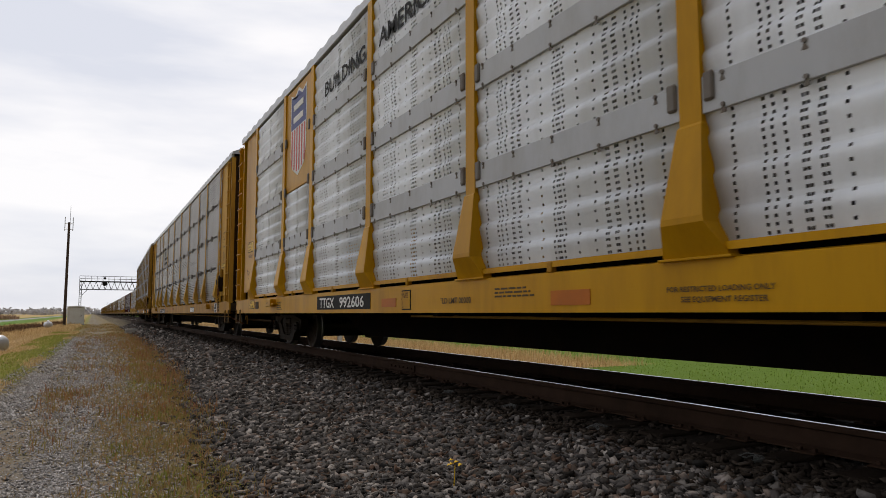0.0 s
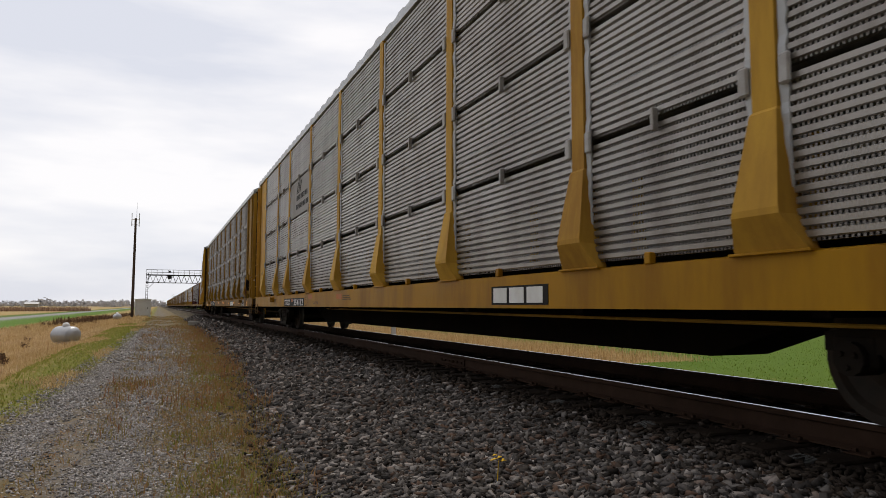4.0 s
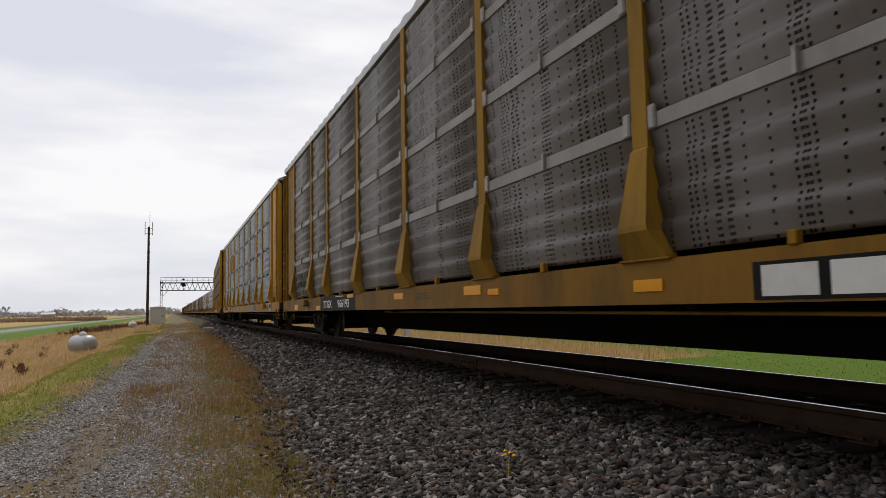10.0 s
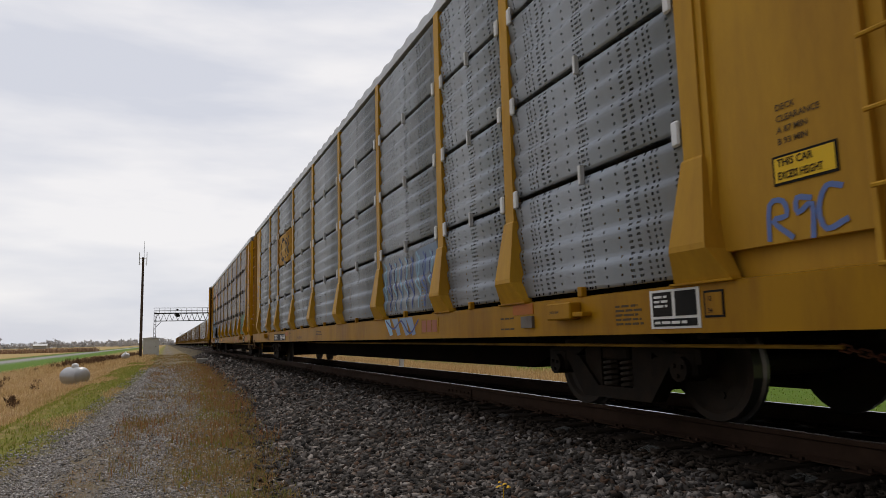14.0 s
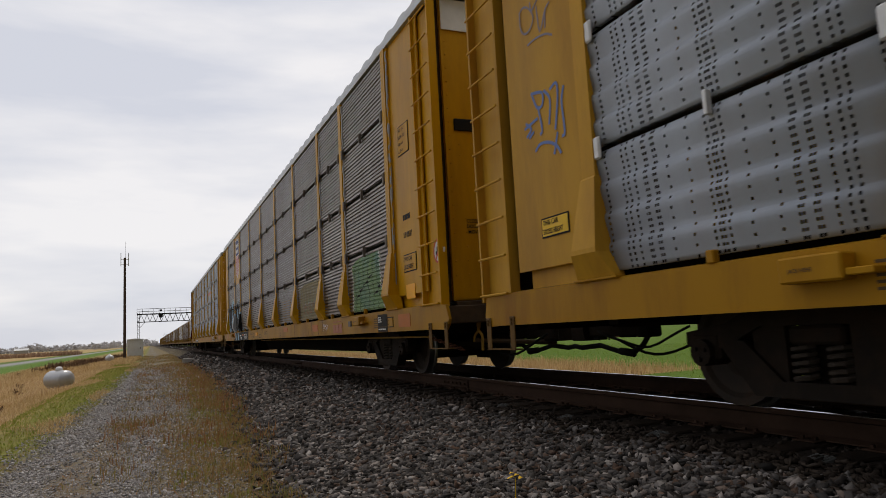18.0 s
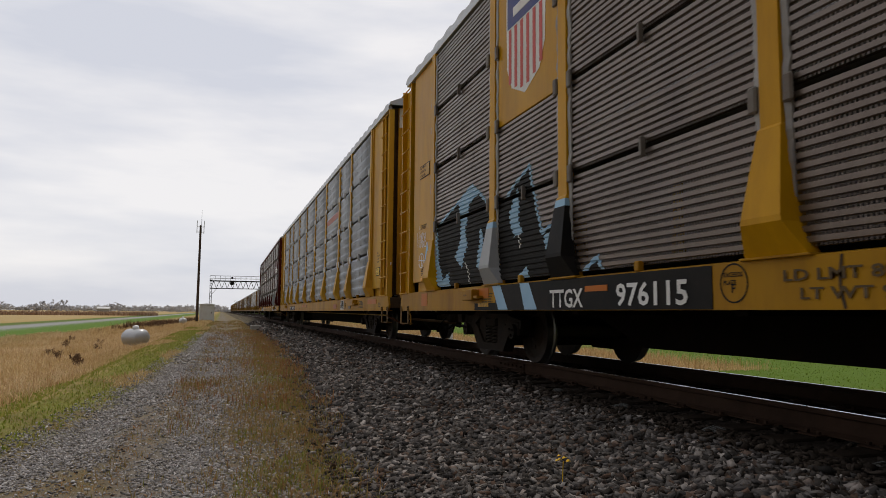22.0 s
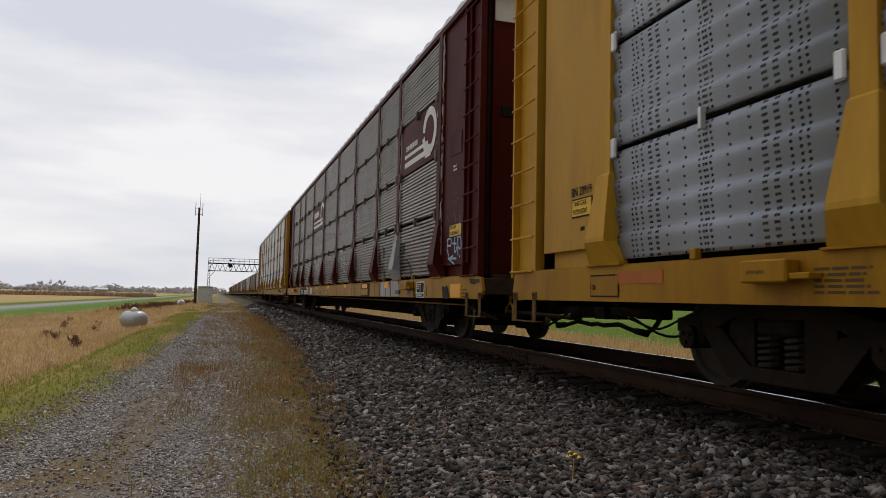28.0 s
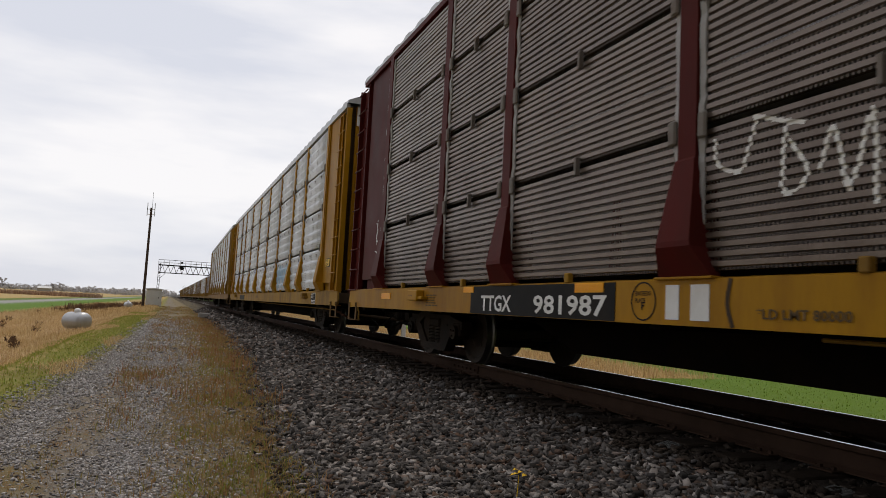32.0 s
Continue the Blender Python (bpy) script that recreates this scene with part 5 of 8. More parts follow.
def jack_box(car, y, paint):
    b = share("jack_box", keep(("jack_box", paint.name), jack_box_bm, paint), car, pose(0, y, 0))
    letters(b, "JACK HERE", 0.13, 0.90, 0.022, M_FAINT, -1.603)


def ring(car, y, z, r, words, squash=0.62):
    bm = bmesh.new()
    n = 28
    for k in range(n):
        q = []
        for a, rr in ((k, r), (k + 1, r), (k + 1, r - 0.012), (k, r - 0.012)):
            t = 2 * math.pi * a / n
            q.append(bm.verts.new((SIDE - 0.004, y + rr * math.cos(t), z + rr * math.sin(t))))
        bm.faces.new(q)
    b = part("stencil_ring", bm, M_INK, car, "black stencilled ring")
    for k, wd in enumerate(words):
        letters(b, wd, y + 0.10 if len(wd) > 1 else y + 0.025, z + 0.045 - 0.055 * k, 0.032 if len(wd) > 1 else 0.06, M_INK, SIDE - 0.005)


def brand_blocks(car, y0, y1, z0, z1, ground, mark, x=SIDE):
    """A maker's mark as three plain blocks."""
    b = slab(car, "mark_ground", ground, y0, y1, z0, z1, x)
    w = (y0 - y1) / 3.4
    for k in range(3):
        a = y0 - 0.15 * w - k * 1.05 * w
        slab(b, "mark_block", mark, a, a - 0.88 * w, z0 + 0.1 * (z1 - z0), z1 - 0.1 * (z1 - z0), x - 0.005, 0.004)


def shield(car, bay, paint):
    """A flat yellow panel over two tiers with a striped shield emblem."""
    a, b = POSTS[bay] + 0.05, POSTS[bay + 1] - 0.05
    panel = part("emblem_panel", box(bmesh.new(), -1.455, -1.42, a, b, 3.10, 5.13, 0.006), paint, car, "flat yellow emblem panel")
    yc, zc, w, h = (a + b) / 2, 4.20, 0.56, 0.82
    rim = [(yc - w, zc + h), (yc - 0.5 * w, zc + 0.90 * h), (yc, zc + 1.06 * h), (yc + 0.5 * w, zc + 0.90 * h), (yc + w, zc + h), (yc + 1.03 * w, zc + 0.4 * h),
           (yc + 0.98 * w, zc - 0.5 * h), (yc + 0.72 * w, zc - 0.85 * h), (yc, zc - 1.06 * h), (yc - 0.72 * w, zc - 0.85 * h), (yc - 0.98 * w, zc - 0.5 * h), (yc - 1.03 * w, zc + 0.4 * h)]
    patch(panel, rim, M_WHITE, -1.459, "white-rimmed shield", "shield")
    s_ = 0.93
    inner = [(yc + (y - yc) * s_, zc + (z - zc) * s_) for y, z in rim]
    top = [(y, max(z, zc + 0.12 * h)) for y, z in inner if z > zc + 0.2 * h]
    blue = [(yc - 0.95 * w, zc + 0.12 * h)] + top[0:0] + [inner[11], inner[0], inner[1], inner[2], inner[3], inner[4], inner[5], (yc + 0.95 * w, zc + 0.12 * h)]
    patch(panel, blue, M_SHIELD_BLUE, -1.462, "navy blue field", "shield_field")
    for k in range(6):
        y = yc - 0.80 * w + k * 0.32 * w
        low = zc - 0.96 * h + 0.55 * abs(y - yc) ** 1.6
        patch(panel, [(y - 0.075 * w, zc + 0.10 * h), (y + 0.075 * w, zc + 0.10 * h), (y + 0.075 * w, low), (y - 0.075 * w, low)], M_SHIELD_RED, -1.462, "red stripe", "shield_stripe")
    for k, z in enumerate((zc + 0.62 * h, zc + 0.32 * h)):
        slab(panel, "emblem_bar", M_WHITE, yc + 0.62 * w, yc - 0.62 * w, z - 0.05, z + 0.07, -1.463, 0.003)


def seam_bands(car, height, material, drop=0.0):
    for i in range(9):
        a, b = POSTS[i] + 0.09, POSTS[i + 1] - 0.09
        for k in (1, 2, 3):
            z = TIERS[k] + drop
            if (i == 7 and k >= 2 and car is made[-1][0]):
                continue
            for u in ((0.08, 0.30, 0.52, 0.74, 0.94) if height > 0.2 else ()):
                for dz in (-0.42, 0.42):
                    share("bolt", keep(("bolt",), bolt_bm, M_CLIP_DARK), car, pose(0, a + u * (b - a), z + dz * height))
            share("seam_band", keep(("seam_band", round(b - a, 2), height, material.name), lambda a=a, b=b: box(bmesh.new(), -1.478, -1.45, -(b - a) / 2, (b - a) / 2, -height / 2, height / 2, 0.004), material), car, pose(0, (a + b) / 2, z))


def edge_strips(car, material):
    """Puckered sealing strips where the sheets meet the posts."""
    def strip():
        bm = bmesh.new()
        rnd = random.Random(3)
        rows = []
        for k in range(60):
            z = 1.1 + 4.0 * k / 59
            w = 0.05 + rnd.uniform(0, 0.022)
            x = -1.462 - rnd.uniform(0, 0.014)
            rows.append((bm.verts.new((-1.45, 0, z)), bm.verts.new((x, 0.01, z)), bm.verts.new((x + 0.004, w, z)), bm.verts.new((-1.45, w + 0.004, z))))
        for p, q in zip(rows, rows[1:]):
            for i in range(3):
                bm.faces.new((p[i], p[i + 1], q[i + 1], q[i]))
        bmesh.ops.recalc_face_normals(bm, faces=bm.faces)
        return bm
    for y in POSTS:
        for sgn in (-1, 1):
            m = pose(0, y + sgn * 0.092, 0) @ Matrix.Diagonal((1, sgn, 1, 1))
            share("sealing_strip", keep(("sealing_strip", material.name), strip, material), car, m)


def brackets(car, paint):
    for i in range(9):
        y = (POSTS[i] + POSTS[i + 1]) / 2 + 0.1
        share("sheet_bracket", keep(("sheet_bracket", paint.name), lambda: box(bmesh.new(), -1.50, -1.44, -0.035, 0.035, 1.03, 1.12, 0.008), paint), car, pose(0, y, 0))


def no_climb_sign(car, y, z):
    bm = bmesh.new()
    revolve(bm, [(-1.412, 0.165), (-1.384, 0.165)], "x", 20)
    ob = part("round_sign", bm, M_WHITE, car, "round white warning sign with red rim")
    ob.matrix_basis = pose(0, y, z)
    bm = bmesh.new()
    for k in range(20):
        q = [bm.verts.new((-1.4145, r * math.cos(t), r * math.sin(t))) for t, r in ((k * 0.314, 0.165), ((k + 1) * 0.314, 0.165), ((k + 1) * 0.314, 0.135), (k * 0.314, 0.135))]
        bm.faces.new(q)
    box(bm, -1.4165, -1.4135, -0.015, 0.015, -0.15, 0.15)
    rim = part("sign_rim", bm, M_SHIELD_RED, ob)
    bm = box(bmesh.new(), -1.4152, -1.4125, -0.085, 0.085, -0.045, 0.0)
    box(bm, -1.4152, -1.4125, -0.02, 0.05, 0.0, 0.055)
    part("sign_picture", bm, M_INK, ob)
    rim.matrix_basis = pose(0, 0, 0, 40, 0, 0)


def door_words(car, place):
    x, top = {0: (-1.10, 2.61), 1: (-1.10, 2.61), 2: (-1.06, 1.89), 3: (-0.98, 2.10)}.get(place, (-1.08, 2.02))
    for k, wd in enumerate(("CLOSE & LOCK", "DOORS BEFORE", "MOVING CAR")):
        share("lettering", lettering_mesh(wd, 0.05, M_INK, 0.86), car, pose(x + 0.02 * (k == 2), -13.858, top - 0.075 * k, 0, 0, 90))


for place in made:
    car = made[place][0]
    brackets(car, M_YELLOW if place != 5 else M_YELLOW_DIRTY)
    if place != 5:
        door_words(car, place)
    if 0 < place < 5:
        no_climb_sign(car, -13.86, 1.72)
    paint = KINDS[place + 1][3]
    jack_box(car, 10.0, paint)
    jack_box(car, -10.4, paint)
    lines_of_print(car, 9.7, 9.25, 0.93, 5)
    lines_of_print(car, -11.1, -11.45, 0.93, 5)
    lines_of_print(car, 1.0, 0.3, 0.93, 3)


def hand_brake(car, y, z):
    """Brake housing on the end panel, with its lever and a chain that hangs to the sill."""
    bm = loft(bmesh.new(), [(z - 0.30, 0.10, -1.50, -1.43), (z - 0.16, 0.16, -1.56, -1.43), (z + 0.10, 0.15, -1.56, -1.43), (z + 0.22, 0.08, -1.49, -1.43)])
    rod(bm, (-1.55, 0.02, z - 0.02), (-1.60, 0.02, z - 0.02), 0.085, 0.075, 14)
    for v in bm.verts:
        v.co.y += y
    b = part("brake_housing", bm, M_TRUCK, car, "dark greasy brake housing")
    part("chain", chain_bm((-1.53, y + 0.03, z - 0.26), (-1.54, y - 0.06, z - 0.92), 14), M_STEP, b, "rusty chain")
    bm = bmesh.new()
    rod(bm, (-1.58, y - 0.12, z - 0.12), (-1.56, y + 0.03, z + 0.24), 0.022, 0.018, 6)
    rod(bm, (-1.58, y - 0.12, z - 0.12), (-1.58, y - 0.13, z - 0.40), 0.016, 0.014, 6)
    part("lever", bm, M_YELLOW_DIRTY, b, "worn yellow brake lever")
    part("handle", box(bmesh.new(), -1.59, -1.545, y - 0.16, y - 0.11, z - 0.44, z - 0.22, 0.01), M_RUSTY, b, "rusty red handle")
    part("cover", box(bmesh.new(), -1.52, -1.43, y - 0.16, y - 0.02, z + 0.10, z + 0.36, 0.03), M_YELLOW_DIRTY, b, "worn yellow cover")


hand_brake(made[0][0], -12.62, 1.65)
hand_brake(made[1][0], -12.64, 1.64)

# the white-sheeted car
car = made[-1][0]
board(car, "TTGX", "992606", 6.80, 4.29, 0.755, 0.975, at=(6.64, 5.87, 5.61, 4.53))
seam_bands(car, 0.24, M_BAND, -0.045)
shield(car, 7, M_YELLOW_NEW)
for i in range(9):
    a, b = POSTS[i] + 0.24, POSTS[i + 1] - 0.24
    slab(car, "lower_rail", M_YELLOW_NEW, a, b, 1.075, 1.125, -1.47, 0.02)
letters_between(car, "BUILDING", 6.58, 4.62, 4.36, 0.25, M_INK, -1.470)
letters_between(car, "AMERICA", 4.08, 2.2, 4.36, 0.25, M_INK, -1.470)
slab(car, "patch", M_ORANGE, 3.87, 3.39, 0.775, 0.885)
notice(car, 3.20, 2.94, 0.735, 0.975, ["PLATE", "J"], SIDE, M_YELLOW_NEW, 0.06)
letters_between(car, "*LD LMT 00000", 2.14, 1.45, 0.80, 0.06, M_FAINT)
letters_between(car, "FOR RESTRICTED LOADING ONLY", -1.21, -2.03, 0.83, 0.034, M_FAINT)
letters_between(car, "SEE EQUIPMENT REGISTER", -1.33, -1.98, 0.765, 0.034, M_FAINT)
slab(car, "patch", M_ORANGE, 0.10, -0.41, 0.76, 0.88)
notice(car, 13.05, 12.46, 2.20, 2.455, ["EQUIPPED WITH", "SUPPLEMENTAL", "CHOCK DEVICE"], PANEL, M_SIGN_YELLOW)
letters_between(car, "UP 21543", 12.96, 12.53, 2.06, 0.08, M_FAINT, PANEL - 0.004)
notice(car, 12.43, 11.92, 0.80, 0.995, ["THIS CAR", "EXCESS HEIGHT"], SIDE)
strokes(car, [[(-13.12, 1.76), (-13.00, 1.74)], [(-13.06, 1.78), (-13.08, 1.62)], [(-12.97, 1.75), (-12.98, 1.64), (-12.90, 1.66), (-12.90, 1.74)],
              [(-12.84, 1.75), (-12.85, 1.60)], [(-12.84, 1.68), (-12.78, 1.70)], [(-12.74, 1.60), (-12.70, 1.78), (-12.64, 1.60)], [(-12.98, 1.56), (-12.80, 1.53)]], 0.018, M_INK, PANEL - 0.003, "black scrawl")
slab(car, "vent_plate", M_STEP, 11.78, 11.45, 0.80, 0.96, label="dark rusty cover plate")

# the grey ribbed car
car = made[0][0]
board(car, "TTGX", "254112", 7.80, 4.90, 0.71, 0.925, at=(7.72, 6.85, 6.28, 4.98))
slab(car, "patch", M_ORANGE, 6.62, 6.40, 0.83, 0.90, SIDE - 0.006)
ring(car, 4.63, 0.87, 0.15, ("EXCEEDS", "PLATE", "F"))
slab(car, "patch", M_ORANGE, 4.37, 3.92, 0.89, 0.99)
letters_between(car, "*LD LMT 81300", 3.84, 3.22, 0.765, 0.06, M_FAINT)
slab(car, "patch", M_ORANGE, 1.50, 1.06, 0.865, 0.965)
edge_strips(car, M_BAND)
a, b = POSTS[6] + 0.05, POSTS[7] - 0.05
logo = part("emblem_panel", box(bmesh.new(), -1.455, -1.42, a, b, 3.13, 4.10, 0.006), M_PLAIN, car, "flat grey emblem panel")
for k in range(3):
    patch(logo, [(6.30 - 0.20 * k, 3.72), (6.18 - 0.20 * k, 3.72), (5.98 - 0.20 * k, 4.02), (6.10 - 0.20 * k, 4.02)], M_INK, -1.459, "", "emblem_stripe")
for z, y0, y1, h in ((3.54, 6.30, 4.95, 0.13), (3.30, 6.36, 4.82, 0.13)):
    y = y0
    while y > y1:
        slab(logo, "emblem_bar", M_INK, y, y - 0.12, z, z + h, -1.456, 0.004)
        y -= 0.19
brand_blocks(car, -5.61, -6.79, 0.735, 0.93, M_INK, M_WHITE)
placard(car, -11.54, -12.04, 0.73, 1.02)
letters(car, "FB 44", -12.02, 1.09, 0.09, M_INK, -1.56)
letters_between(car, "NS 26478", 13.12, 12.46, 1.80, 0.11, M_INK, PANEL - 0.004)
notice(car, 13.14, 12.46, 1.64, 1.75, ["THIS CAR EXCESS HEIGHT"])
notice(car, -12.49, -13.22, 2.055, 2.175, ["THIS CAR EXCESS HEIGHT"])
notice(car, -12.57, -13.12, 2.67, 3.11, ["EXH 19-10 W 9-1", "EXW 10-8 H 9-8", "EW 9-10 H 16-3", "IL 89-9", "IW 9-1"], PANEL, M_YELLOW_OLD, 0.045)
for k, wd in enumerate(("DECK", "CLEARANCE", "A 87 MIN", "B 93 MIN")):
    letters(car, wd, -12.66, 2.47 - 0.07 * k, 0.042, M_FAINT, PANEL - 0.003)
strokes(car, [rounded([(-13.06, 1.55), (-12.98, 1.62), (-12.94, 1.50), (-13.05, 1.36), (-12.92, 1.38)]), rounded([(-12.86, 1.60), (-12.90, 1.36), (-12.76, 1.42), (-12.74, 1.58), (-12.84, 1.56)]),
              rounded([(-12.66, 1.62), (-12.68, 1.40), (-12.56, 1.36)])], 0.016, M_FAINT, PANEL - 0.003, "faint thin scrawl")
strokes(car, [[(-5.62, 1.08), (-5.5, 1.08)]], 0.01, M_INK, -1.47)

# the sooty perforated car
car = made[1][0]
seam_bands(car, 0.12, M_BAND_DARK, -0.03)
slab(car, "number_board", M_INK, 8.09, 4.66, 0.705, 1.022, label="black painted sill with white stencilled letters")
letters_between(car, "TTGX", 7.75, 6.81, 0.765, 0.165, M_WHITE)
letters_between(car, "966193", 6.21, 5.15, 0.765, 0.165, M_WHITE)
lines_of_print(car, 6.40, 5.60, 1.012, 1, 0.035, SIDE - 0.008, M_WHITE)
brand_blocks(car, -5.45, -7.01, 0.715, 0.95, M_INK, M_WHITE)
for y0, y1, z0, z1 in ((-4.26, -4.60, 0.80, 0.89), (-7.03, -7.46, 0.82, 0.92), (-9.38, -9.87, 0.81, 0.915), (5.29, 4.78, 0.955, 1.022), (2.03, 1.56, 0.86, 0.955), (-0.87, -1.37, 0.855, 0.965),
                       (11.94, 11.40, 0.73, 0.885), (8.62, 8.15, 0.715, 0.825), (-12.14, -12.63, 0.72, 0.925), (-1.57, -1.85, 0.84, 0.91)):
    reflector(car, y0, y1, z0, z1)
slab(car, "pale_plate", M_BUFF_SPRAY, -10.41, -10.77, 0.71, 0.87, label="pale stencilled plate")
slab(car, "pale_plate", M_BUFF_SPRAY, 10.15, 9.92, 0.70, 0.86, label="pale stencilled plate")
placard(car, -10.88, -11.40, 0.715, 0.97)
letters_between(car, "CNA 966193", 12.98, 12.45, 2.95, 0.10, M_INK, PANEL - 0.004)
notice(car, 12.88, 12.38, 1.38, 1.58, ["THIS CAR", "EXCESS HEIGHT"], PANEL, M_YELLOW_OLD)
for k, wd in enumerate(("DECK", "CLEARANCE", "A 87 MIN", "B 95 MIN")):
    letters(car, wd, 12.80, 1.95 - 0.075 * k, 0.042, M_FAINT, PANEL - 0.003)
    letters(car, wd, -12.68, 2.45 - 0.07 * k, 0.042, M_FAINT, PANEL - 0.003)
notice(car, -12.66, -13.13, 2.055, 2.215, ["THIS CAR", "EXCESS HEIGHT"], PANEL, M_YELLOW_OLD)
strokes(car, [[(12.92, 1.97), (13.04, 2.00)], [(12.98, 1.99), (13.02, 1.80)], rounded([(13.06, 1.86), (13.12, 1.92), (13.14, 1.82), (13.08, 1.78), (13.14, 1.72)]), rounded([(13.18, 1.84), (13.26, 1.82), (13.18, 1.74), (13.28, 1.70)]),
              [(13.10, 1.66), (13.14, 1.50)], [(13.16, 1.64), (13.20, 1.50)], rounded([(13.24, 1.66), (13.20, 1.58), (13.28, 1.54), (13.30, 1.66)])], 0.016, M_PINK_SPRAY, PANEL - 0.003, "brown-red scrawl")
spray(car, ribbons([[(-u, v) for u, v in ln] for ln in scribble(21, -11.55, -9.75, 1.15, 1.75, 7)], 0.035), M_INK, False, "faded black graffiti letters")
strokes(car, scribble(9, -10.69, -10.2, 0.76, 0.93, 3), 0.012, M_INK, SIDE - 0.004, "black scrawl")

# the grey perforated car with blue graffiti
car = made[2][0]
board(car, "TTGX", "941464", 8.05, 5.69, 0.74, 0.945, at=(7.95, 7.27, 6.68, 5.78))
ring(car, 4.79, 0.88, 0.155, ("EXCEEDS", "PLATE", "F"))
slab(car, "patch", M_ORANGE, 5.72, 5.22, 0.875, 0.985)
lines_of_print(car, 6.76, 6.05, 1.012, 1, 0.03)
slab(car, "patch", M_ORANGE, -9.32, -9.75, 0.92, 1.025)
letters_between(car, "*LD LMT 80000", 3.6, 2.9, 0.775, 0.055, M_FAINT)
placard(car, -11.54, -12.06, 0.735, 1.015)
notice(car, -12.10, -12.28, 0.80, 0.98, ["12", "34"], SIDE, M_YELLOW, 0.03)
notice(car, -12.71, -13.15, 1.565, 1.745, ["THIS CAR", "EXCESS HEIGHT"])
notice(car, -12.62, -13.17, 3.16, 3.50, ["EXH 19-2", "EXW 10-8", "EW 9-11", "IL 89-9"], PANEL, M_YELLOW_LIGHT, 0.045)
notice(car, 12.98, 12.51, 1.50, 1.69, ["THIS CAR", "EXCESS HEIGHT"])
strokes(car, [rounded([(12.64, 1.24), (12.66, 1.46), (12.76, 1.47), (12.78, 1.38), (12.68, 1.36), (12.82, 1.24)]), rounded([(12.96, 1.45), (12.86, 1.47), (12.86, 1.38), (12.96, 1.42), (12.95, 1.22)]),
              rounded([(13.16, 1.48), (13.06, 1.50), (13.00, 1.38), (13.04, 1.26), (13.18, 1.30)])], 0.034, M_BLUE, PANEL - 0.003, "blue scrawl")
strokes(car, [[(13.72, 1.52), (13.90, 1.24)], rounded([(13.88, 1.50), (13.80, 1.34), (13.70, 1.26)]), rounded([(13.94, 1.22), (13.95, 1.46), (14.00, 1.42), (13.95, 1.36), (14.01, 1.24)])], 0.03, M_BLUE, -1.41, "blue scrawl")
strokes(car, [rounded(ln) for ln in ([(-13.12, 3.83), (-13.04, 3.85), (-12.93, 3.78), (-12.87, 3.66), (-12.96, 3.57), (-13.06, 3.58), (-13.12, 3.67), (-13.12, 3.83)], [(-12.92, 3.85), (-12.9, 3.75), (-12.78, 3.81)], [(-12.81, 3.76), (-12.77, 3.48), (-12.66, 3.64), (-12.57, 3.69)], [(-12.65, 3.67), (-12.68, 3.48)], [(-13.02, 3.44), (-12.87, 3.45), (-12.68, 3.42), (-12.56, 3.36)])], 0.020, M_DUSTY_BLUE, PANEL - 0.003, "dusty blue scrawl")
strokes(car, [rounded(ln) for ln in ([(-13.01, 2.95), (-12.92, 2.78), (-12.82, 2.77), (-12.81, 2.89), (-13.01, 2.94)],
              [(-12.9, 2.78), (-12.85, 2.54), (-12.89, 2.5)],
              [(-12.78, 2.9), (-12.68, 2.78), (-12.72, 2.55)],
              [(-12.68, 2.87), (-12.56, 2.9), (-12.55, 2.75), (-12.62, 2.47)],
              [(-12.44, 2.83), (-12.49, 2.7), (-12.47, 2.41), (-12.52, 2.38)],
              [(-13.15, 2.68), (-13.05, 2.6), (-13.14, 2.54)],
              [(-13.18, 2.63), (-12.92, 2.67)],
              [(-13.1, 2.52), (-13.0, 2.56)],
              [(-13.0, 2.36), (-12.9, 2.41), (-12.73, 2.38), (-12.61, 2.31), (-12.55, 2.23)],
              [(-12.67, 2.25), (-12.59, 2.44)])], 0.030, M_BLUE, PANEL - 0.003, "blue scrawl")
for k, wd in enumerate(("DECK", "CLEARANCE", "A 87 MIN", "B 93 MIN")):
    letters(car, wd, -12.76, 2.02 - 0.07 * k, 0.038, M_FAINT, PANEL - 0.003)
for k in range(9):
    y = -4.65 - 0.27 * k
    spray(car, ribbons([rounded([(y, 1.95 - 0.02 * (k % 3)), (y - 0.12, 1.75), (y + 0.04, 1.55), (y - 0.10, 1.36), (y - 0.02, 1.16)])], 0.05), M_BLUE if k % 2 else M_SKYBLUE, False, "blue graffiti strokes")
    spray(car, ribbons([rounded([(y - 0.10, 1.90), (y + 0.02, 1.62), (y - 0.14, 1.50), (y - 0.06, 1.22)])], 0.03), M_SHIELD_BLUE if k % 3 else M_SKYBLUE, False, "dark blue graffiti lines", "graffiti", 0.005)
spray(car, [[(-4.60, 1.20), (-4.62, 1.80), (-4.80, 1.85), (-4.78, 1.20)], [(-6.2, 1.62), (-6.2, 1.98), (-7.10, 2.02), (-7.12, 1.75), (-6.6, 1.60)]], M_BLUE_HAZE, False, "thin blue sprayed haze", "graffiti", 0.001)
for y in (-4.7, -5.1, -5.5, -5.8):
    patch(car, [(y, 1.02), (y - 0.30, 1.02), (y - 0.45, 0.77), (y - 0.30, 0.75)], M_BLUE_HAZE if y < -5 else M_SKYBLUE, SIDE - 0.004, "blue graffiti run")
strokes(car, [rounded([(4.8, 1.0), (5.2, 0.86), (5.6, 0.98), (6.0, 0.78), (6.4, 0.98)])], 0.03, M_SHIELD_BLUE, SIDE - 0.006, "blue scrawl")
brand_blocks(car, -6.50, -7.17, 0.77, 0.97, M_YELLOW, M_PINK_SPRAY)
lines_of_print(car, -9.02, -9.36, 0.90, 1)
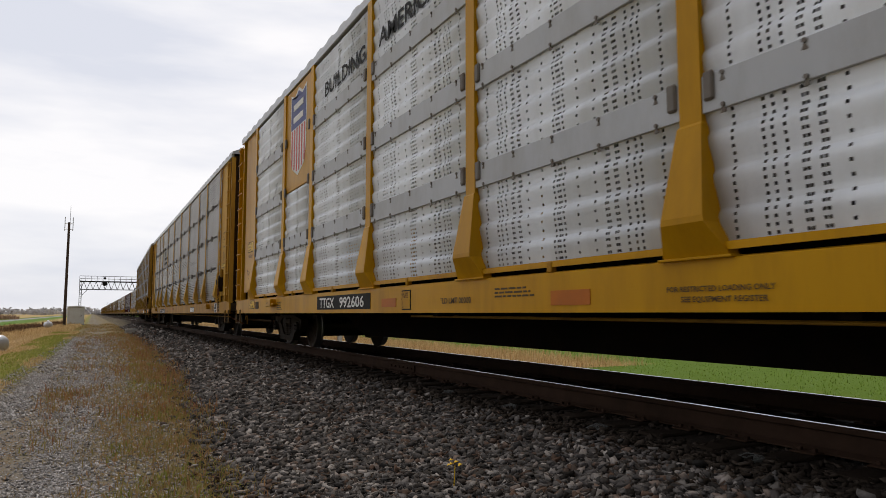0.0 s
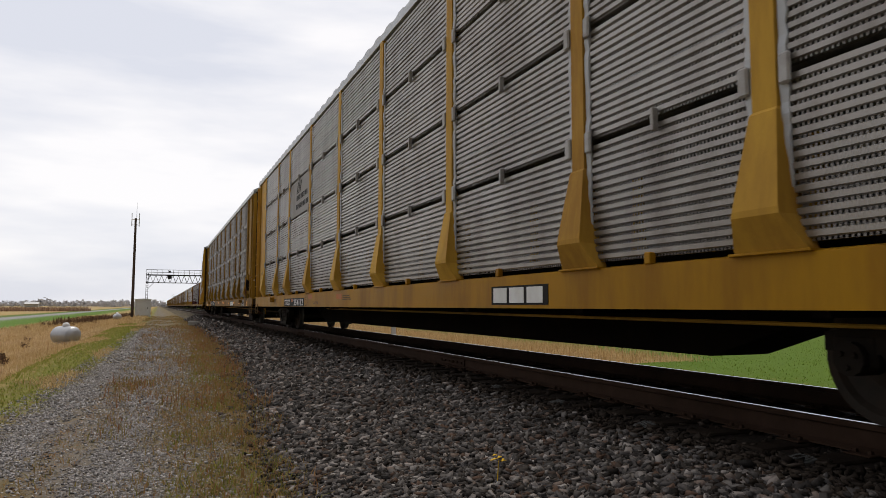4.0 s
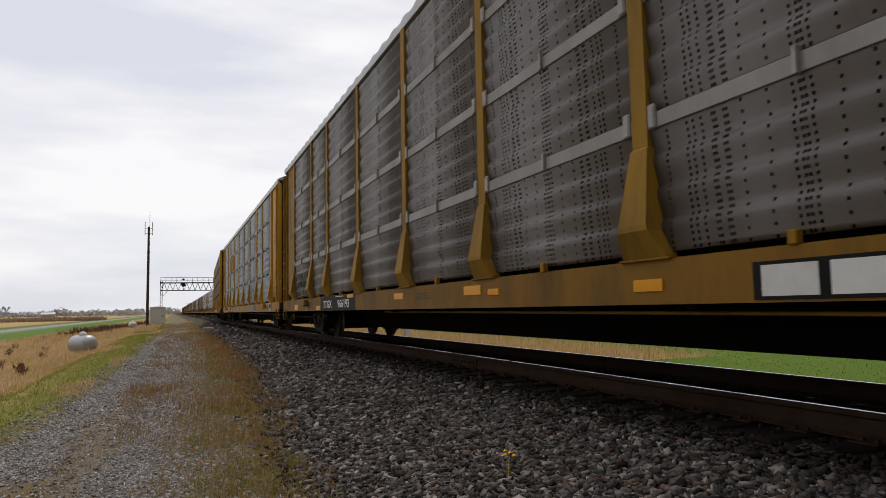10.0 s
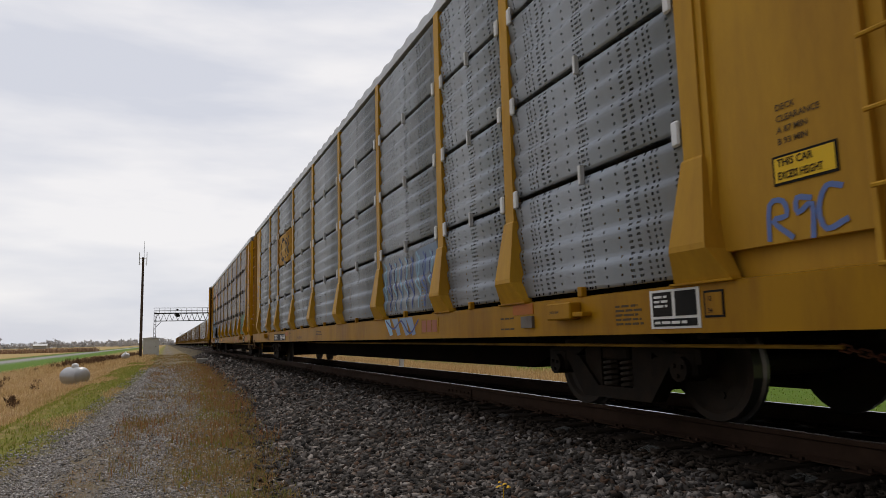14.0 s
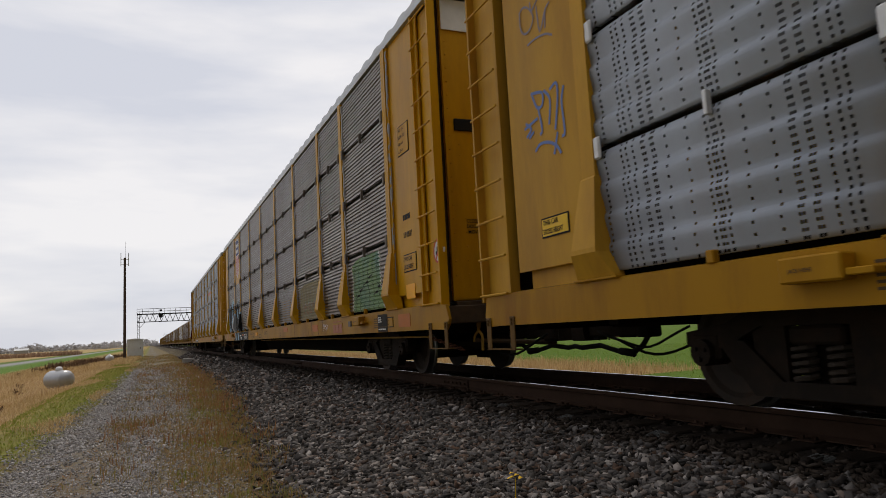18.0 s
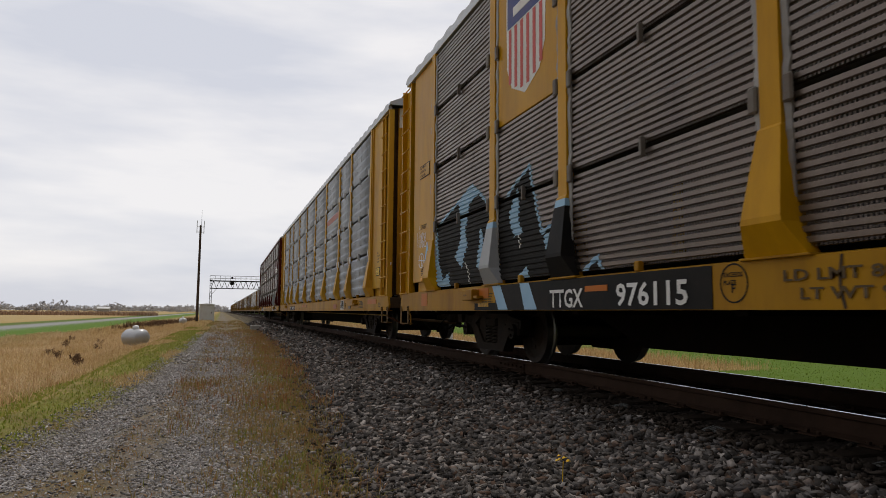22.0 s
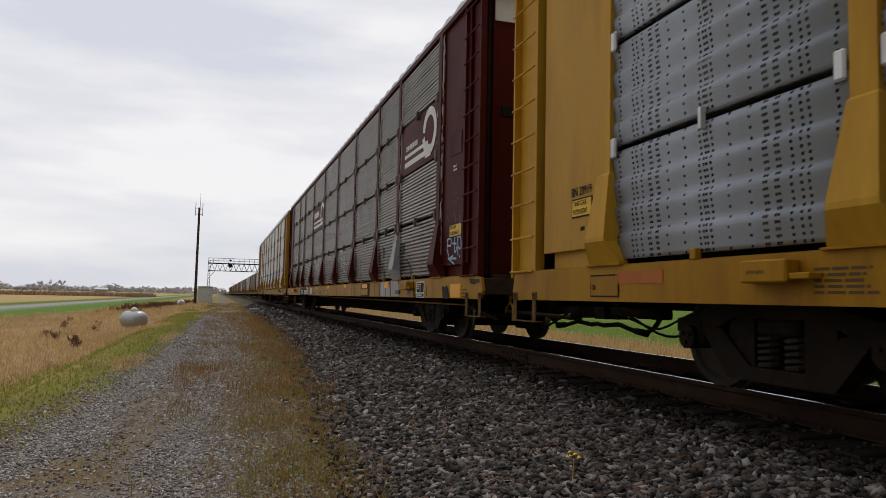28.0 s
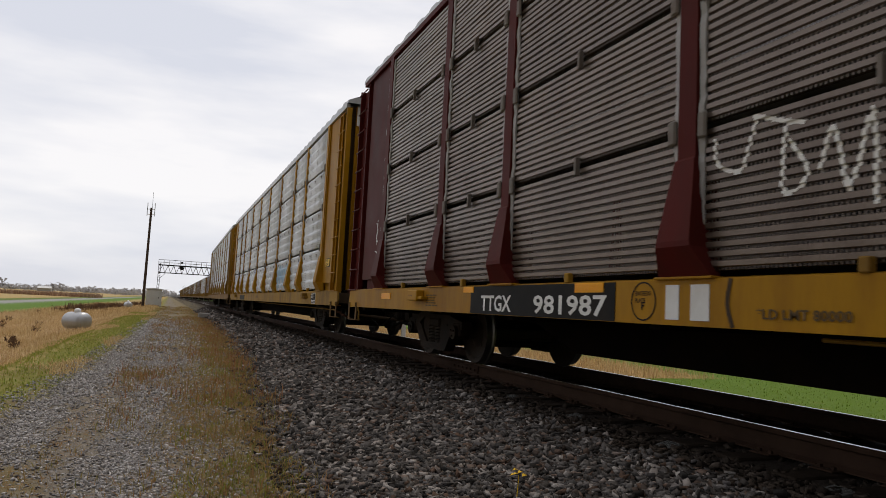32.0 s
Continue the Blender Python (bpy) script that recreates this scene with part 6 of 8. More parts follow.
lines_of_print(car, -9.02, -9.36, 0.79, 1)
slab(car, "bolt_plate", M_CLIP_DARK, -9.53, -9.76, 0.785, 0.90, d=0.03, label="small bolted steel plate")
arc = [(6.42 - 0.30 * math.cos(t), 3.60 + 0.33 * math.sin(t)) for t in np.linspace(0.9, 5.4, 16)]
spray(car, ribbons([arc], 0.11), M_INK, False, "dark open ring emblem", "emblem")
spray(car, [[(5.92, 3.28), (5.80, 3.28), (5.80, 3.92), (5.92, 3.92)], [(5.92, 3.92), (5.80, 3.92), (5.35, 3.28), (5.47, 3.28)], [(5.47, 3.28), (5.35, 3.28), (5.35, 3.92), (5.47, 3.92)]], M_INK, False, "dark block emblem", "emblem")

# the brown ribbed car, covered in graffiti
car = made[3][0]
edge_strips(car, M_BAND_DARK)
shield(car, 7, M_YELLOW_NEW)
slab(car, "patch", M_INK, 9.20, 5.02, 0.705, 1.022, label="black painted sill")
letters_between(car, "TTGX", 7.62, 6.90, 0.735, 0.18, M_WHITE, SIDE - 0.013)
letters_between(car, "976115", 6.30, 5.29, 0.745, 0.19, M_WHITE, SIDE - 0.013)
slab(car, "patch", M_ORANGE, 6.86, 6.45, 0.88, 0.935, SIDE - 0.006)
ring(car, 4.80, 0.885, 0.14, ("EXCEEDS", "PLATE", "F"))
letters_between(car, "LD LMT 80000", 4.35, 3.30, 0.88, 0.07, M_FAINT)
letters_between(car, "LT WT 94400", 4.22, 3.24, 0.765, 0.07, M_FAINT)
lines_of_print(car, 2.20, 1.75, 0.86, 3, 0.045)
for y in (3.9, 1.66, 1.25, -2.1, -4.2, -5.9, -6.3, -6.95, -7.4):
    strokes(car, [rounded([(-y, 0.705), (-y - 0.03, 0.86), (-y - 0.01, 1.02)])], 0.022, M_STEP, SIDE - 0.003, "rusty welded joint", "joint")
slab(car, "patch", M_ORANGE, -6.36, -6.90, 0.80, 0.95)
strokes(car, [rounded([(7.44, 0.80), (7.48, 0.94), (7.54, 0.84), (7.58, 0.95)]), rounded([(7.62, 0.82), (7.66, 0.92), (7.60, 0.88), (7.72, 0.90)]), rounded([(7.72, 0.80), (7.76, 0.94), (7.80, 0.82), (7.86, 0.92)])], 0.014, M_WHITE, SIDE - 0.009, "white scrawl")
reflector(car, 3.00, 2.54, 0.83, 0.935)
slab(car, "patch", M_ORANGE, -2.6, -3.2, 0.86, 0.98)
brand_blocks(car, -8.30, -9.07, 0.715, 0.92, M_YELLOW, M_PINK_SPRAY)
lines_of_print(car, -8.32, -8.95, 0.965, 1, 0.04, SIDE, M_PINK_SPRAY)
slab(car, "bolt_plate", M_CLIP_DARK, -9.56, -9.72, 0.84, 0.935, d=0.03, label="small bolted steel plate")
reflector(car, -10.11, -10.60, 0.865, 0.965)
placard(car, -11.33, -11.82, 0.705, 0.985, M_STEP)
notice(car, -11.84, -12.10, 0.77, 0.93, ["12", "34"], SIDE, M_YELLOW, 0.03)
slab(car, "patch", M_ORANGE, -12.35, -12.86, 0.76, 0.95)
slab(car, "patch", M_ORANGE, 12.70, 12.35, 0.78, 1.0)
slab(car, "patch", M_ORANGE, 10.02, 9.45, 0.87, 1.0)
slab(car, "patch", M_INK, 9.98, 9.20, 0.705, 0.80, label="black paint run")
lines_of_print(car, 9.83, 9.35, 0.80, 1, 0.10, SIDE - 0.008, M_YELLOW_NEW)
lines_of_print(car, -12.62, -12.92, 2.40, 1, 0.16, PANEL, M_INK)
letters_between(car, "UP 8537", -12.62, -12.98, 2.06, 0.08, M_INK, PANEL - 0.004)
notice(car, -12.58, -13.10, 1.55, 1.81, ["THIS CAR", "EXCESS HEIGHT"], PANEL, M_YELLOW_NEW, 0.06)
slab(car, "sticker", M_REFLECT, -12.63, -12.99, 1.16, 1.37, PANEL, 0.005, "plain orange-yellow sticker")
notice(car, -12.55, -13.0, 3.30, 3.75, ["EXH 19-1", "EXW 10-8", "EW 9-9", "IL 89-9"], PANEL, M_YELLOW_NEW, 0.05)
notice(car, 13.05, 12.44, 3.11, 3.35, ["EQUIPPED WITH", "SUPPLEMENTAL", "CHOCK DEVICE"], PANEL, M_YELLOW_NEW)
letters_between(car, "UP 8537", 12.95, 12.60, 2.17, 0.08, M_INK, PANEL - 0.004)
strokes(car, [[(-13.14, 2.14), (-13.12, 1.82), (-13.04, 2.06), (-12.98, 1.84)], rounded([(-12.94, 1.84), (-12.90, 2.10), (-12.84, 1.84)]), [(-12.92, 1.94), (-12.86, 1.94)],
              rounded([(-12.80, 2.08), (-12.80, 1.84), (-12.72, 1.90), (-12.80, 1.98), (-12.74, 2.06), (-12.80, 2.10)]), rounded([(-12.66, 2.08), (-12.70, 1.86), (-12.58, 1.84)]), [(-12.60, 2.10), (-12.64, 1.96), (-12.52, 1.86)],
              [(-13.0, 2.24), (-12.98, 2.0)], [(-13.06, 1.62), (-12.62, 1.58)]], 0.02, M_WHITE, PANEL - 0.014, "white scrawl")
strokes(car, [rounded([(-12.86 + 0.15 * math.cos(t), 1.60 + 0.13 * math.sin(t)) for t in np.linspace(0, 6.3, 12)]), [(-12.86, 1.74), (-12.86, 1.48)]], 0.022, M_WHITE, PANEL - 0.014, "white sprayed ring")
for k, wd in enumerate(("LET IT", "BE CAPTURED")):
    letters_between(car, wd, 12.92, 12.52, 1.40 - 0.10 * k, 0.07, M_INK, PANEL - 0.008)
slab(car, "sticker", M_REFLECT, 12.95, 12.5, 1.24, 1.34, PANEL, 0.004, "plain orange-yellow sticker")
green = [(-9.80, 1.06), (-9.84, 1.55), (-9.78, 1.95), (-10.15, 2.03), (-11.38, 2.03), (-11.47, 1.92), (-11.46, 1.68), (-11.52, 1.42), (-11.64, 1.26), (-11.62, 1.06)]
spray(car, [green], M_GREEN_SPRAY, True, "green graffiti field")
for k in range(6):
    y = -9.98 - 0.27 * k
    spray(car, ribbons([rounded([(y, 1.10), (y - 0.04, 1.4), (y + 0.05, 1.62), (y - 0.03, 1.98)])], 0.022), M_INK, True, "black graffiti lines", "graffiti", 0.005)
    spray(car, ribbons([[(y, 1.34 + 0.1 * (k % 4)), (y - 0.22, 1.38 + 0.1 * (k % 4))]], 0.03), M_INK, True, "black graffiti bars", "graffiti", 0.005)
spray(car, ribbons([green[4:], green[:3]], 0.04), M_WHITE, True, "white graffiti rim", "graffiti", 0.006)
for r_ in range(4):
    spray(car, ribbons([[(-u, v) for u, v in ln] for ln in scribble(60 + r_, 11.66 + 0.03 * r_, 12.02, 1.66 - 0.15 * r_, 1.76 - 0.15 * r_, 4)], 0.020), M_WHITE, True, "white scrawl")
buff = [(-4.95, 1.08), (-4.95, 1.85), (-5.4, 1.94), (-7.30, 1.94), (-7.28, 1.10)]
spray(car, [buff], M_BUFF_SPRAY, True, "faded buff graffiti field", "graffiti", 0.001)
for tone, off, wide in ((M_PINK_SPRAY, 0.0, 0.045), (M_GREEN_SPRAY, 0.05, 0.05)):
    us, vs_ = [p[0] for p in buff], [p[1] for p in buff]
    y0, y1, z0, z1 = max(us) - 0.25, min(us) + 0.25, min(vs_) + 0.12, max(vs_) - 0.15
    for k in range(5):
        y = y0 + (y1 - y0) * (k + 0.2 + off) / 5
        spray(car, ribbons([rounded([(y, z0 + 0.45 * (z1 - z0)), (y - 0.05, z0 + 0.10), (y - 0.20, z0 + 0.05), (y - 0.24, z0 + 0.25 + 2 * off)])], wide), tone, True, "faded sprayed letter edge", "graffiti", 0.004)
for k in range(7):
    y = -5.15 - 0.31 * k
    spray(car, ribbons([rounded([(y, 1.16), (y - 0.10, 1.5), (y, 1.84)]), [(y - 0.04, 1.5), (y - 0.22, 1.36 + 0.06 * (k % 3))]], 0.03), M_BAND_DARK, True, "pale graffiti letters", "graffiti", 0.005)
black = [(12.00, 1.07), (12.05, 1.72), (12.01, 2.06), (10.87, 2.34), (10.18, 2.51), (9.50, 2.13), (8.94, 2.11), (8.63, 2.26), (8.22, 2.41), (8.11, 2.09), (7.90, 1.57), (7.75, 1.62), (7.51, 1.63), (7.18, 1.50), (6.98, 1.07)]
spray(car, [black, [(6.98, 1.07), (6.68, 1.22), (6.56, 1.07)]], M_INK, True, "black graffiti field")
spray(car, ribbons([black[1:6], black[6:14], [(6.97, 1.07), (6.68, 1.21), (6.59, 1.08)]], 0.05), M_SKYBLUE, True, "pale blue graffiti rim", "graffiti", 0.005)
blue_bits = [
    [(10.78, 2.37), (10.19, 2.49), (9.91, 2.36), (10.28, 2.26), (10.47, 1.91), (10.40, 1.65), (10.64, 1.33), (10.94, 1.52), (10.67, 1.80), (10.71, 2.08)],
    [(12.08, 1.72), (11.88, 2.03), (11.77, 1.49), (11.53, 1.18), (11.28, 1.31), (11.16, 1.08), (11.73, 1.08), (12.02, 1.26)],
    [(9.86, 1.85), (9.76, 1.80), (9.75, 1.59), (9.52, 1.50), (9.50, 1.37), (9.84, 1.36), (9.91, 1.27), (10.01, 1.31), (9.90, 1.58)],
    [(8.69, 2.09), (8.54, 2.19), (8.51, 1.74), (8.41, 1.64), (8.66, 1.60), (8.77, 1.73), (8.81, 1.93)],
    [(7.83, 1.52), (7.54, 1.62), (7.49, 1.57), (7.65, 1.45), (7.62, 1.09), (7.68, 1.09), (7.80, 1.38)],
    [(8.51, 1.13), (8.27, 1.22), (8.22, 1.07), (8.55, 1.07)],
]
spray(car, blue_bits, M_SKYBLUE, True, "pale blue graffiti letters", "graffiti", 0.006)
spray(car, ribbons([[(10.47, 1.40), (10.30, 1.22), (10.26, 1.08)], [(8.52, 1.62), (8.47, 1.46)]], 0.03), M_WHITE, True, "white graffiti lines", "graffiti", 0.008)
patch(car, [(9.31, 1.02), (9.03, 1.02), (8.79, 0.71), (9.09, 0.71)], M_SKYBLUE, SIDE - 0.009, "pale blue graffiti")
patch(car, [(8.43, 1.02), (8.17, 1.02), (7.95, 0.71), (8.29, 0.71)], M_SKYBLUE, SIDE - 0.009, "pale blue graffiti")
# sprayed post feet: skins that follow the posts
for y, mm, hem in ((9.327, M_GREY_SPRAY, M_SKYBLUE), (7.321, M_INK, M_SKYBLUE)):
    post_skin(car, y, mm, 1.05, 1.78, "graffiti over the post")
    post_skin(car, y, hem, 1.78, 1.86, "pale blue rim over the post")
patch(car, [(12.36, 1.20), (12.36, 1.62), (12.22, 1.90), (12.12, 1.60), (12.20, 1.20)], M_SKYBLUE, -1.53, "pale blue graffiti over the end post")

# the clean grey perforated car
car = made[4][0]
board(car, "TTGX", "980396", 8.04, 5.61, 0.73, 0.925, at=(7.96, 7.24, 6.76, 5.70))
ring(car, 4.60, 0.86, 0.15, ("EXCEEDS", "PLATE", "F"))
letters_between(car, "*LD LMT 80000", 3.63, 2.95, 0.785, 0.06, M_FAINT)
slab(car, "patch", M_ORANGE, 2.3, 1.8, 0.87, 0.97)
placard(car, -8.00, -8.55, 0.735, 1.0)
notice(car, -8.60, -8.85, 0.77, 0.93, ["12", "34"], SIDE, M_YELLOW, 0.03)
brand_blocks(car, -6.56, -7.31, 0.75, 0.92, M_YELLOW, M_PINK_SPRAY)
slab(car, "bolt_plate", M_CLIP_DARK, -9.40, -9.70, 0.76, 0.83, d=0.02, label="small bolted steel plate")
lines_of_print(car, -10.85, -11.40, 0.95, 5, 0.04)
lines_of_print(car, -13.2, -13.45, 0.88, 3, 0.04)
letters_between(car, "BN 20919", 12.83, 12.42, 1.775, 0.09, M_INK, PANEL - 0.004)
notice(car, 12.82, 12.41, 1.55, 1.745, ["THIS CAR", "EXCESS HEIGHT"])
notice(car, -12.68, -13.09, 1.51, 1.70, ["THIS CAR", "EXCESS HEIGHT"])
slab(car, "small_hole_plate", M_INK, 12.64, 12.57, 1.41, 1.45, PANEL, 0.004)
for k, wd in enumerate(("DECK", "CLEARANCE", "A 87 MIN", "B 93 MIN")):
    letters(car, wd, -12.78, 2.02 - 0.07 * k, 0.038, M_FAINT, PANEL - 0.003)
spray(car, [[(-4.6, 3.60), (-4.6, 3.78), (-7.2, 3.84), (-7.2, 3.66)]], M_RED_FADED, False, "faded red emblem stripe", "emblem")
spray(car, [[(-4.6, 3.42), (-4.6, 3.54), (-7.2, 3.60), (-7.2, 3.48)]], M_GREY_SPRAY, False, "grey emblem stripe", "emblem")
for y0, y1 in ((11.9, 11.2), (-12.0, -13.0), (1.3, 0.8)):
    slab(car, "patch", M_ORANGE, y0, y1, 0.86, 0.97)
notice(car, 12.35, 11.85, 0.74, 0.95, ["00"], SIDE, M_YELLOW, 0.05)

# the brick-red car
car = made[5][0]
edge_strips(car, M_BAND_DARK)
slab(car, "number_board", M_INK, 8.13, 5.22, 0.705, 1.022, label="black painted sill with white stencilled letters")
letters_between(car, "TTGX", 7.82, 7.06, 0.745, 0.17, M_WHITE)
letters_between(car, "981987", 6.58, 5.33, 0.745, 0.17, M_WHITE)
for y0, y1, z0, z1 in ((5.82, 5.38, 0.94, 1.022), (8.35, 8.05, 0.95, 1.02), (2.88, 2.42, 0.92, 1.01), (-0.01, -0.45, 0.93, 1.022), (-5.86, -6.48, 0.90, 1.0), (-8.31, -8.73, 0.89, 1.015), (-3.2, -3.6, 0.94, 1.02), (11.9, 11.4, 0.86, 0.96)):
    reflector(car, y0, y1, z0, z1)
ring(car, 4.86, 0.87, 0.15, ("EXCEEDS", "PLATE", "F"))
for y0, y1 in ((4.60, 4.46), (4.34, 4.16)):
    slab(car, "patch", M_WHITE, y0, y1, 0.74, 0.99, label="pale paint patch")
letters_between(car, "*LD LMT 80000", 3.75, 3.1, 0.77, 0.06, M_FAINT)
lines_of_print(car, 2.08, 1.27, 0.86, 3, 0.045)
strokes(car, [[(-0.44, 0.98), (-0.36, 0.74)], [(-0.28, 0.84), (-0.36, 0.74), (-0.44, 0.80)]], 0.016, M_WHITE, SIDE - 0.006, "white arrow mark")
for y in (3.95, 1.30, 0.86, -1.42, -1.90, -4.45, -4.9, -6.72, -7.40, -7.88):
    strokes(car, [rounded([(-y, 0.705), (-y - 0.05, 0.86), (-y - 0.02, 1.025)])], 0.035, M_STEP, SIDE - 0.003, "rusty welded joint", "joint")
slab(car, "patch", M_INK, -5.70, -6.76, 0.705, 1.022, label="black painted sill")
brand_blocks(car, -5.74, -6.66, 0.72, 0.89, M_INK, M_YELLOW_OLD, SIDE - 0.007)
for y0, y1, lift in ((-7.97, -8.42, 0.004), (-8.50, -8.86, 0.006), (-8.95, -9.62, 0.004)):
    patch(car, [(y0, 0.715), (y0 - 0.04, 0.90), (y0 + 0.02, 1.02), (y1 + 0.10, 1.02), (y1 + 0.03, 0.88), (y1, 0.72)], M_GREY_SPRAY, SIDE - lift, "grey sprayed patch on the sill")
for y in (-8.2, -8.75, -9.05):
    strokes(car, [rounded([(-y, 1.0), (-y + 0.10, 0.88), (-y + 0.12, 0.72)])], 0.05, M_BAND_DARK, SIDE - 0.009, "dark grey stripe")
slab(car, "bolt_plate", M_CLIP_DARK, -9.40, -9.70, 0.76, 0.84, d=0.03, label="small bolted steel plate")
strokes(car, [rounded([(10.69, 1.0), (10.76, 0.88), (10.72, 0.78), (10.86, 0.72)])], 0.06, M_INK, SIDE - 0.009, "black scrawl")
patch(car, [(-12.45, 0.90), (-12.60, 0.87), (-12.70, 0.91), (-12.74, 0.80), (-12.84, 0.70), (-12.62, 0.69), (-12.50, 0.71), (-12.52, 0.80)], M_INK, SIDE - 0.009, "black sprayed blotch")
lines_of_print(car, -13.42, -13.62, 0.84, 3, 0.05, SIDE)
slab(car, "print_box", M_FAINT, -11.56, -11.575, 0.73, 0.90)
patch(car, [(-13.72, 0.99), (-14.14, 0.97), (-14.14, 0.93), (-13.90, 0.90), (-13.74, 0.93)], M_STEP, SIDE - 0.006, "grimy streak under the ladder")
slab(car, "patch", M_SHIELD_BLUE, -10.25, -10.40, 0.75, 1.02, label="dull blue sprayed stripe")
placard(car, -10.93, -11.42, 0.70, 0.985)
reflector(car, -12.88, -13.37, 0.71, 0.92)
for bay, y0 in ((0, -9.75), (5, 4.29)):
    a, b = POSTS[bay] + 0.05, POSTS[bay + 1] - 0.05
    flat = part("emblem_panel", box(bmesh.new(), -1.455, -1.42, a, b, 3.12, 4.11, 0.006), M_RED, car, "flat brick-red emblem panel")
    hy = y0 - 1.70
    if bay:
        hy = y0 - 2.40
    for k, (z, h) in enumerate(((3.26, 0.10), (3.44, 0.07))):
        slab(flat, "emblem_bar", M_WHITE, y0, hy + 0.1 * k, z, z + h, -1.456, 0.004)
    y = y0 - 0.1
    while y > y0 - (1.25 if bay else 0.9):
        slab(flat, "emblem_bar", M_WHITE, y, y - (0.13 if bay else 0.08), 3.66 if bay else 3.58, 3.86 if bay else 3.68, -1.456, 0.004)
        y -= 0.18 if bay else 0.12
    rr = 0.36
    ringpts = [(hy + (0.0 if bay == 0 else 0.15) + rr * math.cos(t), 3.66 + rr * math.sin(t)) for t in (np.linspace(0.1, 6.1, 24) if bay == 0 else np.linspace(-1.2, 2.6, 14))]
    strokes(flat, [[(-y, z) for y, z in ringpts]], 0.15, M_WHITE, -1.460, "white ring emblem", "emblem_ring")
    if bay == 0:
        patch(flat, [(hy + 0.25, 3.20), (hy - 0.12, 3.20), (hy - 0.12, 3.40), (hy + 0.15, 3.45)], M_WHITE, -1.468, "", "emblem_foot")
notice(car, -12.62, -13.21, 1.655, 1.865, ["THIS CAR", "EXCESS HEIGHT"])
strokes(car, [rounded([(12.49, 1.63), (12.68, 1.65), (12.72, 1.60), (12.70, 1.53), (12.53, 1.545)]), rounded([(12.55, 1.63), (12.52, 1.48), (12.615, 1.367)]), rounded([(12.888, 1.657), (12.896, 1.424), (12.98, 1.45), (12.98, 1.50)]),
              [(12.78, 1.56), (12.97, 1.545)], [(13.03, 1.66), (13.047, 1.363)], rounded([(13.00, 1.634), (13.156, 1.641), (13.192, 1.456), (13.05, 1.49)]), [(13.12, 1.35), (13.14, 1.33)],
              [(12.83, 1.365), (12.564, 1.333), (12.892, 1.231)], [(12.564, 1.333), (12.982, 1.314)]], 0.032, M_SKYBLUE, PANEL - 0.003, "pale blue scrawl")
strokes(car, [rounded([(12.83, 2.36), (12.88, 2.32), (12.94, 2.35)]), rounded([(12.80, 2.24), (12.90, 2.20), (12.96, 2.26), (13.04, 2.24)]), rounded([(12.50, 2.02), (12.56, 1.94), (12.60, 2.03)]), rounded([(12.80, 2.00), (12.84, 2.06), (12.93, 1.92), (12.86, 1.90)]),
              [(13.06, 1.95), (13.10, 1.86)], rounded([(13.14, 2.06), (13.16, 1.94), (13.08, 1.98), (13.18, 1.84)]), [(12.60, 1.24), (12.72, 1.22)]], 0.009, M_CHALK, PANEL - 0.003, "worn chalky scribbles")
bm = bmesh.new()
for line in ([(-0.33, 1.84), (-0.52, 1.854), (-0.69, 1.80), (-0.63, 1.745), (-0.33, 1.72)], [(-0.82, 1.60), (-0.53, 1.67), (-0.35, 1.68)], [(-0.75, 1.60), (-0.66, 1.335)], [(-0.86, 1.47), (-0.35, 1.567)], [(-0.51, 1.65), (-0.415, 1.37)]):
    pipe(bm, [(x, -13.853, z) for x, z in rounded(line)], 0.022, 8)
for v in bm.verts:
    v.co.y = -13.853 + 0.25 * (v.co.y + 13.853)
part("graffiti", bm, M_SKYBLUE, car, "pale blue scrawl on the end door")
notice(car, -12.60, -13.15, 2.95, 3.30, ["EXH 19-1", "EXW 10-8", "EW 9-9", "IL 89-9"], PANEL, M_RED, 0.05)
lines_of_print(car, -12.75, -12.95, 2.80, 2, 0.06, PANEL, M_WHITE)
tag_lines = [rounded(ln) for ln in ([(4.17, 1.98), (4.14, 1.82), (4.01, 1.74), (3.90, 1.77), (3.80, 2.09)], [(3.82, 2.07), (3.60, 1.99), (3.44, 1.94)], [(3.57, 1.97), (3.60, 1.58), (3.50, 1.54), (3.42, 1.65), (3.54, 1.85)],
                                    [(3.34, 1.64), (3.24, 1.87), (3.15, 1.50), (3.01, 1.91), (2.99, 1.40)])]
for back in (0.0, 5.96):
    spray(car, ribbons([[(y - back, z) for y, z in ln] for ln in tag_lines], 0.03), M_WHITE, True, "white graffiti letters")
strokes(car, [rounded([(-1.52, 2.24), (-1.46, 2.10), (-1.40, 2.24)]), [(-1.46, 2.10), (-1.45, 2.00)], rounded([(-1.46 + 0.05 * math.cos(t), 1.90 + 0.07 * math.sin(t)) for t in np.linspace(0, 6.2, 9)]),
              rounded([(-1.50, 1.64), (-1.40, 1.78), (-1.52, 1.76)]), rounded([(-1.54, 1.56), (-1.40, 1.62), (-1.50, 1.50)]), rounded([(-1.54, 1.40), (-1.38, 1.46), (-1.48, 1.32)])], 0.022, M_WHITE, -1.612, "white scrawl down the post")
strokes(car, [rounded([(-12.28, 2.20), (-12.18, 2.05), (-12.26, 1.95), (-12.16, 1.85)]), [(-12.20, 2.24), (-12.24, 1.80)], rounded([(-12.28, 1.70), (-12.16, 1.64), (-12.26, 1.56), (-12.18, 1.50)])], 0.02, M_WHITE, -1.54, "white scrawl on the end post")
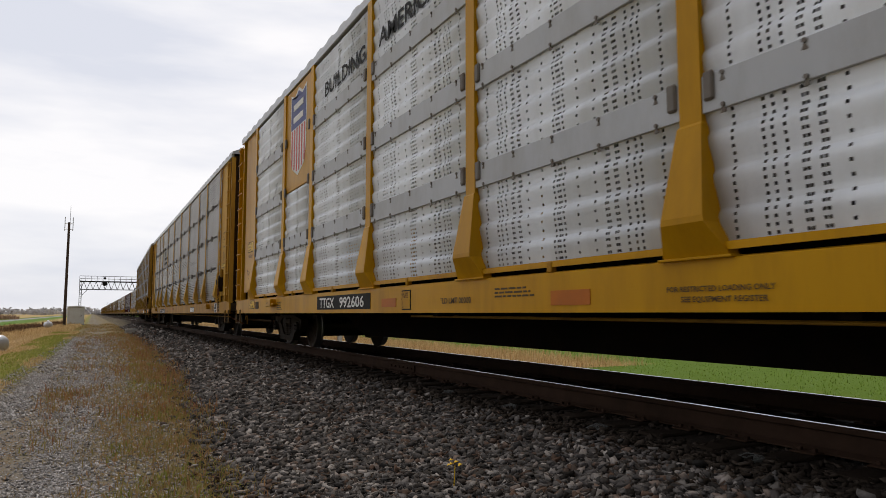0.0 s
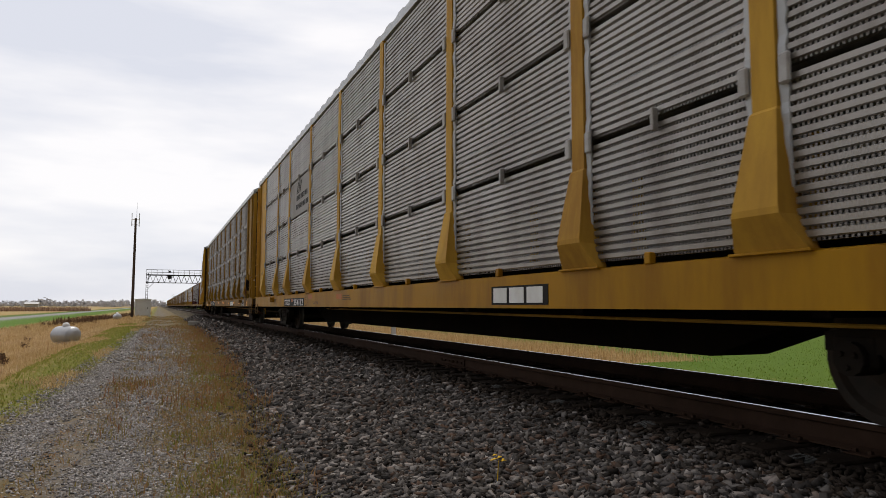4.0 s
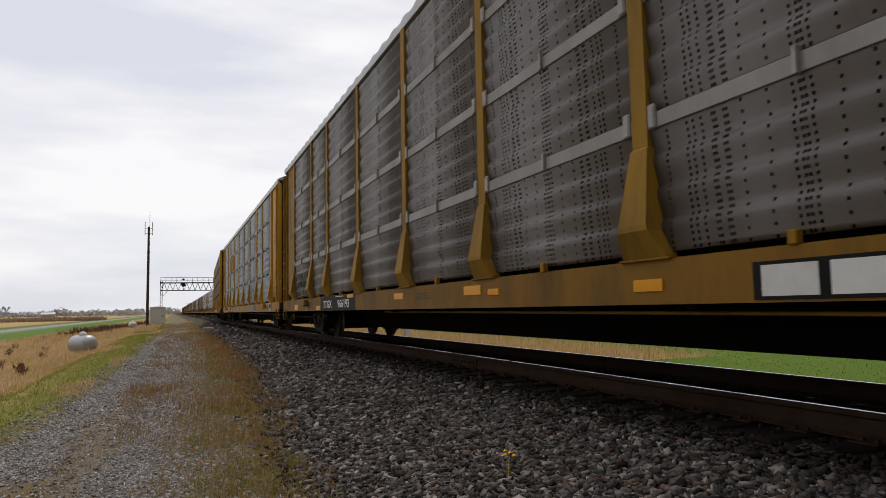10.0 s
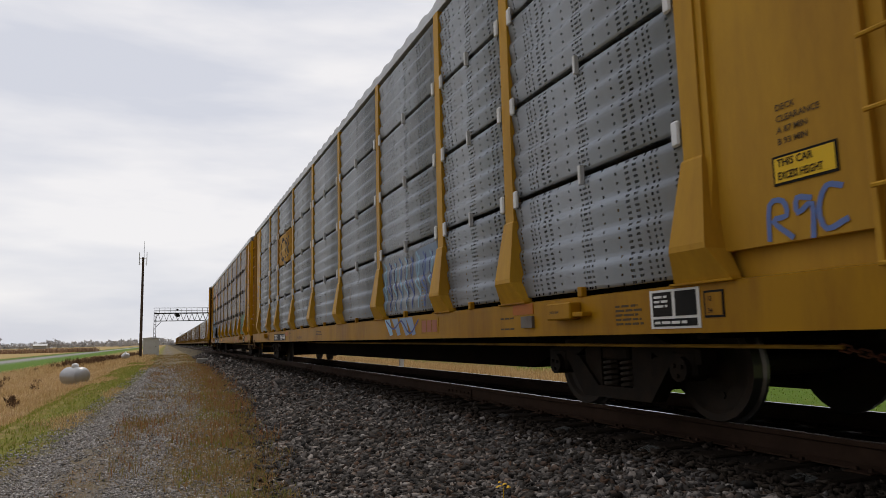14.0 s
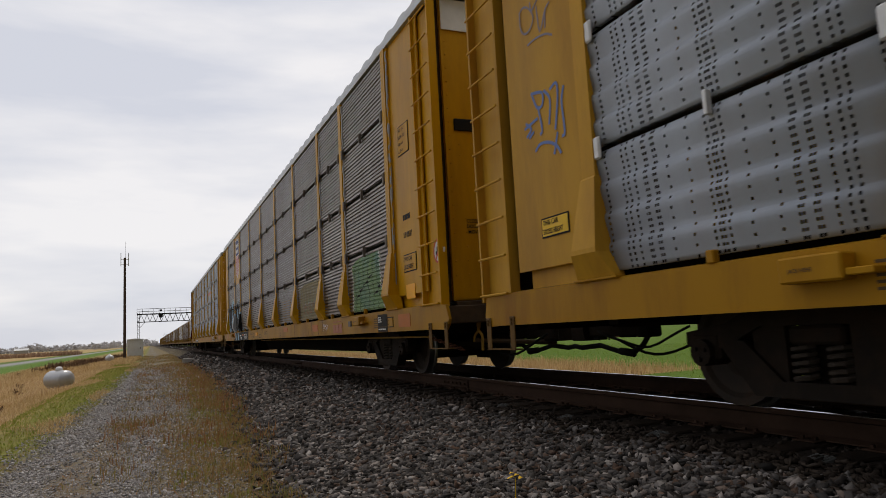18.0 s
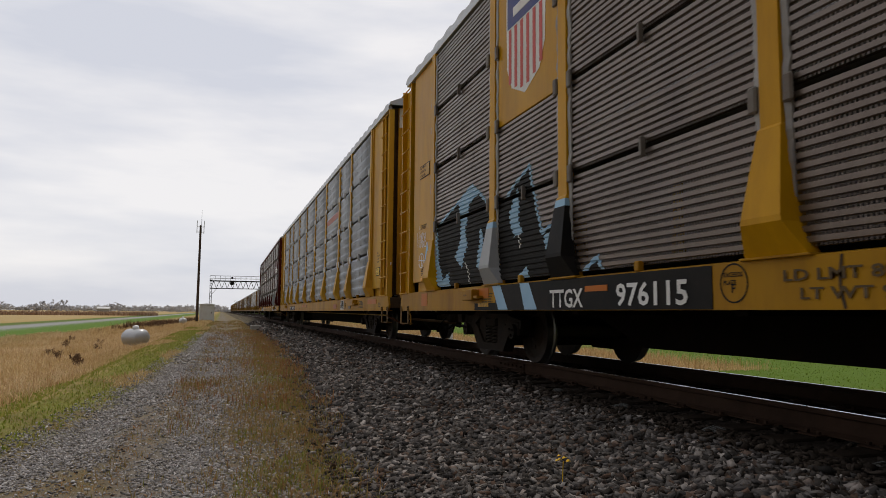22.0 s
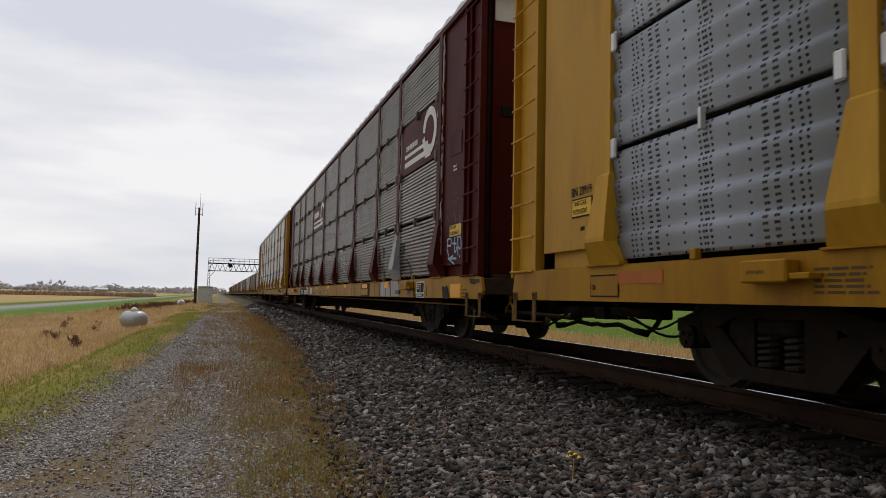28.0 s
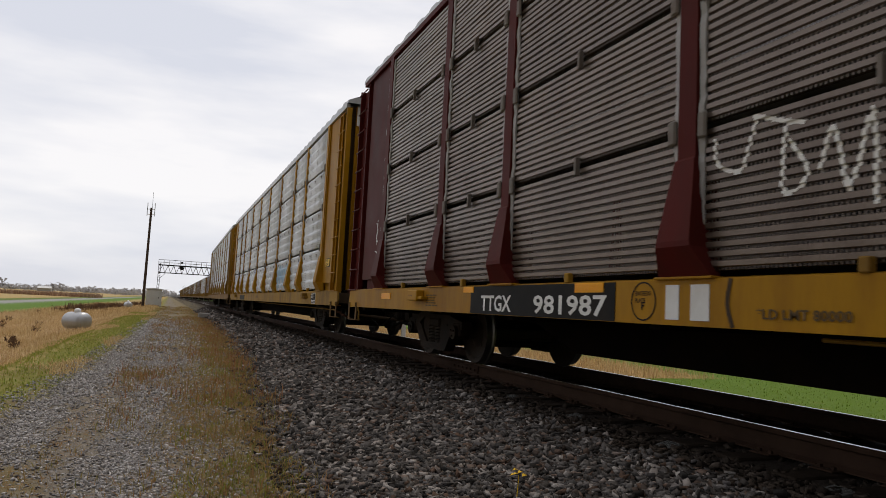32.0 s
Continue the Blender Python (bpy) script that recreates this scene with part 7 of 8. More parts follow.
spray(car, ribbons([[(-u, v) for u, v in ln] for ln in scribble(71, -0.9, 1.1, 1.25, 1.75, 5)], 0.016), M_GREY_SPRAY, True, "faint grey scrawl")
rims = [[(-7.60, 1.07), (-7.50, 1.80), (-7.58, 1.97), (-7.90, 1.97), (-8.14, 1.78), (-8.31, 1.81), (-8.47, 1.76), (-8.67, 1.86), (-9.04, 1.92)],
        [(-9.53, 1.83), (-9.78, 1.82), (-9.95, 1.71), (-9.95, 1.54), (-10.25, 1.39), (-10.48, 1.25), (-10.55, 1.13), (-10.58, 1.07)],
        [(-8.47, 1.76), (-8.46, 1.46), (-7.98, 1.48), (-7.98, 1.07)], [(-8.97, 1.24), (-9.06, 1.07)], [(-9.75, 1.22), (-9.90, 1.07)]]
spray(car, ribbons([rounded(ln, 2) for ln in rims], 0.028), M_PALE_RIM, True, "pale green graffiti rim", "graffiti", 0.006)
spray(car, [[(-9.67, 1.79), (-9.91, 1.72), (-9.93, 1.53), (-9.68, 1.56)], [(-10.01, 1.48), (-10.31, 1.35), (-10.52, 1.17), (-10.55, 1.07), (-10.37, 1.09), (-10.31, 1.25), (-10.09, 1.38)],
            [(-7.93, 1.83), (-8.14, 1.75), (-8.13, 1.54), (-7.98, 1.54)], [(-8.10, 1.27), (-8.29, 1.26), (-8.30, 1.07), (-8.13, 1.07)]], M_DULL_BLUE, True, "dull blue graffiti fields")
post_skin(car, -9.327, M_GREY_SPRAY, 1.05, 1.95, "grey spray over the post")
strokes(car, [[(9.25, 1.99), (9.32, 1.80), (9.40, 2.0)]], 0.03, M_PALE_RIM, -1.52, "pale rim on the sprayed post")

# the pale car behind it
car = made[6][0]
slab(car, "number_board", M_INK, 8.0, 5.7, 0.73, 0.95, label="black number board")
spray(car, ribbons([[(-u, v) for u, v in ln] for ln in scribble(80, 4.6, 7.1, 1.2, 1.9, 7)], 0.10), M_SKYBLUE, False, "pale blue graffiti letters")
notice(car, -12.55, -13.0, 1.60, 1.80, ["THIS CAR", "EXCESS HEIGHT"])
placard(car, -11.3, -11.8, 0.72, 0.99)
for i in range(9):
    for k in (1, 2, 3):
        for u in (0.2, 0.5, 0.8):
            share("bolt", keep(("bolt",), bolt_bm, M_CLIP_DARK), car, pose(0, POSTS[i] + u * (POSTS[i + 1] - POSTS[i]), TIERS[k] - 0.16))

FAR = [
    build_car("yellow autorack railcar with pale side sheets, far down the train", M_YELLOW_DIRTY, M_SILL_GRIMY, P_WHITE, False, False),
    build_car("yellow autorack railcar with brown ribbed sheets, far down the train", M_SILL_GRIMY, M_SILL_GRIMY, S_BROWN, True, False),
]
for k, place in enumerate(range(7, 24)):
    if k < len(FAR):
        cars.append((*FAR[k], place))
    else:
        cars.append((copy_thing(FAR[k % 2][0], pose(XC, 0, 0)), [], place))

# ---- things beside the track ----
def gz(x, y):
    return ground_z(x, y)


tank = tagged(new("propane_tank"), "silver horizontal propane tank on short feet in dry grass", "tank", "propane tanks")
bm = bmesh.new()
prof = []
for k in range(9):
    a = math.pi / 2 * k / 8
    prof.append((-0.46 - 0.32 * math.cos(a), max(0.004, 0.45 * math.sin(a))))
prof += [(-x, r) for x, r in reversed(prof)]
revolve(bm, prof, "y", 32)
shell = part("shell", bm, M_TANK, tank, smooth=True)
bm = bmesh.new()
revolve(bm, [(0.40, 0.16), (0.53, 0.16), (0.60, 0.13), (0.63, 0.05), (0.633, 0.004)], "z", 20)
part("dome_cover", bm, M_TANK_WHITE, tank, "white domed valve cover", True)
for y in (-0.34, 0.34):
    bm = bmesh.new()
    box(bm, -0.26, 0.26, y - 0.04, y + 0.04, -0.52, -0.30, 0.01)
    part("foot", bm, M_CONCRETE, tank)
tank.matrix_basis = pose(-3.55, 33.2, gz(-3.55, 33.2) + 0.40, 0, 0, 42) @ Matrix.Diagonal((0.85, 0.85, 0.85, 1))
tank_far = copy_thing(tank, pose(-4.5, 92.0, gz(-4.5, 92.0) + 0.45, 0, 0, 20))
tagged(tank_far, "white horizontal propane tank far off in dry grass")

pole = tagged(new("antenna_pole"), "tall dark timber pole with small antennas on top", "pole")
bm = bmesh.new()
rod(bm, (0, 0, -0.3), (0.02, 0, 10.25), 0.15, 0.11, 12)
part("shaft", bm, M_POLE, pole)
bm = bmesh.new()
for x in (-0.34, 0.36):
    rod(bm, (x, 0, 9.4), (x, 0, 10.75), 0.035, sides=8)
    rod(bm, (0, 0, 9.55), (x, 0, 9.55), 0.03, sides=6)
    rod(bm, (0, 0, 10.1), (x, 0, 10.1), 0.03, sides=6)
part("antenna", bm, M_GALV, pole, "pair of grey whip antennas on brackets")
bm = rod(bmesh.new(), (0.1, 0, 10.2), (0.1, 0, 11.9), 0.02, 0.012, 6)
part("whip", bm, M_DARKSTEEL, pole)
pole.matrix_basis = pose(-2.42, 77.0, gz(-2.42, 77.0))

hut = tagged(new("signal_cabinet"), "pale metal signal equipment cabinet with sloped roof", "cabinet")
part("body", box(bmesh.new(), -0.85, 0.85, -0.8, 0.8, 0.06, 1.98, 0.02), M_CABIN, hut)
bm = prism(bmesh.new(), [(-0.93, 1.98), (0.93, 1.98), (0.93, 2.06), (0.0, 2.14), (-0.93, 2.06)], -0.9, 0.9)
part("roof", bm, M_CABIN, hut)
dr = part("door", box(bmesh.new(), -0.70, 0.70, -0.84, -0.80, 0.14, 1.9, 0.01), M_CABIN, hut, "white sheet metal door")
part("handle", box(bmesh.new(), 0.5, 0.56, -0.87, -0.84, 0.95, 1.12, 0.005), M_DARKSTEEL, dr)
part("plinth", box(bmesh.new(), -0.9, 0.9, -0.85, 0.85, -0.15, 0.06), M_CONCRETE, hut)
hut.matrix_basis = pose(-1.66, 89.0, gz(-1.66, 89.0) + 0.02, 0, 0, 0)

gantry = tagged(new("signal_bridge"), "dark steel lattice signal bridge spanning the track", "signal bridge")
GX0, GX1 = -2.95, 14.0
for x in (GX0, GX1):
    bm = bmesh.new()
    for dx in (-0.25, 0.25):
        for dy in (-0.4, 0.4):
            rod(bm, (x + dx, dy, -0.6), (x + dx, dy, 9.3), 0.055, sides=6)
    for k in range(9):
        rod(bm, (x - 0.25, -0.4, k * 1.05), (x + 0.25, -0.4, k * 1.05 + 1.0), 0.03, sides=5)
        rod(bm, (x - 0.25, 0.4, k * 1.05 + 1.0), (x + 0.25, 0.4, k * 1.05), 0.03, sides=5)
    part("tower", bm, M_DARKSTEEL, gantry)
for y in (-0.55, 0.55):
    bm = bmesh.new()
    box(bm, GX0 - 0.3, GX1 + 0.3, y - 0.06, y + 0.06, 6.75, 6.92)
    box(bm, GX0 - 0.3, GX1 + 0.3, y - 0.08, y + 0.08, 8.75, 8.95)
    n_b = 12
    for k in range(n_b):
        a = GX0 + (GX1 - GX0) * k / n_b
        b = GX0 + (GX1 - GX0) * (k + 1) / n_b
        rod(bm, (a, y, 6.85), ((a + b) / 2, y, 8.85), 0.055, sides=6)
        rod(bm, ((a + b) / 2, y, 8.85), (b, y, 6.85), 0.055, sides=6)
    part("truss", bm, M_DARKSTEEL, gantry)
    bm = bmesh.new()
    for z in (9.6, 10.3):
        rod(bm, (GX0 - 0.3, y, z), (GX1 + 0.3, y, z), 0.03, sides=6)
    for k in range(14):
        x = GX0 - 0.3 + (GX1 - GX0 + 0.6) * k / 13
        rod(bm, (x, y, 8.95), (x, y, 10.3), 0.03, sides=6)
    part("guard_rail", bm, M_DARKSTEEL, gantry)
part("walkway", box(bmesh.new(), GX0 - 0.3, GX1 + 0.3, -0.6, 0.6, 8.95, 9.02), M_DARKSTEEL, gantry)
bm = bmesh.new()
rod(bm, (GX0 + 0.2, 0, 5.2), (GX0 + 1.7, 0, 6.9), 0.06, sides=6)
part("knee_brace", bm, M_DARKSTEEL, gantry)
for x, z in ((2.55, 8.35), (2.55, 9.75)):
    bm = bmesh.new()
    rod(bm, (x, -0.75, z), (x, -0.68, z), 0.58 if z < 9 else 0.30, sides=20)
    rod(bm, (x, -0.9, z), (x, -0.75, z), 0.14, sides=10)
    part("signal_head", bm, M_INK, gantry, "round black signal head")
gantry.matrix_basis = pose(0, 200.0, 0)

# a pale relay post and a white marker beside the line
marker = tagged(part("marker_post", box(bmesh.new(), -0.09, 0.09, -0.05, 0.05, 0, 0.95, 0.01), M_WHITE), "white marker post standing in dry grass", "post")
marker.matrix_basis = pose(8.9, 27.0, gz(8.9, 27.0))
for x, y in ((2.2, 48.0),):
    bm = box(bmesh.new(), -0.35, 0.35, -0.2, 0.2, 0, 0.34, 0.03)
    ob = tagged(part("junction_box", bm, M_CONCRETE), "low grey junction box beside the track", "box", "boxes beside the track")
    ob.matrix_basis = pose(x, y, gz(x, y))

# ---- stones and grass ----
rng = np.random.default_rng(7)


def stone_shapes(count):
    """Broken rock: cubes with their corners knocked about."""
    v = np.array([(x, y, z) for x in (-1, 1) for y in (-1, 1) for z in (-1, 1)], float) * 0.72
    f = np.array([(0, 1, 3), (0, 3, 2), (4, 6, 7), (4, 7, 5), (0, 4, 5), (0, 5, 1), (2, 3, 7), (2, 7, 6), (0, 2, 6), (0, 6, 4), (1, 5, 7), (1, 7, 3)])
    shapes = [(v + rng.uniform(-0.42, 0.42, (8, 3))) * rng.uniform((0.9, 0.6, 0.35), (1.7, 1.1, 0.7), (1, 3)) for _ in range(count)]
    return np.array(shapes), f


def lying(n):
    """Turned any way round, tilted a little: stones that lie flat."""
    a, t, c = rng.uniform(0, 6.283, n), rng.normal(0, 0.60, n), rng.uniform(0, 6.283, n)
    ax = np.stack([np.cos(c), np.sin(c), 0 * c], -1)
    k = np.zeros((n, 3, 3))
    k[:, 0, 1], k[:, 0, 2], k[:, 1, 0], k[:, 1, 2], k[:, 2, 0], k[:, 2, 1] = -ax[:, 2], ax[:, 1], ax[:, 2], -ax[:, 0], -ax[:, 1], ax[:, 0]
    tilt = np.eye(3) + np.sin(t)[:, None, None] * k + (1 - np.cos(t))[:, None, None] * (k @ k)
    yaw = np.zeros((n, 3, 3))
    yaw[:, 0, 0], yaw[:, 0, 1], yaw[:, 1, 0], yaw[:, 1, 1], yaw[:, 2, 2] = np.cos(a), -np.sin(a), np.sin(a), np.cos(a), 1
    return tilt @ yaw


def stones(name, px, py, size, material, label, category, sink=0.25):
    shapes, f = stone_shapes(60)
    n = len(px)
    s = shapes[rng.integers(0, 60, n)] * size[:, None, None]
    s = np.einsum("nij,nkj->nki", lying(n), s)
    pz = np.array([ground_z(a, b) for a, b in zip(px, py)])
    s += np.stack([px, py, pz + size * rng.uniform(-1.3 * sink, 0.75, n)], -1)[:, None, :]
    faces = (f[None] + 8 * np.arange(n)[:, None, None]).reshape(-1, 3)
    return pieces_object(name, s.reshape(-1, 3), faces, material, label, category)


def spread(x0, x1, y0, y1, n, inside):
    x, y = rng.uniform(x0, x1, n), rng.uniform(y0, y1, n)
    keep_ = np.array([inside(a, b) for a, b in zip(x, y)])
    return x[keep_], y[keep_]


def on_ballast(a, b):
    return toe(b) + rng.normal(0, 0.14) < a < 3.12 + rng.normal(0, 0.10)


def by_the_rail(a, b):
    return 2.9 + rng.normal(0, 0.16) < a < 3.62 + rng.normal(0, 0.12) or 3.9 < a < 4.3 and rng.random() < 0.25


for y0, y1, n, r in ((-6.0, 2.2, 22000, 0.03), (2.2, 7.0, 52000, 0.0205), (7.0, 14.0, 36000, 0.027), (14.0, 30.0, 26000, 0.037), (30.0, 70.0, 13000, 0.06)):
    px, py = spread(0.6, 3.6, y0, y1, n, on_ballast)
    stones("ballast", px, py, r * rng.uniform(0.55, 1.55, len(px)), M_STONE, "crushed grey and brown ballast stone beside the rails", "ballast", 0.7)
    px, py = spread(2.7, 4.4, y0, y1, n // 6, by_the_rail)
    stones("oily_ballast", px, py, r * rng.uniform(0.55, 1.4, len(px)), M_STONE_OILY_SHADED, "oil-stained ballast along the rails, darkened for the train's shade", "ballast", 0.7)


def track_share(a, b):
    """How bare and stony the path is: two wheel tracks, a weedy crown between them."""
    left, right = path_left(b), path_right(b)
    c1, c2 = left + 0.45, right - 0.32
    w = 0.33 if b > 8 else 0.33 + 0.05 * (8 - b)
    g = max(math.exp(-((a - c1) / w) ** 2), math.exp(-((a - c2) / w) ** 2))
    return -0.08 + 1.08 * g + 0.5 * noise.noise(Vector((a * 1.3, b * 1.0, 4.0))) + 0.5 * noise.noise(Vector((a * 5.0, b * 3.5, 9.0)))


def on_path(a, b):
    fade = 0.45 * (toe(b) - a) / max(0.3, toe(b) - path_right(b) + 0.4) if a > path_right(b) - 0.4 else 0.14
    return path_left(b) - 0.25 < a < toe(b) and rng.random() < max(track_share(a, b), fade)


for y0, y1, n, lo, hi in ((-3.0, 3.5, 9000, 0.010, 0.020), (3.5, 9.0, 78000, 0.006, 0.0145), (9.0, 18.0, 60000, 0.009, 0.019), (18.0, 45.0, 32000, 0.015, 0.032)):
    px, py = spread(-2.8, 1.8, y0, y1, int(n * 1.2), on_path)
    stones("path_gravel", px, py, rng.uniform(lo, hi, len(px)), M_PEBBLE, "loose grey gravel in the path's wheel tracks", "gravel", 0.5)


def blades(name, px, py, height, width, material, label, lean=0.5, bend=0.35):
    """Grass: each blade is a narrow bent strip of two quads."""
    n = len(px)
    a = rng.uniform(0, 2 * np.pi, n)
    d = np.stack([np.cos(a), np.sin(a), 0 * a], -1)
    side = np.stack([-np.sin(a), np.cos(a), 0 * a], -1) * (width * rng.uniform(0.6, 1.4, n))[:, None]
    pz = np.array([ground_z(u, v) for u, v in zip(px, py)])
    base = np.stack([px, py, pz - 0.02], -1)
    h = height * rng.uniform(0.45, 1.25, n)
    tilt = np.abs(rng.normal(0, lean, n))
    up = np.array([0, 0, 1.0])
    mid = base + (h * 0.55)[:, None] * (up + d * (tilt * 0.5)[:, None])
    tip = base + h[:, None] * (up * (1 - 0.3 * np.minimum(tilt, 1))[:, None] + d * (tilt * (0.7 + bend))[:, None])
    v = np.stack([base - side, base + side, mid + side * 0.8, mid - side * 0.8, tip + side * 0.12, tip - side * 0.12], 1).reshape(-1, 3)
    f = np.array([(0, 1, 2, 3), (3, 2, 4, 5)])
    faces = (f[None] + 6 * np.arange(n)[:, None, None]).reshape(-1, 4)
    return pieces_object(name, v, faces, material, label, "grass")


def patchy(scale, cut, off=0.0):
    return lambda a, b: noise.noise(Vector((a * scale + off, b * scale, off))) > cut


# the weedy verge between path and ballast
def verge(a, b):
    """Weeds thicken from nothing on the path towards the ballast, in patches."""
    f = (a - path_right(b) + 0.85) / max(0.5, toe(b) - path_right(b) + 0.75)
    ragged = toe(b) + 0.05 + 0.35 * noise.noise(Vector((b * 0.8, 1.0, 40.0)))
    return a < ragged and rng.random() < -0.02 + 0.5 * f + 0.6 * noise.noise(Vector((a * 1.6, b * 0.9, 3.0))) + 0.3 * noise.noise(Vector((a * 6, b * 4, 13.0)))


px, py = spread(-0.9, 2.3, 3.8, 14.0, 72000, verge)
blades("low_weeds", px, py, 0.04 + 0.055 * rng.random(len(px)), 0.0042, M_MOSS_GRASS, "low olive and brown weeds between path and ballast", 1.1)
px, py = spread(-0.7, 2.6, 14.0, 45.0, 50000, verge)
blades("low_weeds", px, py, 0.07 + 0.06 * rng.random(len(px)), 0.008, M_MOSS_GRASS, "low olive and brown weeds farther along the path", 1.0)
def rusty(a, b, reach):
    f = (a - toe(b) + reach) / reach
    edge = 0.45 * noise.noise(Vector((a * 1.2, b * 0.5, 6.0))) + 0.25 * noise.noise(Vector((a * 5.0, b * 3.0, 16.0)))
    return a < toe(b) + 0.10 + 0.4 * noise.noise(Vector((b * 0.7, 3.0, 44.0))) and rng.random() < 0.42 * max(0.0, f) + edge - 0.04


px, py = spread(-0.6, 2.6, 4.0, 16.0, 52000, lambda a, b: rusty(a, b, 0.9))
blades("dry_grass", px, py, 0.06 + 0.09 * rng.random(len(px)), 0.0042, M_BROWN_GRASS, "short rusty brown grass along the ballast's foot", 0.9)
px, py = spread(-0.7, 2.8, 9.0, 45.0, 80000, lambda a, b: rusty(a, b, 1.7))
blades("dry_grass", px, py, 0.06 + 0.18 * rng.random(len(px)), 0.0055, M_RUSTY_GRASS, "tall rusty brown weeds along the ballast's foot", 0.7)
green_patch = patchy(0.9, 0.10, 9.0)
px, py = spread(0.1, 2.2, 3.8, 26.0, 60000, lambda a, b: toe(b) - 0.9 < a < toe(b) + 0.1 and green_patch(a, b) and rng.random() < 0.4)
blades("green_grass", px, py, 0.085, 0.0050, M_LUSH_GRASS, "tufts of short green grass in the weedy strip", 0.8)
# orange-brown dry patches and the olive crown on the path
px, py = spread(-2.0, 0.4, 3.8, 16.0, 40000, lambda a, b: path_left(b) < a < path_right(b) and track_share(a, b) < 0.12 and rng.random() < 0.8)
blades("dry_grass", px, py, 0.035, 0.0034, M_PATCH_GRASS, "flat orange-brown dry grass patches on the path", 1.3)
px, py = spread(-1.6, 0.2, 4.0, 50.0, 60000, lambda a, b: abs(a - (path_left(b) + path_right(b)) / 2 - 0.02) < 0.34 and rng.random() < 0.5 + 1.0 * noise.noise(Vector((a * 2, b * 0.6, 12.0))))
blades("low_weeds", px, py, 0.04, 0.0035, M_MOSS_GRASS, "sparse low weeds on the crown of the gravel path", 1.0)


# the verge left of the path: green and tan grass in patches
def tan_share(a, b):
    d = path_left(b) - a
    return 0.5 * (d - 1.3) / 0.9 + (0.55 if d < 0.3 else 0.0) + 2.0 * noise.noise(Vector((a * 0.6, b * 0.25, 5.0)))


px, py = spread(-5.0, -0.6, 6.5, 58.0, 76000, lambda a, b: path_left(b) - 3.2 < a < path_left(b) + 0.12 and tan_share(a, b) < rng.uniform(0.1, 0.5))
blades("green_grass", px, py, 0.07, 0.007, M_GREEN_GRASS, "short green and yellowing grass beside the gravel path", 0.9)
px, py = spread(-5.0, -0.6, 6.5, 58.0, 76000, lambda a, b: path_left(b) - 3.2 < a < path_left(b) + 0.06 and tan_share(a, b) > rng.uniform(0.1, 0.5))
blades("tan_grass", px, py, 0.12, 0.006, M_TAN_GRASS, "short dry tan grass matted beside the path", 1.1)
px, py = spread(-13.0, -1.6, 12.0, 60.0, 80000, lambda a, b: a < path_left(b) - 1.8 - 0.8 * noise.noise(Vector((a * 0.4, b * 0.3, 2.0))))
tuft = np.array([0.6 + 1.3 * max(0.0, noise.noise(Vector((a * 0.9, b * 0.6, 21.0)))) for a, b in zip(px, py)])
pale = np.array([noise.noise(Vector((a * 0.45, b * 0.25, 14.0))) + 0.25 * rng.normal() for a, b in zip(px, py)]) > 0.02
blades("tan_grass", px[pale], py[pale], 0.28 * tuft[pale], 0.0075, M_STRAW, "wispy pale straw-coloured grass beside the path", 1.1)
blades("tan_grass", px[~pale], py[~pale], 0.28 * tuft[~pale], 0.0075, M_TAN_GRASS, "wispy dry tan grass beside the path", 1.0)
px, py = spread(-1.2, 2.6, 40.0, 95.0, 16000, lambda a, b: a < toe(b) and rng.random() < 0.6 + noise.noise(Vector((a * 0.8, b * 0.2, 30.0))))
blades("low_weeds", px, py, 0.10, 0.014, M_MOSS_GRASS, "low weeds closing over the far path", 1.0)
px, py = spread(-11.0, -0.6, 55.0, 130.0, 26000, lambda a, b: a < path_left(b) - 0.4)
blades("tan_grass", px, py, 0.32, 0.014, M_TAN_GRASS, "dry tan grass far along the path", 0.7)
px, py = spread(9.6, 14.6, 14.2, 90.0, 46000, lambda a, b: a < 13.6 + 1.0 * noise.noise(Vector((b * 0.15, 2.0, 0))) + aside(b))
blades("tan_grass", px, py, 0.30, 0.005, M_TAN_GRASS, "dry golden grass on the far side of the track", 0.5)
px, py = spread(-330.0, -22.0, 258.0, 276.0, 26000, lambda a, b: True)
blades("dry_corn", px, py, 1.30, 0.14, M_CORN, "standing strip of dry brown corn across the field", 0.12)
px, py = spread(-11.0, -3.2, 69.0, 122.0, 26000, lambda a, b: abs(a + 5.9 + 0.084 * (100 - b)) < 0.9 + 0.8 * noise.noise(Vector((b * 0.12, 5.0, 0))) and rng.random() < 0.4 + 0.9 * noise.noise(Vector((a * 0.5, b * 0.15, 17.0))))
blades("brown_brush", px, py, 0.75, 0.022, M_DEAD_WEED, "dark reddish brown brush along the ditch", 0.6)
px, py = spread(9.2, 26.0, 2.0, 46.0, 36000, lambda a, b: b < 15.0 or a > 13.0)
blades("field_grass", px, py, 0.06, 0.010, M_FIELD_GRASS, "short young green crop beyond the track", 0.6)
px, py = spread(8.3, 9.9, 1.0, 15.0, 9000, lambda a, b: rng.random() < 0.55 + noise.noise(Vector((a, b * 0.8, 50.0))))
blades("tan_grass", px, py, 0.13, 0.006, M_TAN_GRASS, "thin dry grass at the far ballast's foot", 0.7)
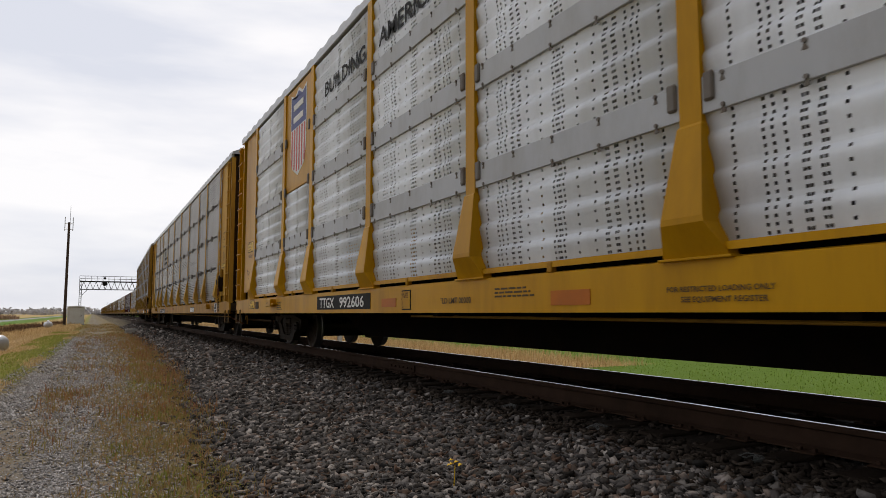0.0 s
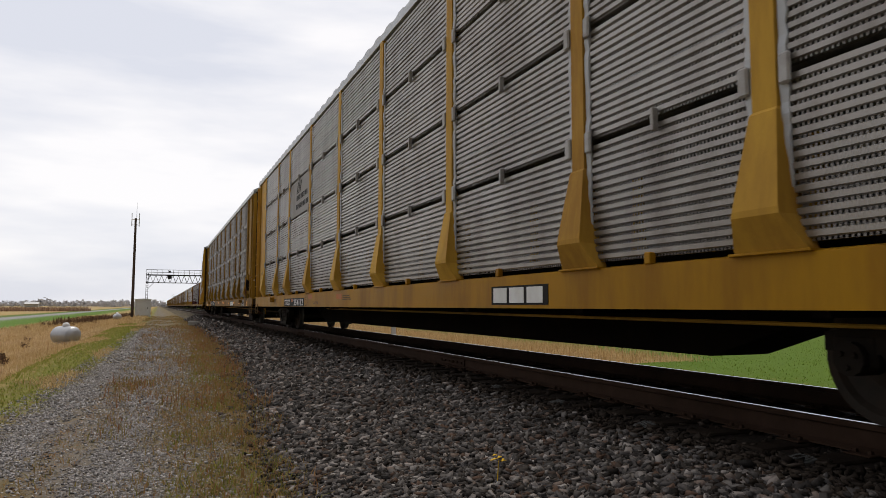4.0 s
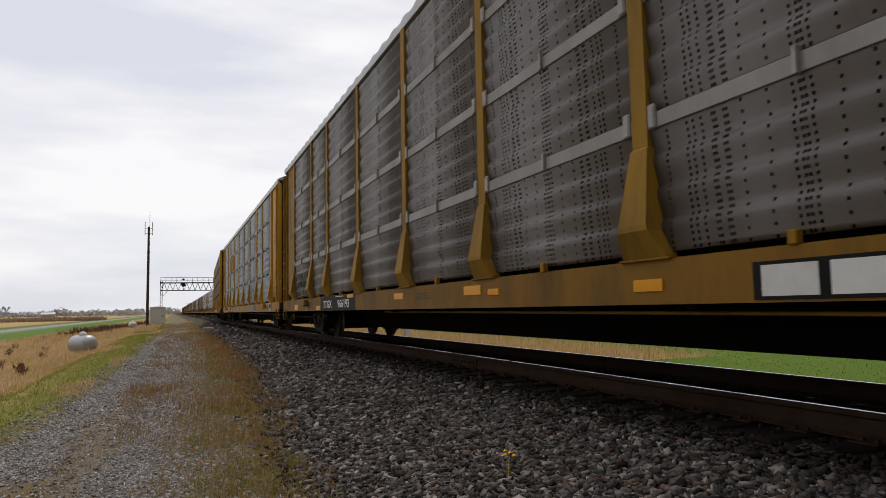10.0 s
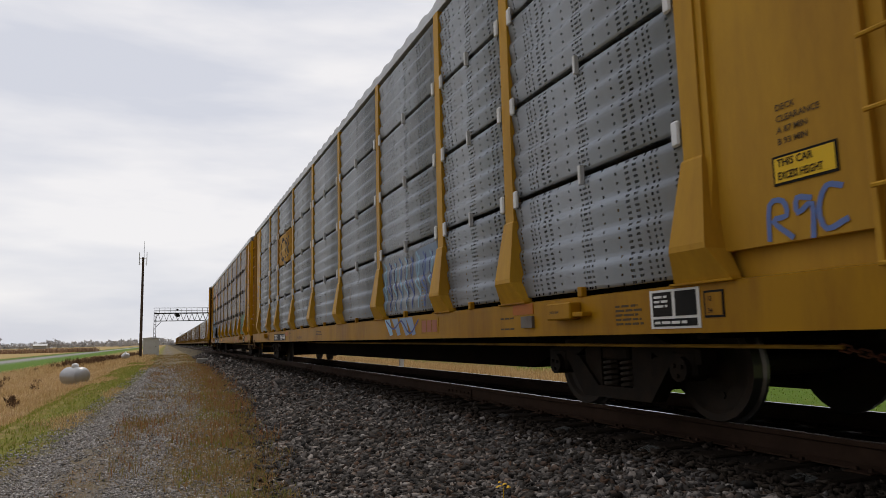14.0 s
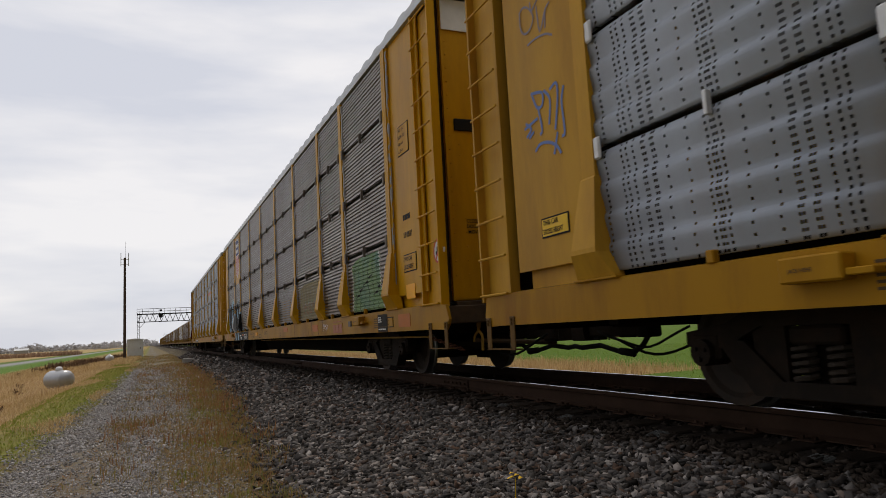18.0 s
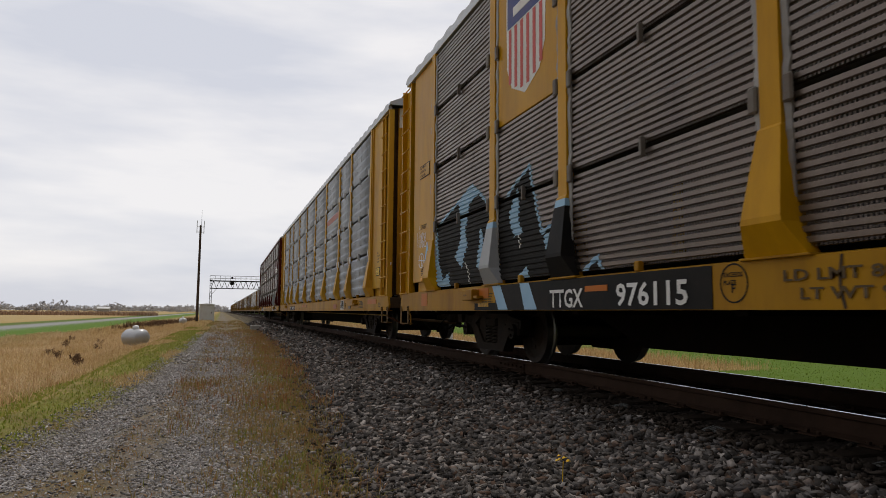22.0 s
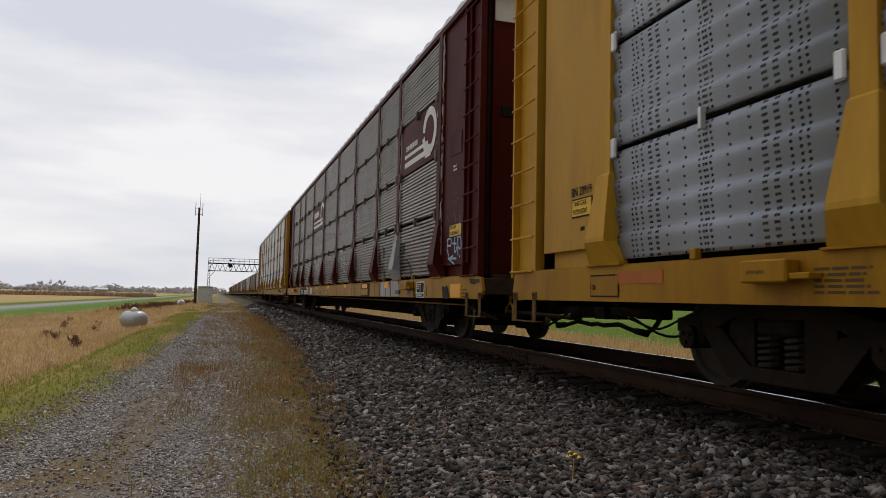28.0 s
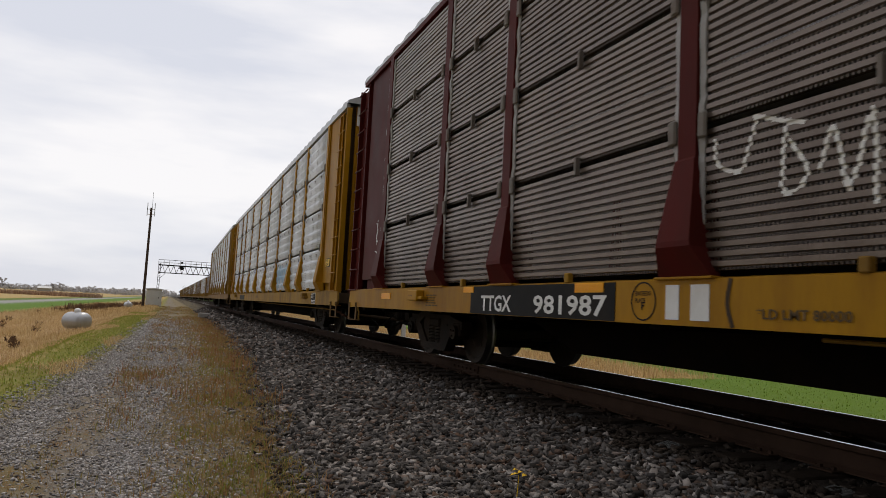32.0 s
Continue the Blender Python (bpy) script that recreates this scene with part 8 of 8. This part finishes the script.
# dead brown weeds standing in the dry grass
weed_at = [(-4.2, 24.0), (-4.5, 25.2), (-5.4, 27.5), (-6.2, 30.0), (-3.9, 22.5), (-5.0, 33.0), (-6.8, 36.0), (-7.5, 40.0), (-8.0, 44.0), (-5.8, 39.0), (-9.0, 60.0), (-6.5, 66.0), (-5.5, 74.0)]
for k, (x, y) in enumerate(weed_at):
    r2 = random.Random(k)
    bm = bmesh.new()
    for j in range(7):
        a = r2.uniform(0, 6.28)
        h = r2.uniform(0.16, 0.34)
        top = (0.12 * math.cos(a), 0.12 * math.sin(a), h)
        rod(bm, (0.03 * math.cos(a), 0.03 * math.sin(a), -0.05), top, 0.010, 0.005, 5)
        for q in range(16):
            c = Vector(top) * r2.uniform(0.55, 1.0) + Vector((r2.uniform(-0.07, 0.07), r2.uniform(-0.07, 0.07), r2.uniform(-0.05, 0.05)))
            s_ = r2.uniform(0.02, 0.045)
            vs = [bm.verts.new(c + Vector((r2.uniform(-s_, s_), r2.uniform(-s_, s_), r2.uniform(-s_, s_)))) for _ in range(3)]
            bm.faces.new(vs)
    ob = tagged(part("dead_weed", bm, M_DEAD_WEED), "dead brown weed stalks standing in dry grass", "weed", "dead weeds in the grass")
    ob.matrix_basis = pose(x, y, gz(x, y))

bm = bmesh.new()
rod(bm, (0, 0, -0.03), (0.01, 0.0, 0.13), 0.004, 0.003, 5)
for k in range(7):
    a = k * 0.9
    c = Vector((0.01 + 0.035 * math.cos(a), 0.035 * math.sin(a), 0.13 + 0.012 * (k % 3)))
    vs = [bm.verts.new(c + Vector(o)) for o in ((-0.018, 0, 0), (0, 0.014, 0.01), (0.018, 0, 0.004), (0, -0.014, 0.01))]
    bm.faces.new(vs)
weed = tagged(part("yellow_weed", bm, M_SIGN_YELLOW), "small yellowed weed growing out of ballast", "weed")
weed.matrix_basis = pose(2.0, 3.93, gz(2.0, 3.93) + 0.02)

# ---- distance: tree line and farm roofs ----
def crown(bm, rnd, x, y, w, h):
    for q in range(14):
        a, e = rnd.uniform(0, 6.28), rnd.random() ** 0.5
        c = Vector((x + e * w * math.cos(a), y + e * w * math.sin(a), rnd.uniform(0.25, 1.0) * h * (1 - 0.35 * e)))
        s_ = rnd.uniform(0.18, 0.36) * w + 0.4
        for _ in range(3):
            vs = [bm.verts.new(c + Vector((rnd.uniform(-s_, s_), rnd.uniform(-s_, s_), rnd.uniform(-s_, s_)))) for _ in range(3)]
            bm.faces.new(vs)


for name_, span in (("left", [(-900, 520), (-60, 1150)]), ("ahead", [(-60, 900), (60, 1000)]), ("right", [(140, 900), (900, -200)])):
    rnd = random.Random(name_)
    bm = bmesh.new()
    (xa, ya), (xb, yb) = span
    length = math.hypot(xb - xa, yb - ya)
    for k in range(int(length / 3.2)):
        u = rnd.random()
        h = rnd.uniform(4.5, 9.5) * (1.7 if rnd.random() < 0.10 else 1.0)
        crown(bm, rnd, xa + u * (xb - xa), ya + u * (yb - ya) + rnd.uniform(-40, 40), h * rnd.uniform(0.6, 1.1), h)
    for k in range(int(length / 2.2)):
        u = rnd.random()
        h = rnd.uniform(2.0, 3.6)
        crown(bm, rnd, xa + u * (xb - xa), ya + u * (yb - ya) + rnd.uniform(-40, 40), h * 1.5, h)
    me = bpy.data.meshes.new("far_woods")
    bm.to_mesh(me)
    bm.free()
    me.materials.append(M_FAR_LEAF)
    tagged(new("far_woods", me), "line of bare autumn trees on the horizon, haze in their colour", "trees", kind="stuff")
for x, y, w, h in ((-120, 820, 12, 5), (420, 330, 16, 7)):
    house = tagged(new("farm_building"), "pale farm building far off before the trees", "building", "farm buildings")
    part("wall", box(bmesh.new(), -w / 2, w / 2, -4, 4, -0.5, h * 0.6), M_CONCRETE, house)
    part("roof", prism_x(bmesh.new(), [(-4.5, h * 0.6), (4.5, h * 0.6), (0, h)], -w / 2 - 0.4, w / 2 + 0.4), M_ROOF, house)
    house.matrix_basis = pose(x, y, -0.7)


# ---- what moves ----
def motions():
    for car, wheelsets, place in cars:
        y = FIRST_GAP + place * CAR_PITCH + HALF
        rows = []
        for k in range(65):
            now = y - travelled(k / 2)
            fore, aft = aside(now - 10.45), aside(now + 10.45)
            rows.append((k / 2, pose(XC + (fore + aft) / 2, now, 0, 0, 0, -math.degrees(math.atan2(aft - fore, 20.9)))))
        walk(car, rows)
        for w in wheelsets:
            dy = w.location.y
            walk(w, [(k / 15, pose(0, dy, 0.42, math.degrees(travelled(k / 15) / 0.42))) for k in range(481)])


motions()
